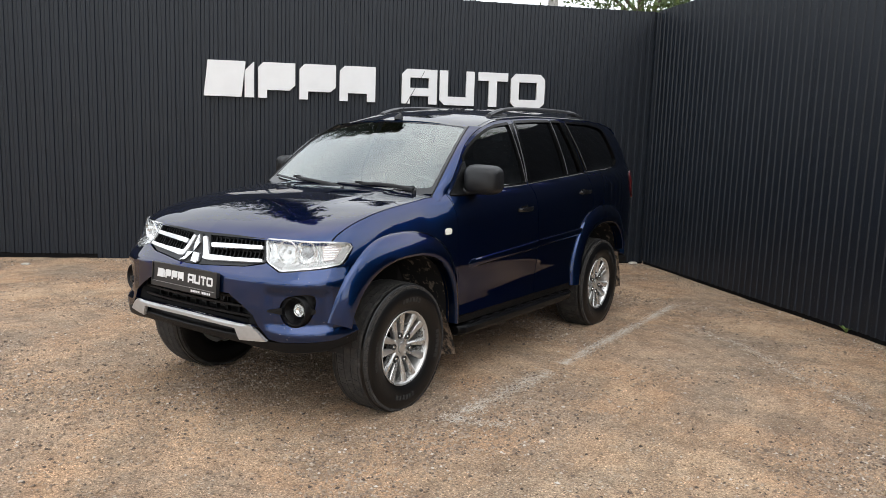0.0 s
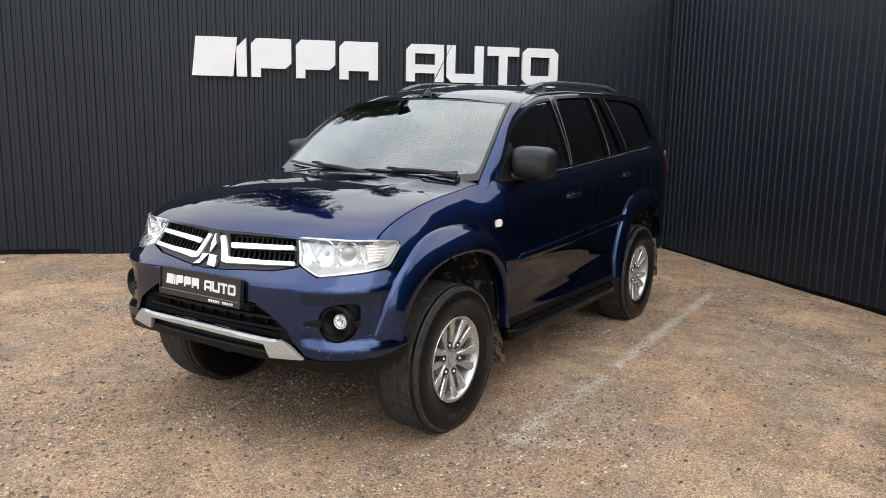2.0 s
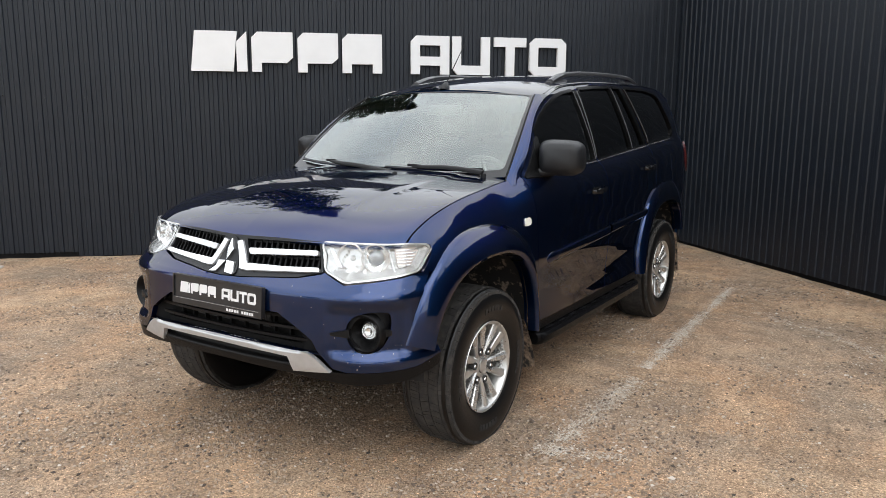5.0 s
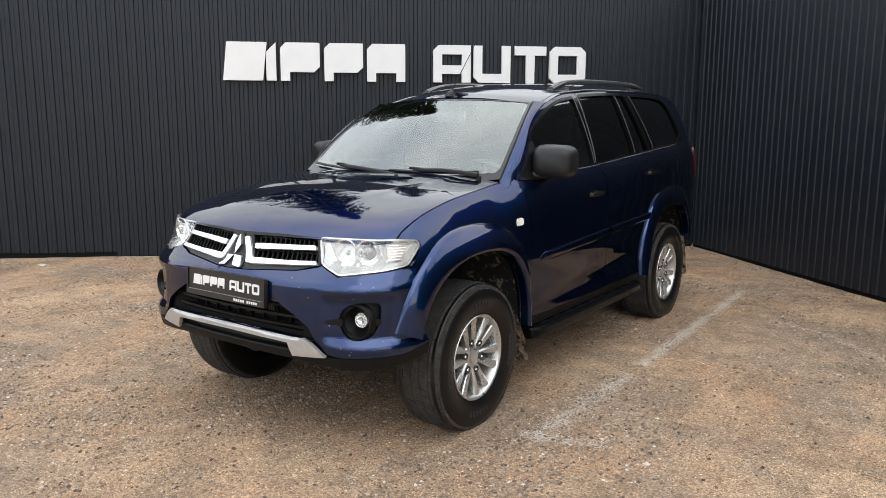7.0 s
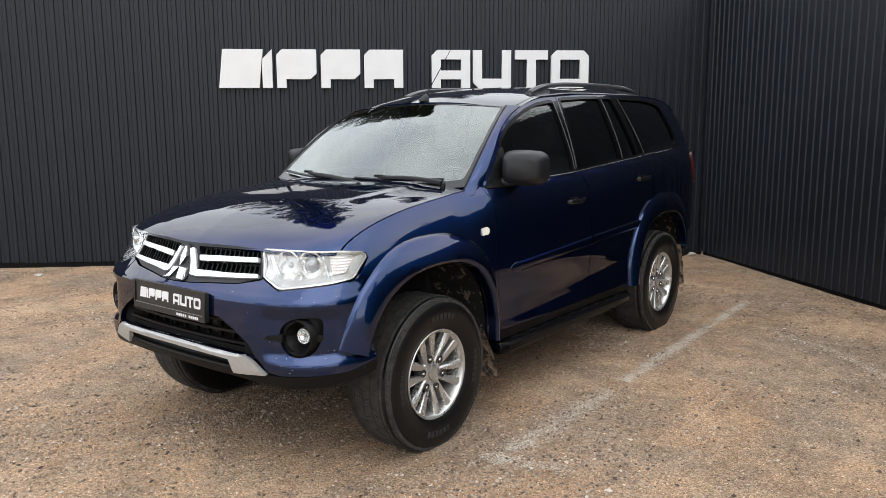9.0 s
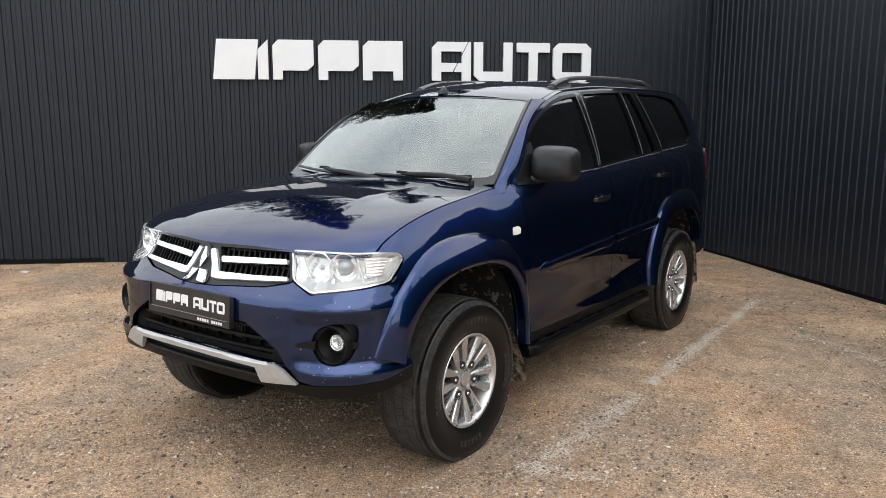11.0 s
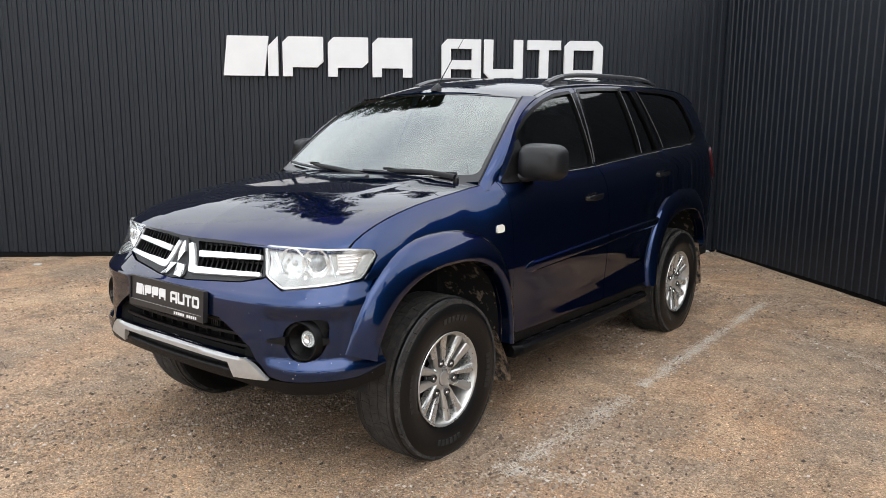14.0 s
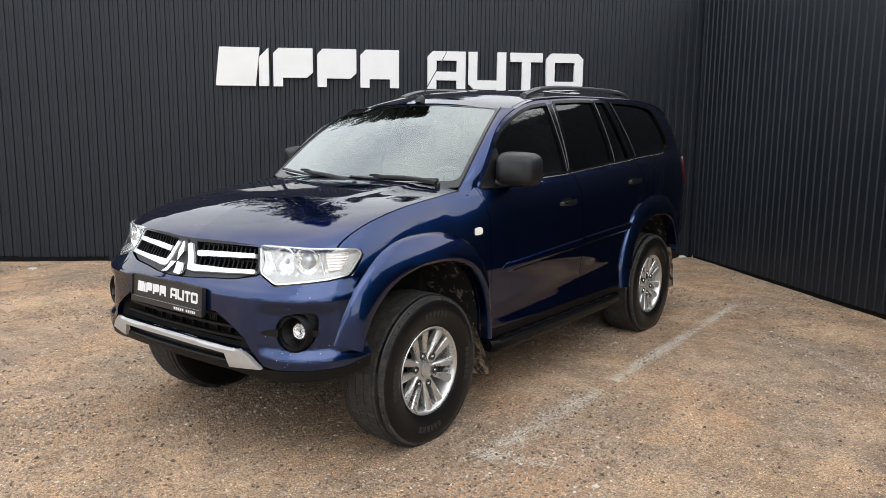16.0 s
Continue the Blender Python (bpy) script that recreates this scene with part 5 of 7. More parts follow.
# ---- fog lamps ----
def build_fog(sg):
    f = new("fog_lamp")
    f.parent = CAR
    tagged(f, "round fog lamp in a black pocket")

    def o(pts):
        q = [(sg * a, b) for a, b in pts]
        return q if sg > 0 else q[::-1]

    pocket = inset(rounded(o(FOG_OUT), 0.03), -0.008)
    c = Vector((0.737 * sg, 0.664))

    def well(s, z):
        d = math.hypot(s - c.x, z - c.y)
        e = 1.0 - min(1.0, max(0.0, (d - 0.075) / 0.05))
        return nose(s, z, -0.030 + 0.012 * e)

    mouth = [(c.x + 0.066 * math.cos(a), c.y + 0.066 * math.sin(a)) for a in np.linspace(0, 2 * math.pi, 28, endpoint=False)]
    skin("pocket", well, pocket, M_PLASTIC, f, "textured black plastic pocket", step=0.02, thick=0.01, holes=[mouth])
    p, ax = nose_frame(sg * 0.737, 0.664, -0.022)
    ax = (ax * 0.35 + Vector((0, -1.0, 0.05))).normalized()
    bm = bmesh.new()
    disc_on(bm, p, ax, [(-0.02, 0.086), (0.008, 0.084), (0.017, 0.079), (0.018, 0.074), (0.012, 0.068), (-0.028, 0.049), (-0.040, 0.043), (-0.042, 0.030)], 36)
    part("ring", bm, M_PLASTIC, f, "", sharp=35)
    bm = bmesh.new()
    disc_on(bm, p - ax * 0.042, ax, [(0.0, 0.036), (0.009, 0.036), (0.013, 0.033), (0.008, 0.030), (0.001, 0.020), (-0.002, 0.006), (-0.002, 0.0005)], 28)
    part("reflector", bm, M_REFLECTOR, f, "", sharp=40)
    bm = bmesh.new()
    disc_on(bm, p - ax * 0.034, ax, [(-0.002, 0.0335), (0.004, 0.032), (0.008, 0.022), (0.0095, 0.010), (0.010, 0.0005)], 28)
    ob = part("lens", bm, M_LENS, f, "clear round lens", sharp=60)
    ob.visible_shadow = False
    # short winglets either side of the ring
    for tip, root, outer in ((0.592, 0.672, False), (0.850, 0.806, True)):
        skin("winglet", lambda s, z: nose(s, z, 0.012), rounded(o([(tip, 0.657), (tip, 0.678 if outer else 0.667), (root, 0.684), (root, 0.648)]), 0.005), M_PLASTIC, f, "", step=0.02, thick=0.03)
    return f


build_fog(1)
build_fog(-1)


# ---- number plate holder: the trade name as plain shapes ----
def build_plate():
    tilt = Matrix.Translation((-0.004, -0.874, 0.755)) @ Matrix.Rotation(radians(-4), 4, "X")

    def pl(u, v, d):
        return tilt @ Vector((u, -d, v))

    holder = None
    bm = bmesh.new()
    prism(bm, [tuple(p) for p in rounded([(-0.283, -0.060), (0.283, -0.060), (0.283, 0.074), (-0.283, 0.074)], 0.008, 3)], pl, -0.016, 0.0)
    holder = part("number_plate_holder", bm, M_PLATE, CAR, "black plate holder with white dealer marks", sharp=30)
    bm = bmesh.new()
    for a, b in (((-0.283, 0.067), (0.283, 0.074)), ((-0.283, -0.060), (0.283, -0.030)), ((-0.283, -0.030), (-0.276, 0.067)), ((0.276, -0.030), (0.283, 0.067))):
        prism(bm, [(a[0], a[1]), (b[0], a[1]), (b[0], b[1]), (a[0], b[1])], pl, 0.0, 0.006)
    part("rim", bm, M_PLATE, holder, smooth=False)
    h = 0.0485
    k = h / 0.425
    for (gw, outer, holes), u0 in zip(glyphs(h, 0.0118, 0.007), SIGN_U):
        bm = bmesh.new()
        x0 = -0.236 + (u0 - SIGN_U[0]) * k
        solid_shape(bm, outer, holes, lambda u, v, d: pl(x0 + u, -0.006 + v, d), 0.0006, 0.0016)
        part("white_mark", bm, M_WHITE, holder, smooth=False)
    bm = bmesh.new()
    prism(bm, [(-0.265, -0.0325), (0.265, -0.0325), (0.265, -0.0308), (-0.265, -0.0308)], pl, 0.006, 0.0068)
    part("white_line", bm, M_SILVER, holder, smooth=False)
    for a, b in ((0.072, 0.152), (0.166, 0.240)):
        for q in range(5):
            w = (b - a) / 5
            bm = bmesh.new()
            prism(bm, [(a + q * w, -0.053), (a + q * w + w * 0.72, -0.053), (a + q * w + w * 0.72, -0.041), (a + q * w, -0.041)], pl, 0.006, 0.0066)
            part("white_bar", bm, M_WHITE, holder, smooth=False)


build_plate()

# ---- stone chips on the bumper and bonnet edge ----
def build_chips():
    rng = random.Random(2)
    bm = bmesh.new()
    for k in range(80):
        if k % 4:
            s0, z0, f = rng.choice((-1, 1)) * rng.uniform(0.56, 1.03), rng.gauss(0.585, 0.05), nose
            if not 0.515 < z0 < 0.80 or inside(np.array([(abs(s0), z0)]), np.array(FOG_OUT, float))[0]:
                continue
        else:
            s0, z0, f = rng.uniform(-1.0, 1.0), rng.uniform(0.75, 0.845), nose
        r = rng.uniform(0.0010, 0.0026)
        a0 = rng.random() * 6
        bm.faces.new([bm.verts.new(f(s0 + r * math.cos(a0 + i * 1.257) * rng.uniform(0.6, 1.2), z0 + r * math.sin(a0 + i * 1.257), 0.0012)) for i in range(5)])
    tagged(part("stone_chips", bm, M_CHIP, BUMPER, "pale stone chips in the paint", smooth=False), kind="stuff")


M_CHIP = material("bare_primer_chip", (0.36, 0.38, 0.42), rough=0.7)
build_chips()

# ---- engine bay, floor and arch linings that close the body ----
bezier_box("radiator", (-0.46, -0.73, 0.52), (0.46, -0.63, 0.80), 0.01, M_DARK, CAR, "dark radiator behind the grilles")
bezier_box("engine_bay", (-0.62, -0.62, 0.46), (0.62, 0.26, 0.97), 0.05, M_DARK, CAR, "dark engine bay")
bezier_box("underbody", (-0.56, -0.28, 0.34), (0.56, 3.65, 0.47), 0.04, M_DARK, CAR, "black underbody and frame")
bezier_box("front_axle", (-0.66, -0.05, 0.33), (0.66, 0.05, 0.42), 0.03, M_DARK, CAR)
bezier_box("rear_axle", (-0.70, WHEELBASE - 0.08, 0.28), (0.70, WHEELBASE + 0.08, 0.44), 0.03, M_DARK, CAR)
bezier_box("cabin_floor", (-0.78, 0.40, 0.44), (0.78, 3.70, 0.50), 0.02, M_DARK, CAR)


def build_liner(inner, yc):
    rows = []
    for y, z in inner:
        dy, dz = y - yc, z - HUB_Z
        row = []
        for x, k in ((0.868, 0.99), (0.83, 1.02), (0.74, 1.05), (0.60, 1.05), (0.50, 1.02), (0.49, 0.55)):
            wob = 0.012 * noise.noise(Vector((x * 9, y * 9, z * 9)))
            row.append((x - plan_taper(y), yc + dy * (k + wob), HUB_Z + dz * (k + wob)))
        rows.append(row)
    band("arch_lining", rows, M_LINER, (CAR, CAR), "muddy black wheel arch lining", sharp=60)


build_liner(ARCH_F, 0.0)
build_liner(ARCH_R, WHEELBASE)


def build_flap(yc, low, high, x0, x1):
    for sg in (1, -1):
        bm = bmesh.new()
        rows = 7
        grid = []
        for i in range(rows):
            t = i / (rows - 1)
            z = low + (high - low) * t
            row = []
            for x in np.linspace(x0, x1, 5):
                r = 0.02 if i == 0 and x in (x0, x1) else 0
                row.append((sg * x, yc + 0.05 * (1 - t) - 0.10 * t * t * (1 if yc < 1 else 0.6) + 0.01 * math.sin(x * 40), z + r))
            grid.append(row)
        for off in (0, 0.008):
            vs = [[bm.verts.new((x, y + off, z)) for x, y, z in row] for row in grid]
            for a, b in zip(vs, vs[1:]):
                for i in range(4):
                    bm.faces.new((a[i], a[i + 1], b[i + 1], b[i]))
        part("mud_flap", bm, M_FLAP, CAR, "mud-splashed rubber flap", sharp=60)


build_flap(0.47, 0.185, 0.50, 0.62, 0.885)
build_flap(WHEELBASE + 0.45, 0.24, 0.60, 0.64, 0.885)


# wheels
# darker grey than the alloy, for the wells round the nuts
M_NUT = material("dark_grey_nut_well", (0.06, 0.058, 0.056), rough=0.5, metal=0.4, grain=0.2, grain_scale=60)


def build_wheel():
    """A wheel with its axis along x, outer face towards +x, centred on the tyre."""
    w = new("wheel")
    w.parent = CAR
    w.empty_display_size = 0.1
    R, hw = TYRE_R, 0.128
    # tyre carcass with rounded shoulders
    bm = bmesh.new()
    prof = [(-0.100, 0.2075), (-0.112, 0.221), (-0.125, 0.258), (-0.131, 0.290), (-0.128, 0.318), (-0.118, R - 0.022), (-0.100, R - 0.005), (-0.06, R - 0.0025), (0, R - 0.0025),
            (0.06, R - 0.0025), (0.100, R - 0.005), (0.118, R - 0.022), (0.128, 0.318), (0.131, 0.290), (0.128, 0.272), (0.1265, 0.262), (0.121, 0.240), (0.113, 0.222), (0.100, 0.2075)]
    revolve(bm, prof, "x", 72)
    tyre = part("tyre", bm, M_RUBBER, w, "black all-terrain tyre, dusty tread", sharp=30)
    # tread blocks: five rows, staggered, with shoulder lugs
    bm = bmesh.new()
    n = 130
    wear = random.Random(21)
    for row, (a, b, sh, up) in enumerate(((-0.121, -0.074, 0.0, 0), (-0.071, -0.025, 0.5, 1), (-0.022, 0.022, 0.25, 1), (0.025, 0.071, 0.0, 1), (0.074, 0.121, 0.5, 0))):
        m = n if up else 104
        for k in range(m):
            t0 = 2 * math.pi * (k + sh) / m
            t0 += wear.uniform(-0.006, 0.006)
            t1 = t0 + 2 * math.pi / m * ((0.972 if up else 0.95) + wear.uniform(-0.03, 0.02))
            rub = wear.uniform(0.0, 0.0010)
            skew = 0.02 if row % 2 else -0.02
            ring = []
            for x, r_out in ((a, R - rub - (0.014 if row == 0 else 0.0)), (b, R - rub - (0.014 if row == 4 else 0.0))):
                for t in (t0 + (skew if x == b else 0), t1 + (skew if x == b else 0)):
                    ring.append((x, t, r_out))
            (x0, ta, ra), (_, tb, _), (x1, tc, rc), (_, td, _) = ring
            top = [bm.verts.new((x, r * math.cos(t), r * math.sin(t))) for x, t, r in ((x0, ta, ra), (x0, tb, ra), (x1, td, rc), (x1, tc, rc))]
            low = [bm.verts.new((x * 1.0, (r - 0.014) * math.cos(t), (r - 0.014) * math.sin(t))) for x, t, r in ((x0, ta, ra), (x0, tb, ra), (x1, td, rc), (x1, tc, rc))]
            bm.faces.new(top)
            for i in range(4):
                bm.faces.new((top[i], low[i], low[(i + 1) % 4], top[(i + 1) % 4]))
    tagged(part("tread", bm, M_TREAD, tyre, "dusty block tread", smooth=False), kind="stuff")
    # raised marks on the sidewall, as plain bars
    for base in (0.9, 2.5, 4.04, 5.6):
        for k in range(6):
            a = base + k * 0.105
            bm = bmesh.new()
            vs = []
            for x in (0.1240, 0.1328):
                for aa, r in ((a, 0.266), (a + 0.072, 0.266), (a + 0.072, 0.291), (a, 0.291)):
                    vs.append(bm.verts.new((x + (r - 0.291) * 0.10, r * math.cos(aa), r * math.sin(aa))))
            bm.faces.new(vs[4:])
            for i in range(4):
                bm.faces.new((vs[i], vs[(i + 1) % 4], vs[4 + (i + 1) % 4], vs[4 + i]))
            part("sidewall_bar", bm, M_MARK, tyre, "raised bar on the sidewall", smooth=False)
    # rim: lip, barrel
    bm = bmesh.new()
    revolve(bm, [(0.100, 0.2225), (0.112, 0.2285), (0.1145, 0.2265), (0.1125, 0.2175), (0.104, 0.2125), (0.095, 0.2085), (0.06, 0.2000), (0.0, 0.1900), (-0.09, 0.1950), (-0.10, 0.2225)], "x", 72)
    rim = part("rim", bm, M_ALLOY, w, "silver alloy rim with paired spokes", sharp=50)
    rim.scale = (1.0, 0.935, 0.935)
    bm = bmesh.new()
    revolve(bm, [(-0.02, 0.184), (-0.022, 0.12), (-0.024, 0.02)], "x", 48)
    part("brake_disc", bm, M_DARK, w, "", sharp=50)
    # hub
    bm = bmesh.new()
    revolve(bm, [(0.03, 0.078), (0.066, 0.078), (0.076, 0.070), (0.080, 0.055), (0.082, 0.040), (0.083, 0.038)], "x", 36)
    part("hub", bm, M_ALLOY, rim, sharp=45)
    bm = bmesh.new()
    revolve(bm, [(0.075, 0.0365), (0.088, 0.0355), (0.0905, 0.030), (0.0915, 0.012), (0.0918, 0.0008)], "x", 30)
    part("hub_cap", bm, M_ALLOY, rim, "silver hub cap", sharp=45)
    # paired spokes
    for k in range(6):
        for j, half in ((-1, 0.020), (1, 0.020)):
            bm = bmesh.new()
            a0 = 2 * math.pi * k / 6 + math.pi / 6
            st = []
            for r, off, hwid, xf, dep in ((0.048, 0.0150, 0.0130, 0.080, 0.034), (0.080, 0.0255, 0.0135, 0.086, 0.038), (0.125, 0.0320, 0.0175, 0.093, 0.040), (0.172, 0.0400, 0.0225, 0.100, 0.038), (0.2150, 0.0485, 0.0270, 0.1060, 0.032)):
                c = off * j
                ridge = c + j * hwid * 0.25
                st.append([(xf - dep, r, c - hwid * 0.85), (xf - 0.012, r, c - hwid), (xf - 0.006, r, c - hwid * 0.86), (xf, r, ridge - hwid * 0.10), (xf, r, ridge + hwid * 0.10), (xf - 0.006, r, c + hwid * 0.86), (xf - 0.012, r, c + hwid), (xf - dep, r, c + hwid * 0.85)])
            rings = []
            ca, sa = math.cos(a0), math.sin(a0)
            for row in st:
                rings.append([bm.verts.new((x, ca * r - sa * c, sa * r + ca * c)) for x, r, c in row])
            for p, q in zip(rings, rings[1:]):
                for i in range(8):
                    bm.faces.new((p[i], p[(i + 1) % 8], q[(i + 1) % 8], q[i]))
            part("spoke", bm, M_ALLOY, rim, sharp=22)
    for k in range(6):
        a = 2 * math.pi * k / 6 + math.pi / 6
        bm = bmesh.new()
        o = (0, 0.080 * math.cos(a), 0.080 * math.sin(a))
        revolve(bm, [(0.060, 0.0195), (0.0885, 0.0190), (0.0890, 0.0168), (0.0800, 0.0150), (0.0780, 0.0008)], "x", 18, o)
        part("nut_well", bm, M_NUT, rim, sharp=40)
        bm = bmesh.new()
        revolve(bm, [(0.076, 0.0088), (0.086, 0.0088), (0.0895, 0.0066), (0.0902, 0.0008)], "x", 6, o)
        part("wheel_nut", bm, M_CHROME, rim, "chrome wheel nut", smooth=False)
    return w


WHEEL = build_wheel()


def place_wheels():
    spots = ((0.762, 0.0, 0), (0.762, WHEELBASE, 1), (-0.775, -0.06, 2), (-0.762, WHEELBASE, 3))
    turns = (0.30, 1.15, 0.5, 0.8)
    for (x, y, k) in spots:
        low, big = (0.012, 1.045) if y < 1 else (0.006, 1.025)
        m = Matrix.Translation((x, y, HUB_Z - low)) @ Matrix.Rotation(0 if x > 0 else math.pi, 4, "Z") @ Matrix.Rotation(turns[k], 4, "X") @ Matrix.Scale(big, 4)
        if k == 0:
            WHEEL.matrix_basis = m
        else:
            copy_thing(WHEEL, m)


place_wheels()


# ---- trim on the sides ----
def build_side_trim():
    out = lambda d: (lambda y, z: (side_x(y, z) + d, y, z))
    # belt strips under the windows, their highlight laid on as a thin pale strip
    for doors, a, b in ((FRONT_DOORS, 0.70, 1.505), (REAR_DOORS, 1.535, 2.49), (None, 2.52, 3.10)):
        ys = np.linspace(a, b, 14)
        f = lambda y: lerp(y, (0.745, 1.385, 1.547, 2.165, 2.445, 2.56, 2.9, 3.12), (1.250, 1.268, 1.276, 1.318, 1.336, 1.348, 1.366, 1.382))
        strip = [(y, f(y) + 0.004) for y in ys] + [(y, f(y) - 0.006) for y in ys[::-1]]
        shine = [(y, f(y) - 0.006) for y in ys] + [(y, f(y) - 0.0105) for y in ys[::-1]]
        both_panels("belt_highlight", shine, M_EDGE, "", step=0.05, thick=0.008, parent=doors, surf=out(0.007))
        both_panels("belt_strip", strip, M_GLOSS_BLACK, "", step=0.05, thick=0.010, parent=doors, surf=out(0.007))
    # black pillar covers between the windows
    both_panels("pillar_cover", [(1.492, 1.276), (1.510, 1.700), (1.566, 1.706), (1.511, 1.287)], M_PILLAR, "", step=0.05, thick=0.006, parent=FRONT_DOORS, surf=out(0.003))
    both_panels("pillar_cover", [(1.514, 1.287), (1.577, 1.708), (1.610, 1.714), (1.545, 1.282)], M_PILLAR, "", step=0.05, thick=0.006, parent=REAR_DOORS, surf=out(0.003))
    both_panels("window_bar", [(2.164, 1.322), (2.152, 1.739), (2.176, 1.740), (2.192, 1.324)], M_PILLAR, "", step=0.05, thick=0.010, parent=REAR_DOORS, surf=out(0.002))
    both_panels("pillar_cover", [(2.448, 1.340), (2.328, 1.741), (2.398, 1.741), (2.496, 1.345)], M_PILLAR, "", step=0.05, thick=0.006, parent=REAR_DOORS, surf=out(0.003))
    both_panels("pillar_cover", [(2.510, 1.350), (2.416, 1.742), (2.427, 1.742), (2.556, 1.352)], M_PILLAR, "", step=0.05, thick=0.006, surf=out(0.003))
    # black seals round the glass
    for win, rad, doors in ((WIN_F, 0.02, FRONT_DOORS), (WIN_R, 0.015, REAR_DOORS), (WIN_R2, 0.015, REAR_DOORS), (WIN_Q, 0.04, None)):
        ring = rounded(win, rad)
        both_panels("window_seal", inset(ring, -0.013), M_PILLAR, "", holes=[inset(ring, 0.005)], step=0.04, thick=0.016, parent=doors, surf=out(0.0035))
    # thin bright edges on the window bars
    for a, b, doors in (((2.188, 1.326), (2.173, 1.738), REAR_DOORS), ((2.553, 1.356), (2.424, 1.740), None), ((1.515, 1.29), (1.577, 1.706), REAR_DOORS), ((1.490, 1.280), (1.507, 1.698), FRONT_DOORS)):
        both_panels("edge_trim", [(a[0] - 0.0018, a[1]), (b[0] - 0.0018, b[1]), (b[0] + 0.0018, b[1]), (a[0] + 0.0018, a[1])], M_EDGE, "", step=0.06, thick=0.006, parent=doors, surf=out(0.007))
    # raised mouldings along the doors
    for doors, y0, z0, y1, z1, w, point in ((FRONT_DOORS, 0.640, 0.806, 1.574, 0.853, 0.060, 0.10), (REAR_DOORS, 1.602, 0.856, 2.37, 0.888, 0.056, 0.03)):
        rows = []
        tip = 0.07 if point > 0.05 else 0.0
        for y in [y0 + tip * q for q in (0.0, 0.03, 0.1, 0.2, 0.35, 0.55, 0.8) if tip or not q] + list(np.linspace(y0 + max(tip, 0.02), y1, 26)):
            t = z0 + (z1 - z0) * (y - y0) / (y1 - y0)
            grow = math.sqrt(max(0.0, 1 - (1 - min(1.0, (y - y0) / tip)) ** 2)) if tip else 1.0
            mid_z = t - w * 0.62
            hi, lo = mid_z + w * 0.62 * max(grow, 0.03), mid_z - w * 0.38 * max(grow, 0.03)
            k = max(0.03, grow * ease(0.25 + (y - y0) / 0.15)) if tip else 1.0
            prof = ((0.0, 0.0005), (0.03, 0.010), (0.16, 0.017), (0.5, 0.018), (0.82, 0.016), (0.97, 0.009), (1.0, 0.0005))
            rows.append([(side_x(y, hi + (lo - hi) * q) + o * k, y, hi + (lo - hi) * q) for q, o in prof])
        band("door_moulding", rows, M_PAINT, doors, sharp=28)
    # sill panel below the doors
    both_panels("sill", [(0.54, 0.442), (2.24, 0.442), (2.24, 0.395), (0.54, 0.395)], M_PLASTIC, "", step=0.06, thick=0.03, surf=out(-0.012))
    # fuel flap in the rear quarter, shown by its gap
    lid = rounded([(2.965, 1.125), (3.085, 1.130), (3.090, 1.255), (2.970, 1.250)], 0.025)
    skin("fuel_flap", out(0.0022), inset(lid, 0.003), M_PAINT, CAR, "round-cornered fuel flap", step=0.03, thick=0.002)
    skin("fuel_flap_gap", out(0.0012), lid, M_GLOSS_BLACK, CAR, "", holes=[inset(lid, 0.003)], step=0.02, thick=0.001)
    # side repeater lamp on the wing
    both_panels("side_repeater", rounded([(0.380, 0.987), (0.436, 0.990), (0.443, 1.018), (0.426, 1.029), (0.388, 1.026)], 0.011), M_LAMP_WHITE, "milky side repeater lamp", step=0.015, thick=0.012, surf=out(0.008))


build_side_trim()


def build_handles():
    for doors, y0, z0 in ((FRONT_DOORS, 1.375, 1.092), (REAR_DOORS, 2.395, 1.178)):
        for d, sg in zip(doors, (1, -1)):
            h = new("door_handle")
            h.parent = d
            tagged(h, "black pull handle over a flat black patch of recess shade")
            bm = bmesh.new()
            pts = [on_side(y0 + t, z0 + 0.05 * t + 0.004, 0.010 + 0.034 * math.sin(math.pi * min(1, max(0, (t + 0.10) / 0.20))) ** 0.5) for t in np.linspace(-0.10, 0.10, 13)]
            rings = []
            for i, p in enumerate(pts):
                w = 0.016 if 2 < i < 10 else 0.012
                rings.append([Vector((sg * (p.x + a), p.y, p.z + b)) for a, b in ((0.006, -w), (0.010, 0), (0.006, w), (-0.004, w), (-0.006, 0), (-0.004, -w))])
            vs = [[bm.verts.new(q) for q in r] for r in rings]
            for a, b in zip(vs, vs[1:]):
                for i in range(6):
                    bm.faces.new((a[i], a[(i + 1) % 6], b[(i + 1) % 6], b[i]))
            bm.faces.new(vs[0])
            bm.faces.new(vs[-1][::-1])
            part("grip", bm, M_GLOSS_BLACK, h, sharp=60)
            # flat black patch on the door: the hollow's shade put in as colour
            a = skin("recess", lambda y, z: (side_x(y, z) + 0.002, y, z), rounded([(y0 - 0.06, z0 - 0.022), (y0 + 0.055, z0 - 0.018), (y0 + 0.06, z0 + 0.026), (y0 - 0.055, z0 + 0.022)], 0.02), M_GLOSS_BLACK, h, "", step=0.03, thick=0.003, mirror=sg < 0)


build_handles()


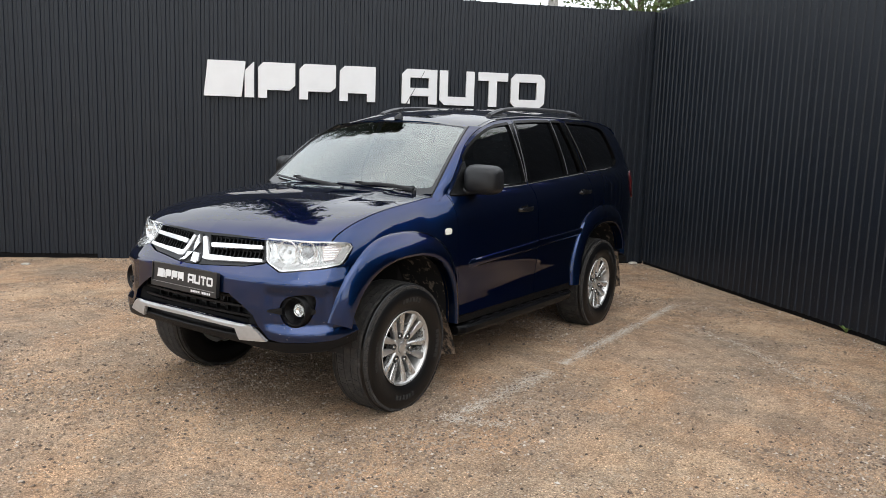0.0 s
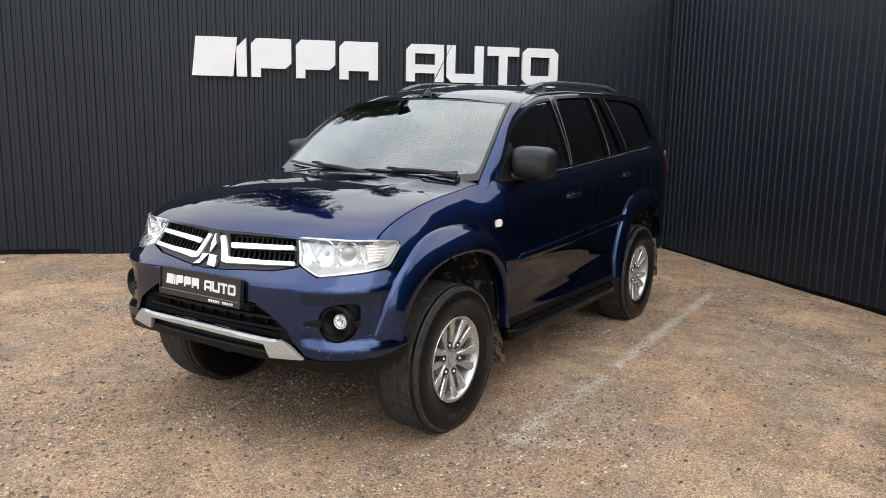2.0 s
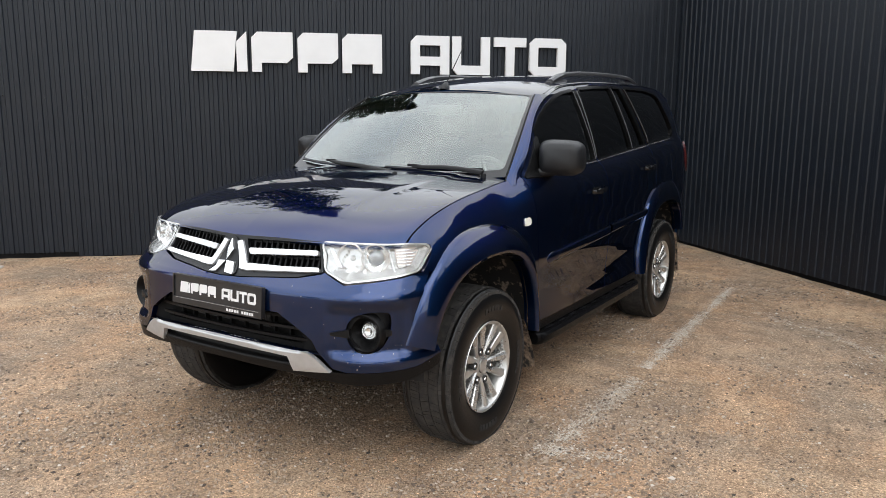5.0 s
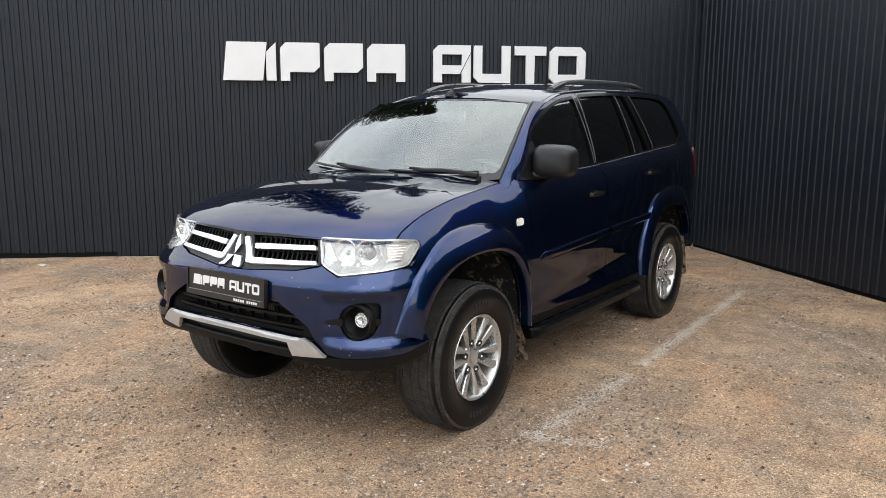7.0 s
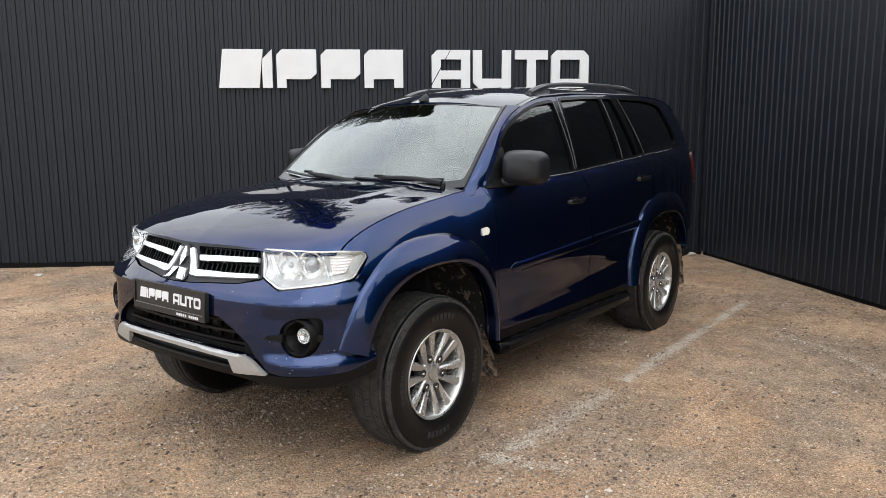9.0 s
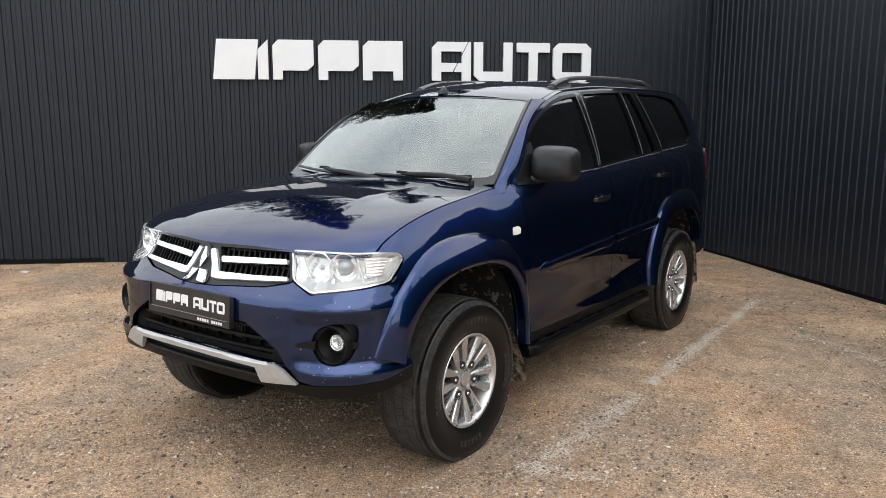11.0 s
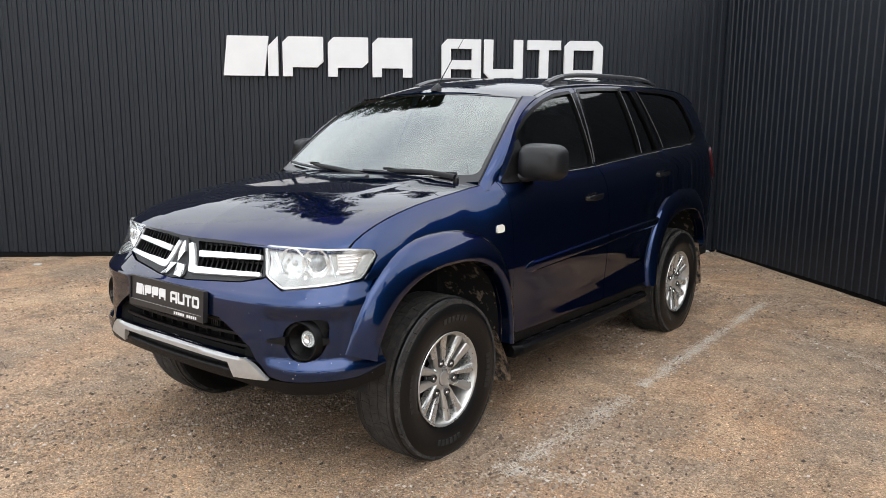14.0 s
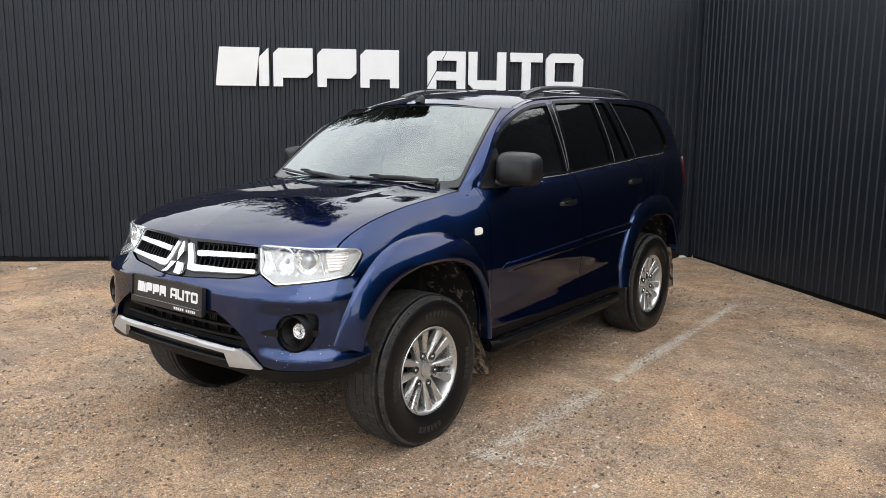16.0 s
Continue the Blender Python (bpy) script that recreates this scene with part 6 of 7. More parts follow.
# ---- mirrors ----
def build_mirror(sg):
    d = FRONT_DOORS[0 if sg > 0 else 1]
    m = new("door_mirror")
    m.parent = d
    tagged(m, "dark grey plastic door mirror")
    # housing: rounded shell, deeper outboard
    bm = bmesh.new()
    cx, cy, cz = (0.922, 0.757, 1.318) if sg > 0 else (0.885, 0.757, 1.332)
    size = 1.0 if sg > 0 else 0.84
    rings = []
    n = 20
    for t in np.linspace(0, 1, 11):
        y = cy - 0.105 + 0.150 * t
        k = (1 - (1 - min(1, t * 1.25)) ** 2.4) ** 0.5
        hw, hh = 0.122 * size * (0.55 + 0.45 * k), 0.097 * size * (0.52 + 0.48 * k)
        ring = []
        for j in range(n):
            a = 2 * math.pi * j / n
            c, s = math.cos(a), math.sin(a)
            px = cx + math.copysign(abs(c) ** 0.46, c) * hw - 0.03 * t
            pz = cz + math.copysign(abs(s) ** 0.52, s) * hh * (1.0 - 0.10 * c)
            ring.append((sg * px, y + 0.10 * (cx - px) * -0.35 + 0.02 * c, pz))
        rings.append(ring)
    vs = [[bm.verts.new(p) for p in r] for r in rings]
    for a, b in zip(vs, vs[1:]):
        for i in range(n):
            bm.faces.new((a[i], a[(i + 1) % n], b[(i + 1) % n], b[i]))
    bm.faces.new(vs[0])
    part("housing", bm, M_GREY_PLASTIC, m, sharp=50)
    bm = bmesh.new()
    bm.faces.new([bm.verts.new((x, y - 0.004, z)) for x, y, z in rings[-1]])
    part("mirror_glass", bm, M_CHROME, m, "mirror glass", smooth=False)
    # foot and the triangular sail plate
    bm = bmesh.new()
    tube(bm, [(sg * 0.78, 0.66, 1.242), (sg * 0.83, 0.68, 1.244), (sg * 0.89, 0.695, 1.258)], 0.026, 10, 0.030)
    part("foot", bm, M_GREY_PLASTIC, m, sharp=60)
    skin("sail_plate", lambda y, z: (side_x(y, z) + 0.012, y, z), rounded([(0.520, 1.222), (0.700, 1.415), (0.742, 1.440), (0.745, 1.245), (0.70, 1.225)], 0.012), M_PLASTIC, m, "", step=0.03, thick=0.015, mirror=sg < 0)


build_mirror(1)
build_mirror(-1)


# ---- running boards ----
def build_boards():
    for sg in (1, -1):
        bm = bmesh.new()
        rings = []
        for y in (0.530, 0.545, 0.60, 0.75, 1.35, 1.95, 2.12, 2.175, 2.19):
            k = lerp(y, (0.53, 0.56, 0.62, 2.10, 2.16, 2.19), (0.72, 0.93, 1.0, 1.0, 0.93, 0.72))
            xo = 0.80 + 0.128 * k
            rings.append([bm.verts.new((sg * x, y, z)) for x, z in ((0.68, 0.374), (xo - 0.05, 0.386), (xo - 0.012, 0.384), (xo, 0.370), (xo, 0.338), (xo - 0.015, 0.322), (0.68, 0.326))])
        for a, b in zip(rings, rings[1:]):
            for i in range(7):
                bm.faces.new((a[i], a[(i + 1) % 7], b[(i + 1) % 7], b[i]))
        bm.faces.new(rings[0])
        bm.faces.new(rings[-1][::-1])
        board = part("running_board", bm, M_BOARD, CAR, "black plastic running board with tread pads", sharp=35)
        for k in range(9):
            y = 0.66 + k * 0.165
            bm = bmesh.new()
            box(bm, (sg * 0.80, y, 0.378), (sg * 0.892, y + 0.08, 0.3895), 0.003)
            part("tread_pad", bm, M_GLOSS_BLACK, board, sharp=40)
        for y in (0.85, 1.45, 2.0):
            bm = bmesh.new()
            box(bm, (sg * 0.55, y - 0.025, 0.330), (sg * 0.80, y + 0.025, 0.352), 0.004)
            part("bracket", bm, M_DARK, board)


build_boards()


# ---- roof rails, aerial, roof seams ----
def build_rails():
    for sg in (1, -1):
        bm = bmesh.new()
        pts = [(1.42, 0.008), (1.49, 0.022), (1.58, 0.035), (1.70, 0.041), (2.05, 0.044), (2.45, 0.044), (2.72, 0.040), (2.87, 0.024), (2.95, 0.008)]
        curve_pts = flow(pts, 5)
        rings = []
        for y, up in curve_pts:
            bx, _, bz = roof(0.84, y)
            foot = 1.0 if 1.60 < y < 2.70 else 1.5
            w, h = 0.017 * foot, 0.014
            rings.append([bm.verts.new((sg * (bx + a), y, bz + up + b)) for a, b in ((-w, -h), (-w, h * 0.3), (-w * 0.4, h), (w * 0.5, h), (w, h * 0.2), (w, -h))])
        for a, b in zip(rings, rings[1:]):
            for i in range(6):
                bm.faces.new((a[i], a[(i + 1) % 6], b[(i + 1) % 6], b[i]))
        bm.faces.new(rings[0])
        bm.faces.new(rings[-1][::-1])
        rail = part("roof_rail", bm, M_RAIL, CAR, "dark satin roof rail", sharp=40)
        for y0, y1 in ((1.39, 1.66), (2.70, 2.97)):
            bm = bmesh.new()
            rings = []
            for y in np.linspace(y0, y1, 9):
                bx, _, bz = roof(0.84, y)
                up = max(0.008, lerp(y, [p[0] for p in pts], [p[1] for p in pts]) - 0.008) if pts[0][0] < y < pts[-1][0] else 0.006
                up = up if (y < 1.58 or y > 2.82) else 0.010
                rings.append([bm.verts.new((sg * (bx + a), y, z)) for a, z in ((-0.026, bz - 0.015), (-0.018, bz + up), (0.018, bz + up), (0.030, bz - 0.02))])
            for a, b in zip(rings, rings[1:]):
                for i in range(4):
                    bm.faces.new((a[i], a[(i + 1) % 4], b[(i + 1) % 4], b[i]))
            bm.faces.new(rings[0])
            bm.faces.new(rings[-1][::-1])
            part("rail_foot", bm, M_RAIL, rail, sharp=50)
        # roof seam strip
        bm = bmesh.new()
        rings = []
        for y in np.linspace(1.12, 3.40, 22):
            bx, _, bz = roof(0.955, y)
            rings.append([bm.verts.new((sg * (bx + a), y, bz + b)) for a, b in ((-0.007, -0.004), (-0.004, 0.0035), (0.004, 0.0015), (0.008, -0.006))])
        for a, b in zip(rings, rings[1:]):
            for i in range(3):
                bm.faces.new((a[i], a[i + 1], b[i + 1], b[i]))
        part("roof_seam", bm, M_GLOSS_BLACK, CAR, "", sharp=50)


build_rails()


def build_aerial():
    bx, by, bz = roof(-0.02, 1.01)
    a = new("aerial")
    a.parent = CAR
    tagged(a, "thin black whip aerial on the roof front")
    bm = bmesh.new()
    rings = []
    for z, w, l, sh in ((-0.004, 0.026, 0.046, 0.0), (0.010, 0.024, 0.042, 0.002), (0.026, 0.016, 0.028, 0.010), (0.036, 0.009, 0.014, 0.016), (0.040, 0.004, 0.006, 0.018)):
        rings.append([bm.verts.new((bx + w * math.cos(t), by + sh + l * math.sin(t), bz + z)) for t in np.linspace(0, 2 * math.pi, 14, endpoint=False)])
    for p, q in zip(rings, rings[1:]):
        for i in range(14):
            bm.faces.new((p[i], p[(i + 1) % 14], q[(i + 1) % 14], q[i]))
    bm.faces.new(rings[-1])
    part("base", bm, M_GREY_PLASTIC, a, sharp=50)
    bm = bmesh.new()
    tube(bm, [(bx, by + 0.018, bz + 0.03), (bx, by + 0.085, bz + 0.11), (bx, by + 0.31, bz + 0.37)], 0.0042, 7, 0.0018)
    part("whip", bm, M_PLASTIC, a)


build_aerial()


# ---- scuttle, wipers ----
def build_scuttle():
    rows = []
    for u in np.linspace(-1, 1, 31):
        x = 0.715 * u
        ry = 0.30 + 0.132 * u * u
        sx, sy, sz = screen(max(-1, min(1, x / 0.72)), 0.03)
        rows.append([(x, ry - 0.05, hood_z(x, ry) - 0.045), (x, ry + 0.004, hood_z(x, ry) - 0.022), (x, (ry + sy) / 2, (hood_z(x, ry) + sz) / 2 - 0.020), (x, sy - 0.004, sz - 0.004), (x, sy + 0.03, sz - 0.02)])
    sc = loft("scuttle", rows, M_PLASTIC, CAR, "black plastic scuttle panel", sharp=60)

    def wiper(pivot, reach, blade_a, blade_b):
        """An arm from its pivot along the foot of the glass, with the blade lying beside it."""
        w = new("wiper")
        w.parent = CAR
        tagged(w, "black windscreen wiper")
        base = Vector(screen(pivot, 0.01)) + Vector((0, -0.040, -0.004))
        bm = bmesh.new()
        revolve(bm, [(-0.025, 0.015), (0.010, 0.015), (0.016, 0.011), (0.018, 0.001)], "z", 14, base)
        part("pivot_cap", bm, M_PLASTIC, w, sharp=40)
        bm = bmesh.new()
        pts = []
        for t in np.linspace(0, 1, 14):
            q = Vector(screen(pivot + (reach - pivot) * t, 0.075 * t))
            off = Vector((0, -0.045 + 0.022 * min(1.0, t * 1.6), 0.024 + 0.012 * math.sin(math.pi * min(1.0, t * 1.15))))
            pts.append(q + off)
        rings = []
        for i, q in enumerate(pts):
            k = i / 13
            hw, hh = 0.013 - 0.004 * k, 0.007 - 0.002 * k
            rings.append([bm.verts.new(q + Vector((0, dy * hw, dz * hh + dy * hw * 0.5))) for dy, dz in ((-1, -1), (-1, 0.4), (-0.55, 1), (0.55, 1), (1, 0.4), (1, -1))])
        for a, b in zip(rings, rings[1:]):
            for i in range(6):
                bm.faces.new((a[i], a[(i + 1) % 6], b[(i + 1) % 6], b[i]))
        bm.faces.new(rings[0])
        bm.faces.new(rings[-1][::-1])
        part("arm", bm, M_PLASTIC, w, sharp=40)
        bm = bmesh.new()
        line = [(blade_a[0] + (blade_b[0] - blade_a[0]) * t, blade_a[1] + (blade_b[1] - blade_a[1]) * t) for t in np.linspace(0, 1, 16)]
        blade = [Vector(screen(u, v)) + Vector((0, -0.012, 0.018)) for u, v in line]
        tube(bm, blade, 0.0085, 6)
        part("blade", bm, M_GLOSS_BLACK, w, sharp=50)
        bm = bmesh.new()
        tube(bm, [q + Vector((0, 0.005, -0.006)) for q in blade], 0.0045, 5)
        part("rubber", bm, M_RUBBER, w)
        bm = bmesh.new()
        q = Vector(screen(reach, 0.075)) + Vector((0, -0.020, 0.028))
        box(bm, q - Vector((0.032, 0.009, 0.010)), q + Vector((0.032, 0.009, 0.004)), 0.004)
        part("blade_clip", bm, M_PLASTIC, w, sharp=40)

    wiper(0.87, 0.30, (0.84, 0.036), (0.06, 0.066))
    wiper(0.27, -0.52, (0.06, 0.052), (-0.90, 0.050))


build_scuttle()


# ---- cabin ----
def build_cabin():
    # dashboard
    rows = []
    for x in np.linspace(-0.72, 0.72, 25):
        rise = 0.035 * math.exp(-((x - 0.36) / 0.17) ** 2)
        f = 0.10 * (x / 0.72) ** 2
        rows.append([(x, 0.36 + f, 1.165), (x, 0.48 + f * 0.5, 1.175 + rise * 0.6), (x, 0.62, 1.18 + rise), (x, 0.72, 1.165 + rise), (x, 0.78, 1.10), (x, 0.76, 0.85), (x, 0.70, 0.60)])
    loft("dashboard", rows, M_DASH, CAR, "grey dashboard", sharp=50)
    # steering wheel
    sw = new("steering_wheel")
    sw.parent = CAR
    tagged(sw, "dark three-spoke steering wheel")
    c = Vector((0.37, 0.90, 1.135))
    m = Matrix.Translation(c) @ Matrix.Rotation(radians(-62), 4, "X")
    bm = bmesh.new()
    rings = []
    for k in range(32):
        a = 2 * math.pi * k / 32
        rings.append([bm.verts.new(m @ Vector(((0.185 + 0.016 * math.cos(b)) * math.cos(a), (0.185 + 0.016 * math.cos(b)) * math.sin(a), 0.016 * math.sin(b)))) for b in np.linspace(0, 2 * math.pi, 8, endpoint=False)])
    for k in range(32):
        a, b = rings[k], rings[(k + 1) % 32]
        for i in range(8):
            bm.faces.new((a[i], a[(i + 1) % 8], b[(i + 1) % 8], b[i]))
    part("rim", bm, M_DASH, sw)
    bm = bmesh.new()
    disc = [(-0.02, 0.07), (0.02, 0.065), (0.03, 0.04), (0.032, 0.001)]
    for ring in revolve(bm, disc, "z", 18):
        for v in ring:
            v.co = m @ v.co
    part("boss", bm, M_DASH, sw)
    for a in (0.1, math.pi - 0.1, -math.pi / 2):
        bm = bmesh.new()
        tube(bm, [m @ Vector((0.05 * math.cos(a), 0.05 * math.sin(a), 0)), m @ Vector((0.18 * math.cos(a), 0.18 * math.sin(a), 0))], 0.014, 6)
        part("spoke", bm, M_DASH, sw)

    def seat(x0, y0, w, name, label):
        s = new(name)
        s.parent = CAR
        tagged(s, label)
        bm = bmesh.new()
        box(bm, (x0 - w / 2, y0, 0.62), (x0 + w / 2, y0 + 0.52, 0.80), 0.06)
        part("cushion", bm, M_SEAT, s, sharp=60)
        bm = bmesh.new()
        box(bm, (-w / 2, -0.06, 0), (w / 2, 0.08, 0.62), 0.055, Matrix.Translation((x0, y0 + 0.50, 0.76)) @ Matrix.Rotation(radians(-16), 4, "X"))
        part("backrest", bm, M_SEAT, s, sharp=60)
        n = max(1, round(w / 0.52))
        for k in range(n):
            xx = x0 + (k - (n - 1) / 2) * 0.5
            bm = bmesh.new()
            box(bm, (-0.13, -0.05, 0), (0.13, 0.05, 0.19), 0.045, Matrix.Translation((xx, y0 + 0.68, 1.385)) @ Matrix.Rotation(radians(-10), 4, "X"))
            part("headrest", bm, M_SEAT, s, sharp=60)

    seat(0.37, 1.05, 0.50, "front_seat", "charcoal fabric front seat")
    seat(-0.37, 1.05, 0.50, "front_seat", "charcoal fabric front seat")
    seat(0.0, 1.95, 1.30, "rear_bench", "charcoal fabric rear bench")
    # rear-view mirror
    bm = bmesh.new()
    box(bm, (-0.12, 0.985, 1.545), (0.12, 1.015, 1.605), 0.015)
    part("rear_view_mirror", bm, M_DASH, CAR, "interior mirror", sharp=50)
    # roof lining
    skin("roof_lining", lambda u, y: tuple(np.array(roof(u, y)) * (0.97, 1, 1) - (0, 0, 0.035)), [(-0.97, 1.16), (0.97, 1.16), (0.97, 3.38), (-0.97, 3.38)], M_DASH, CAR, "pale grey roof lining", step=0.12, thick=0.01)


build_cabin()


# ---- rear end ----
def build_rear():
    def tail(x, z):
        y = 3.842 - 0.10 * (abs(x) / 0.75) ** 3 - soft(z, (0.5, 0.8, 1.1, 1.28, 1.40, 1.55, 1.70), (0.0, 0.0, 0.02, 0.06, 0.125, 0.235, 0.36))
        return (x, y, z)

    gate = skin("tailgate", tail, rounded([(-0.70, 0.70), (0.70, 0.70), (0.70, 1.20), (0.62, 1.30), (0.565, 1.68), (-0.565, 1.68), (-0.62, 1.30), (-0.70, 1.20)], 0.03), M_PAINT, CAR, "", step=0.05, thick=0.03, flip=True,
                holes=[rounded([(-0.555, 1.31), (0.555, 1.31), (0.505, 1.62), (-0.505, 1.62)], 0.05)])
    skin("rear_window", lambda x, z: tuple(np.array(tail(x, z)) - (0, 0.012, 0)), rounded([(-0.57, 1.295), (0.57, 1.295), (0.52, 1.635), (-0.52, 1.635)], 0.05), M_TINT, gate, "dark tinted rear window", step=0.08, thick=0.005, flip=True)
    for sg in (1, -1):
        skin("tail_lamp", lambda y, z: (side_x(y, z) + 0.012, y, z), rounded([(3.50, 1.31), (3.585, 1.345), (3.66, 1.28), (3.725, 1.14), (3.735, 1.07), (3.60, 1.08), (3.52, 1.16)], 0.03), M_RED, CAR, "red tail lamp", step=0.03, thick=0.03, mirror=sg < 0)
    skin("rear_bumper", lambda x, z: (x, tail(x, 0.6)[1] + 0.035 - 0.16 * (abs(x) / 0.85) ** 4, z), rounded([(-0.76, 0.50), (0.76, 0.50), (0.76, 0.71), (-0.76, 0.71)], 0.03), M_PAINT, CAR, "", step=0.05, thick=0.05, flip=True)
    for sg in (1, -1):
        skin("bumper_side", lambda y, z: (side_x(y, max(z, 0.6)) - 0.03, y, z), [(3.40, 0.60), (3.74, 0.60), (3.74, 0.70), (3.40, 0.68)], M_PAINT, CAR, "", step=0.06, thick=0.03, mirror=sg < 0)
    # roof spoiler
    rows = []
    for x in np.linspace(-0.60, 0.60, 13):
        drop = 0.055 * (abs(x) / 0.6) ** 2.4
        rows.append([(x, 3.36, 1.806 - drop), (x, 3.48, 1.792 - drop), (x, 3.56, 1.768 - drop), (x, 3.565, 1.750 - drop), (x, 3.48, 1.73 - drop), (x, 3.40, 1.73 - drop)])
    loft("roof_spoiler", rows, M_PAINT, CAR, "", sharp=50)


build_rear()


# ---------- beyond the fences: trees, cables ----------
M_BARK = material("grey_brown_bark", (0.10, 0.08, 0.062), rough=0.95, grain=0.35, grain_scale=18, bump=0.7, bump_scale=40)
M_NEEDLE = material("dark_spruce_needles", (0.018, 0.036, 0.016), rough=0.8, grain=0.4, grain_scale=3)
M_LEAF = material("summer_leaves", (0.075, 0.115, 0.030), rough=0.6, grain=0.4, grain_scale=2.2)


def build_spruce(height, seed):
    rng = random.Random(seed)
    t = thing("spruce_tree", (0, 0, 0), "tall dark green spruce behind the fence", "tree", "trees round the yard")
    bm = bmesh.new()
    tube(bm, [(0, 0, -0.1), (0.05, 0, height * 0.4), (0, 0.04, height * 0.75), (0, 0, height)], 0.22, 9, 0.02)
    part("trunk", bm, M_BARK, t)
    verts, faces = [], []
    z = height * 0.14
    while z < height * 0.985:
        f = 1 - z / height
        reach = (0.30 * height * f ** 0.8 + 0.15) * rng.uniform(0.8, 1.1)
        for _ in range(rng.randint(6, 8)):
            a = rng.random() * 6.283
            ln = reach * rng.uniform(0.7, 1.1)
            n = max(5, int(ln / 0.11))
            for i in range(n):
                q = (i + 1) / n
                r = ln * q
                zz = z - 0.30 * ln * q ** 1.5 + 0.10 * ln * q ** 3
                for side_k in (-1, 1, 0):
                    spread = (0.34 * (1 - q) + 0.10) * ln * rng.uniform(0.3, 1.0) * side_k
                    px, py = math.cos(a) * r - math.sin(a) * spread, math.sin(a) * r + math.cos(a) * spread
                    pz = zz - abs(spread) * 0.35 + rng.uniform(-0.05, 0.05)
                    b = a + side_k * 0.8 + rng.uniform(-0.4, 0.4)
                    l, w = rng.uniform(0.16, 0.34), rng.uniform(0.035, 0.08)
                    dx, dy = math.cos(b) * l, math.sin(b) * l
                    k = len(verts)
                    verts += [(px - dy * w / l, py + dx * w / l, pz), (px + dy * w / l, py - dx * w / l, pz), (px + dx, py + dy, pz - rng.uniform(0.04, 0.18))]
                    faces.append((k, k + 1, k + 2))
        z += 0.26 + 0.05 * rng.random()
    part_from(verts, faces, "crown", M_NEEDLE, t, "drooping spruce branches")
    return t


def part_from(verts, faces, name, mat, parent, label):
    ob = link_mesh(name, verts, faces, mat, parent, label, smooth=False)
    return tagged(ob, kind="stuff")


def build_leafy(height, seed):
    rng = random.Random(seed)
    t = thing("leafy_tree", (0, 0, 0), "light green leafy tree beyond the fence", "tree", "trees round the yard")
    bm = bmesh.new()
    tube(bm, [(0, 0, -0.1), (0.06, 0.03, height * 0.3), (-0.04, 0.08, height * 0.6), (0, 0, height * 0.9)], 0.17, 8, 0.03)
    ends = []
    for k in range(16):
        z0 = height * rng.uniform(0.28, 0.8)
        a = rng.random() * 6.283
        ln = height * 0.30 * (1.15 - z0 / height) * rng.uniform(0.8, 1.2)
        p0 = Vector((0, 0, z0))
        p1 = p0 + Vector((math.cos(a) * ln * 0.55, math.sin(a) * ln * 0.55, ln * 0.45))
        p2 = p0 + Vector((math.cos(a) * ln, math.sin(a) * ln, ln * 0.62))
        tube(bm, [p0, p1, p2], 0.055, 6, 0.012)
        ends += [p1, p2, (p1 + p2) / 2]
    part("trunk", bm, M_BARK, t)
    ends += [Vector((0, 0, height * f)) for f in (0.8, 0.88, 0.95)]
    verts, faces = [], []
    for e in ends:
        for _ in range(rng.randint(4, 6)):
            c = e + Vector((rng.gauss(0, 0.5), rng.gauss(0, 0.5), rng.gauss(0.05, 0.4)))
            for _ in range(60):
                p = c + Vector((rng.gauss(0, 0.26), rng.gauss(0, 0.26), rng.gauss(0, 0.24)))
                d = Vector((rng.gauss(0, 1), rng.gauss(0, 1), rng.gauss(0, 1))).normalized()
                o = d.cross(Vector((rng.gauss(0, 1), rng.gauss(0, 1), rng.gauss(0, 1)))).normalized()
                s = rng.uniform(0.035, 0.065)
                k = len(verts)
                verts += [tuple(p - d * s), tuple(p + o * s * 0.6), tuple(p + d * s), tuple(p - o * s * 0.6)]
                faces.append((k, k + 1, k + 2, k + 3))
    part_from(verts, faces, "crown", M_LEAF, t, "loose crown of small leaves")
    return t


def at_bearing(az, dist):
    """A place on the ground seen from the car's bonnet."""
    return Vector((0.0 + math.cos(radians(az)) * dist, 0.3 + math.sin(radians(az)) * dist, 0))


SPRUCE = build_spruce(13.5, 4)
SPRUCE.matrix_basis = Matrix.Translation(at_bearing(145, 11.8))
for az, dist, k, turn in ((127, 17, 0.80, 1.0), (135, 20, 0.86, 0.3), (124, 21, 0.80, 5.4), (164, 21, 0.62, 2.0), (131, 25, 0.85, 3.2), (18, 13, 0.62, 0.6), (-2, 16, 0.72, 4.0), (203, 26, 0.9, 1.7), (-31, 27, 0.55, 2.6), (-46, 30, 0.70, 5.1)):
    o = copy_thing(SPRUCE, Matrix.Translation(at_bearing(az, dist)) @ Matrix.Rotation(turn, 4, "Z"))
    o.scale = (k, k, k)
LEAFY = build_leafy(8.5, 8)
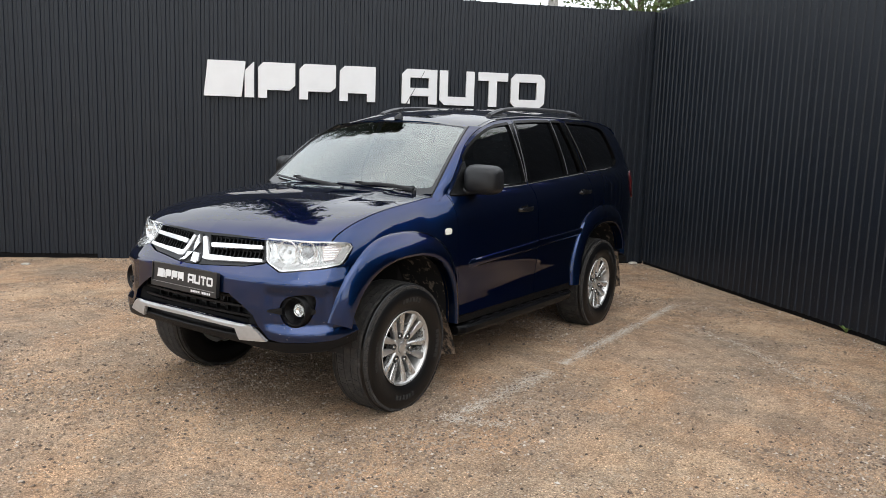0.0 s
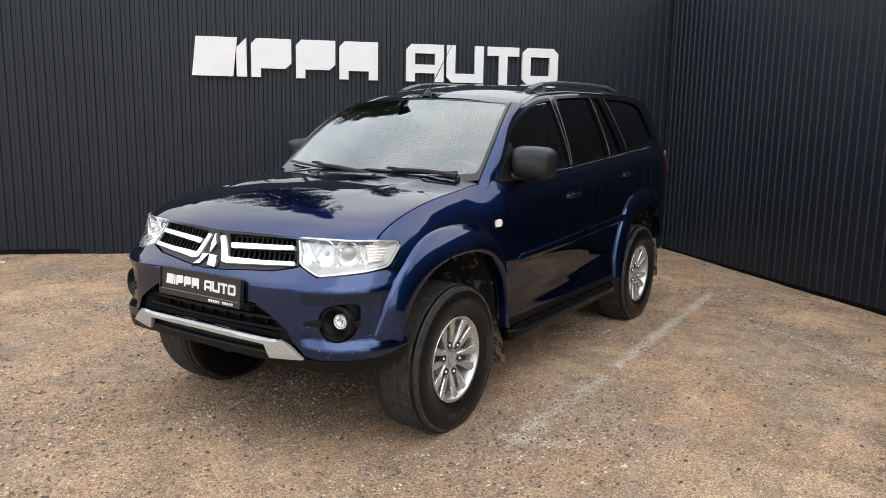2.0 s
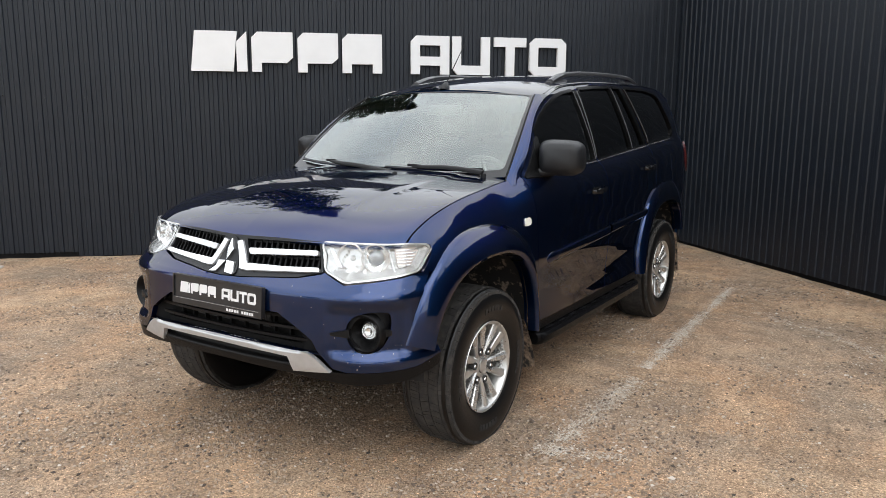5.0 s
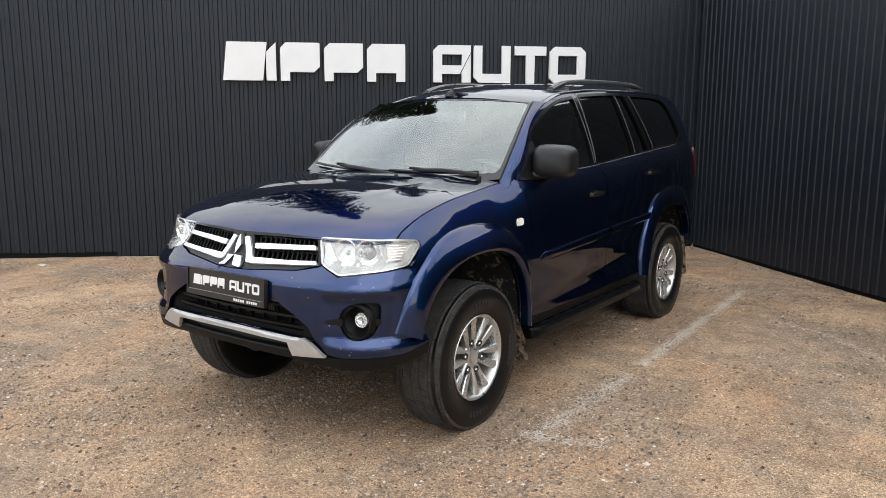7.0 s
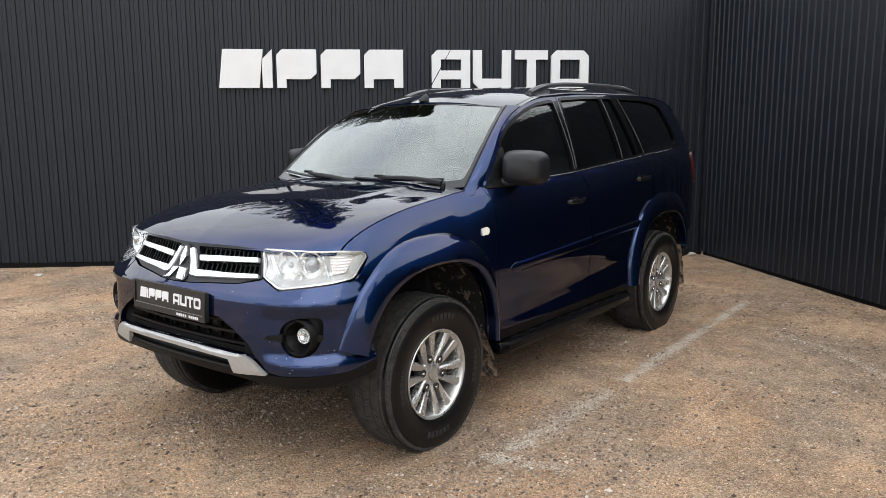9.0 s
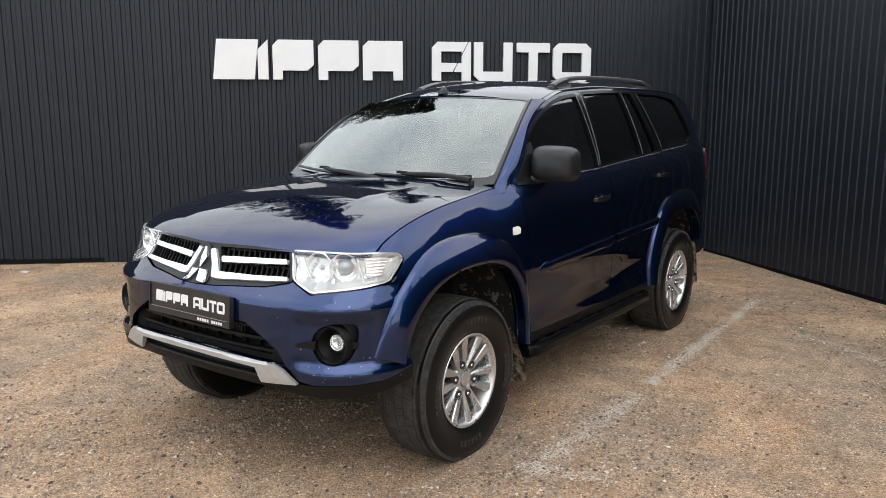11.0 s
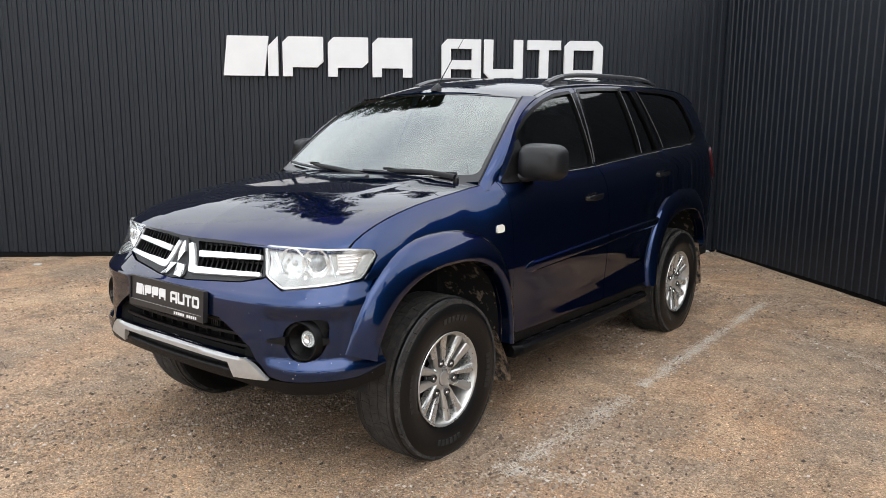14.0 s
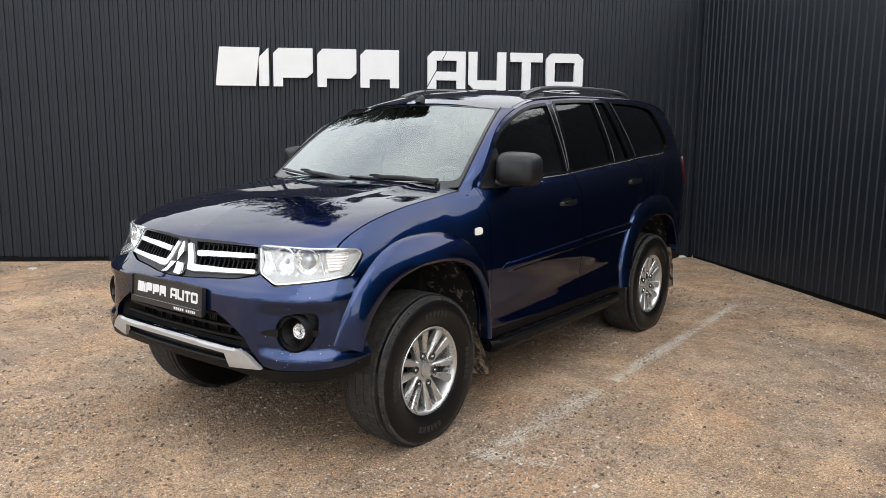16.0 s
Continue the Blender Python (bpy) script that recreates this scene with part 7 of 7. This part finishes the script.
LEAFY.matrix_basis = Matrix.Translation((-3.2, 14.0, 0))
for x, y, k, turn in ((-1.3, 14.6, 0.95, 1.0), (1.2, 16.5, 0.9, 5.2), (6.5, 14.5, 1.05, 2.3), (10.5, 12.0, 1.1, 4.1), (13.5, 7.0, 0.9, 0.4), (-13, 14, 0.8, 3.0), (18, -14, 1.0, 2.0), (8, -24, 1.15, 5.0), (-9, -26, 1.1, 0.9), (1.5, -19.0, 0.85, 3.7), (-5.0, -17.5, 0.75, 1.5)):
    o = copy_thing(LEAFY, Matrix.Translation((x, y, 0)) @ Matrix.Rotation(turn, 4, "Z"))
    o.scale = (k, k, k)


def build_pole():
    p = thing("utility_pole", on_sign(1.55, 0, -10.57), "grey concrete utility pole carrying cables", "pole")
    bm = bmesh.new()
    box(bm, (-0.11, -0.09, -0.2), (0.11, 0.09, 8.6), 0.015)
    part("post", bm, M_CONCRETE, p, sharp=40)
    bm = bmesh.new()
    box(bm, (-0.75, -0.04, 8.1), (0.75, 0.04, 8.2), 0.01, Matrix.Rotation(YAW_A + math.pi / 2, 4, "Z"))
    part("crossarm", bm, M_DARK, p, sharp=40)
    for k in (-0.65, 0.0, 0.65):
        bm = bmesh.new()
        o = Matrix.Rotation(YAW_A + math.pi / 2, 4, "Z") @ Vector((k, 0, 8.22))
        revolve(bm, [(-0.04, 0.03), (0.03, 0.045), (0.06, 0.03), (0.10, 0.04), (0.13, 0.001)], "z", 10, o)
        part("insulator", bm, M_WHITE, p)
        bm = bmesh.new()
        d = Vector((math.cos(YAW_A), math.sin(YAW_A), 0))
        pts = []
        for i in range(41):
            t = i / 20 - 1
            pts.append(o + Vector((0, 0, 0.1)) + d * t * 32 + Vector((0, 0, -1.3 * (abs(t) - t * t) * 3)))
        tube(bm, pts, 0.012, 5)
        part("cable", bm, M_DARK, p)


M_CONCRETE = material("pale_concrete", (0.42, 0.41, 0.39), rough=0.9, grain=0.15, grain_scale=12, bump=0.4, bump_scale=60)
build_pole()
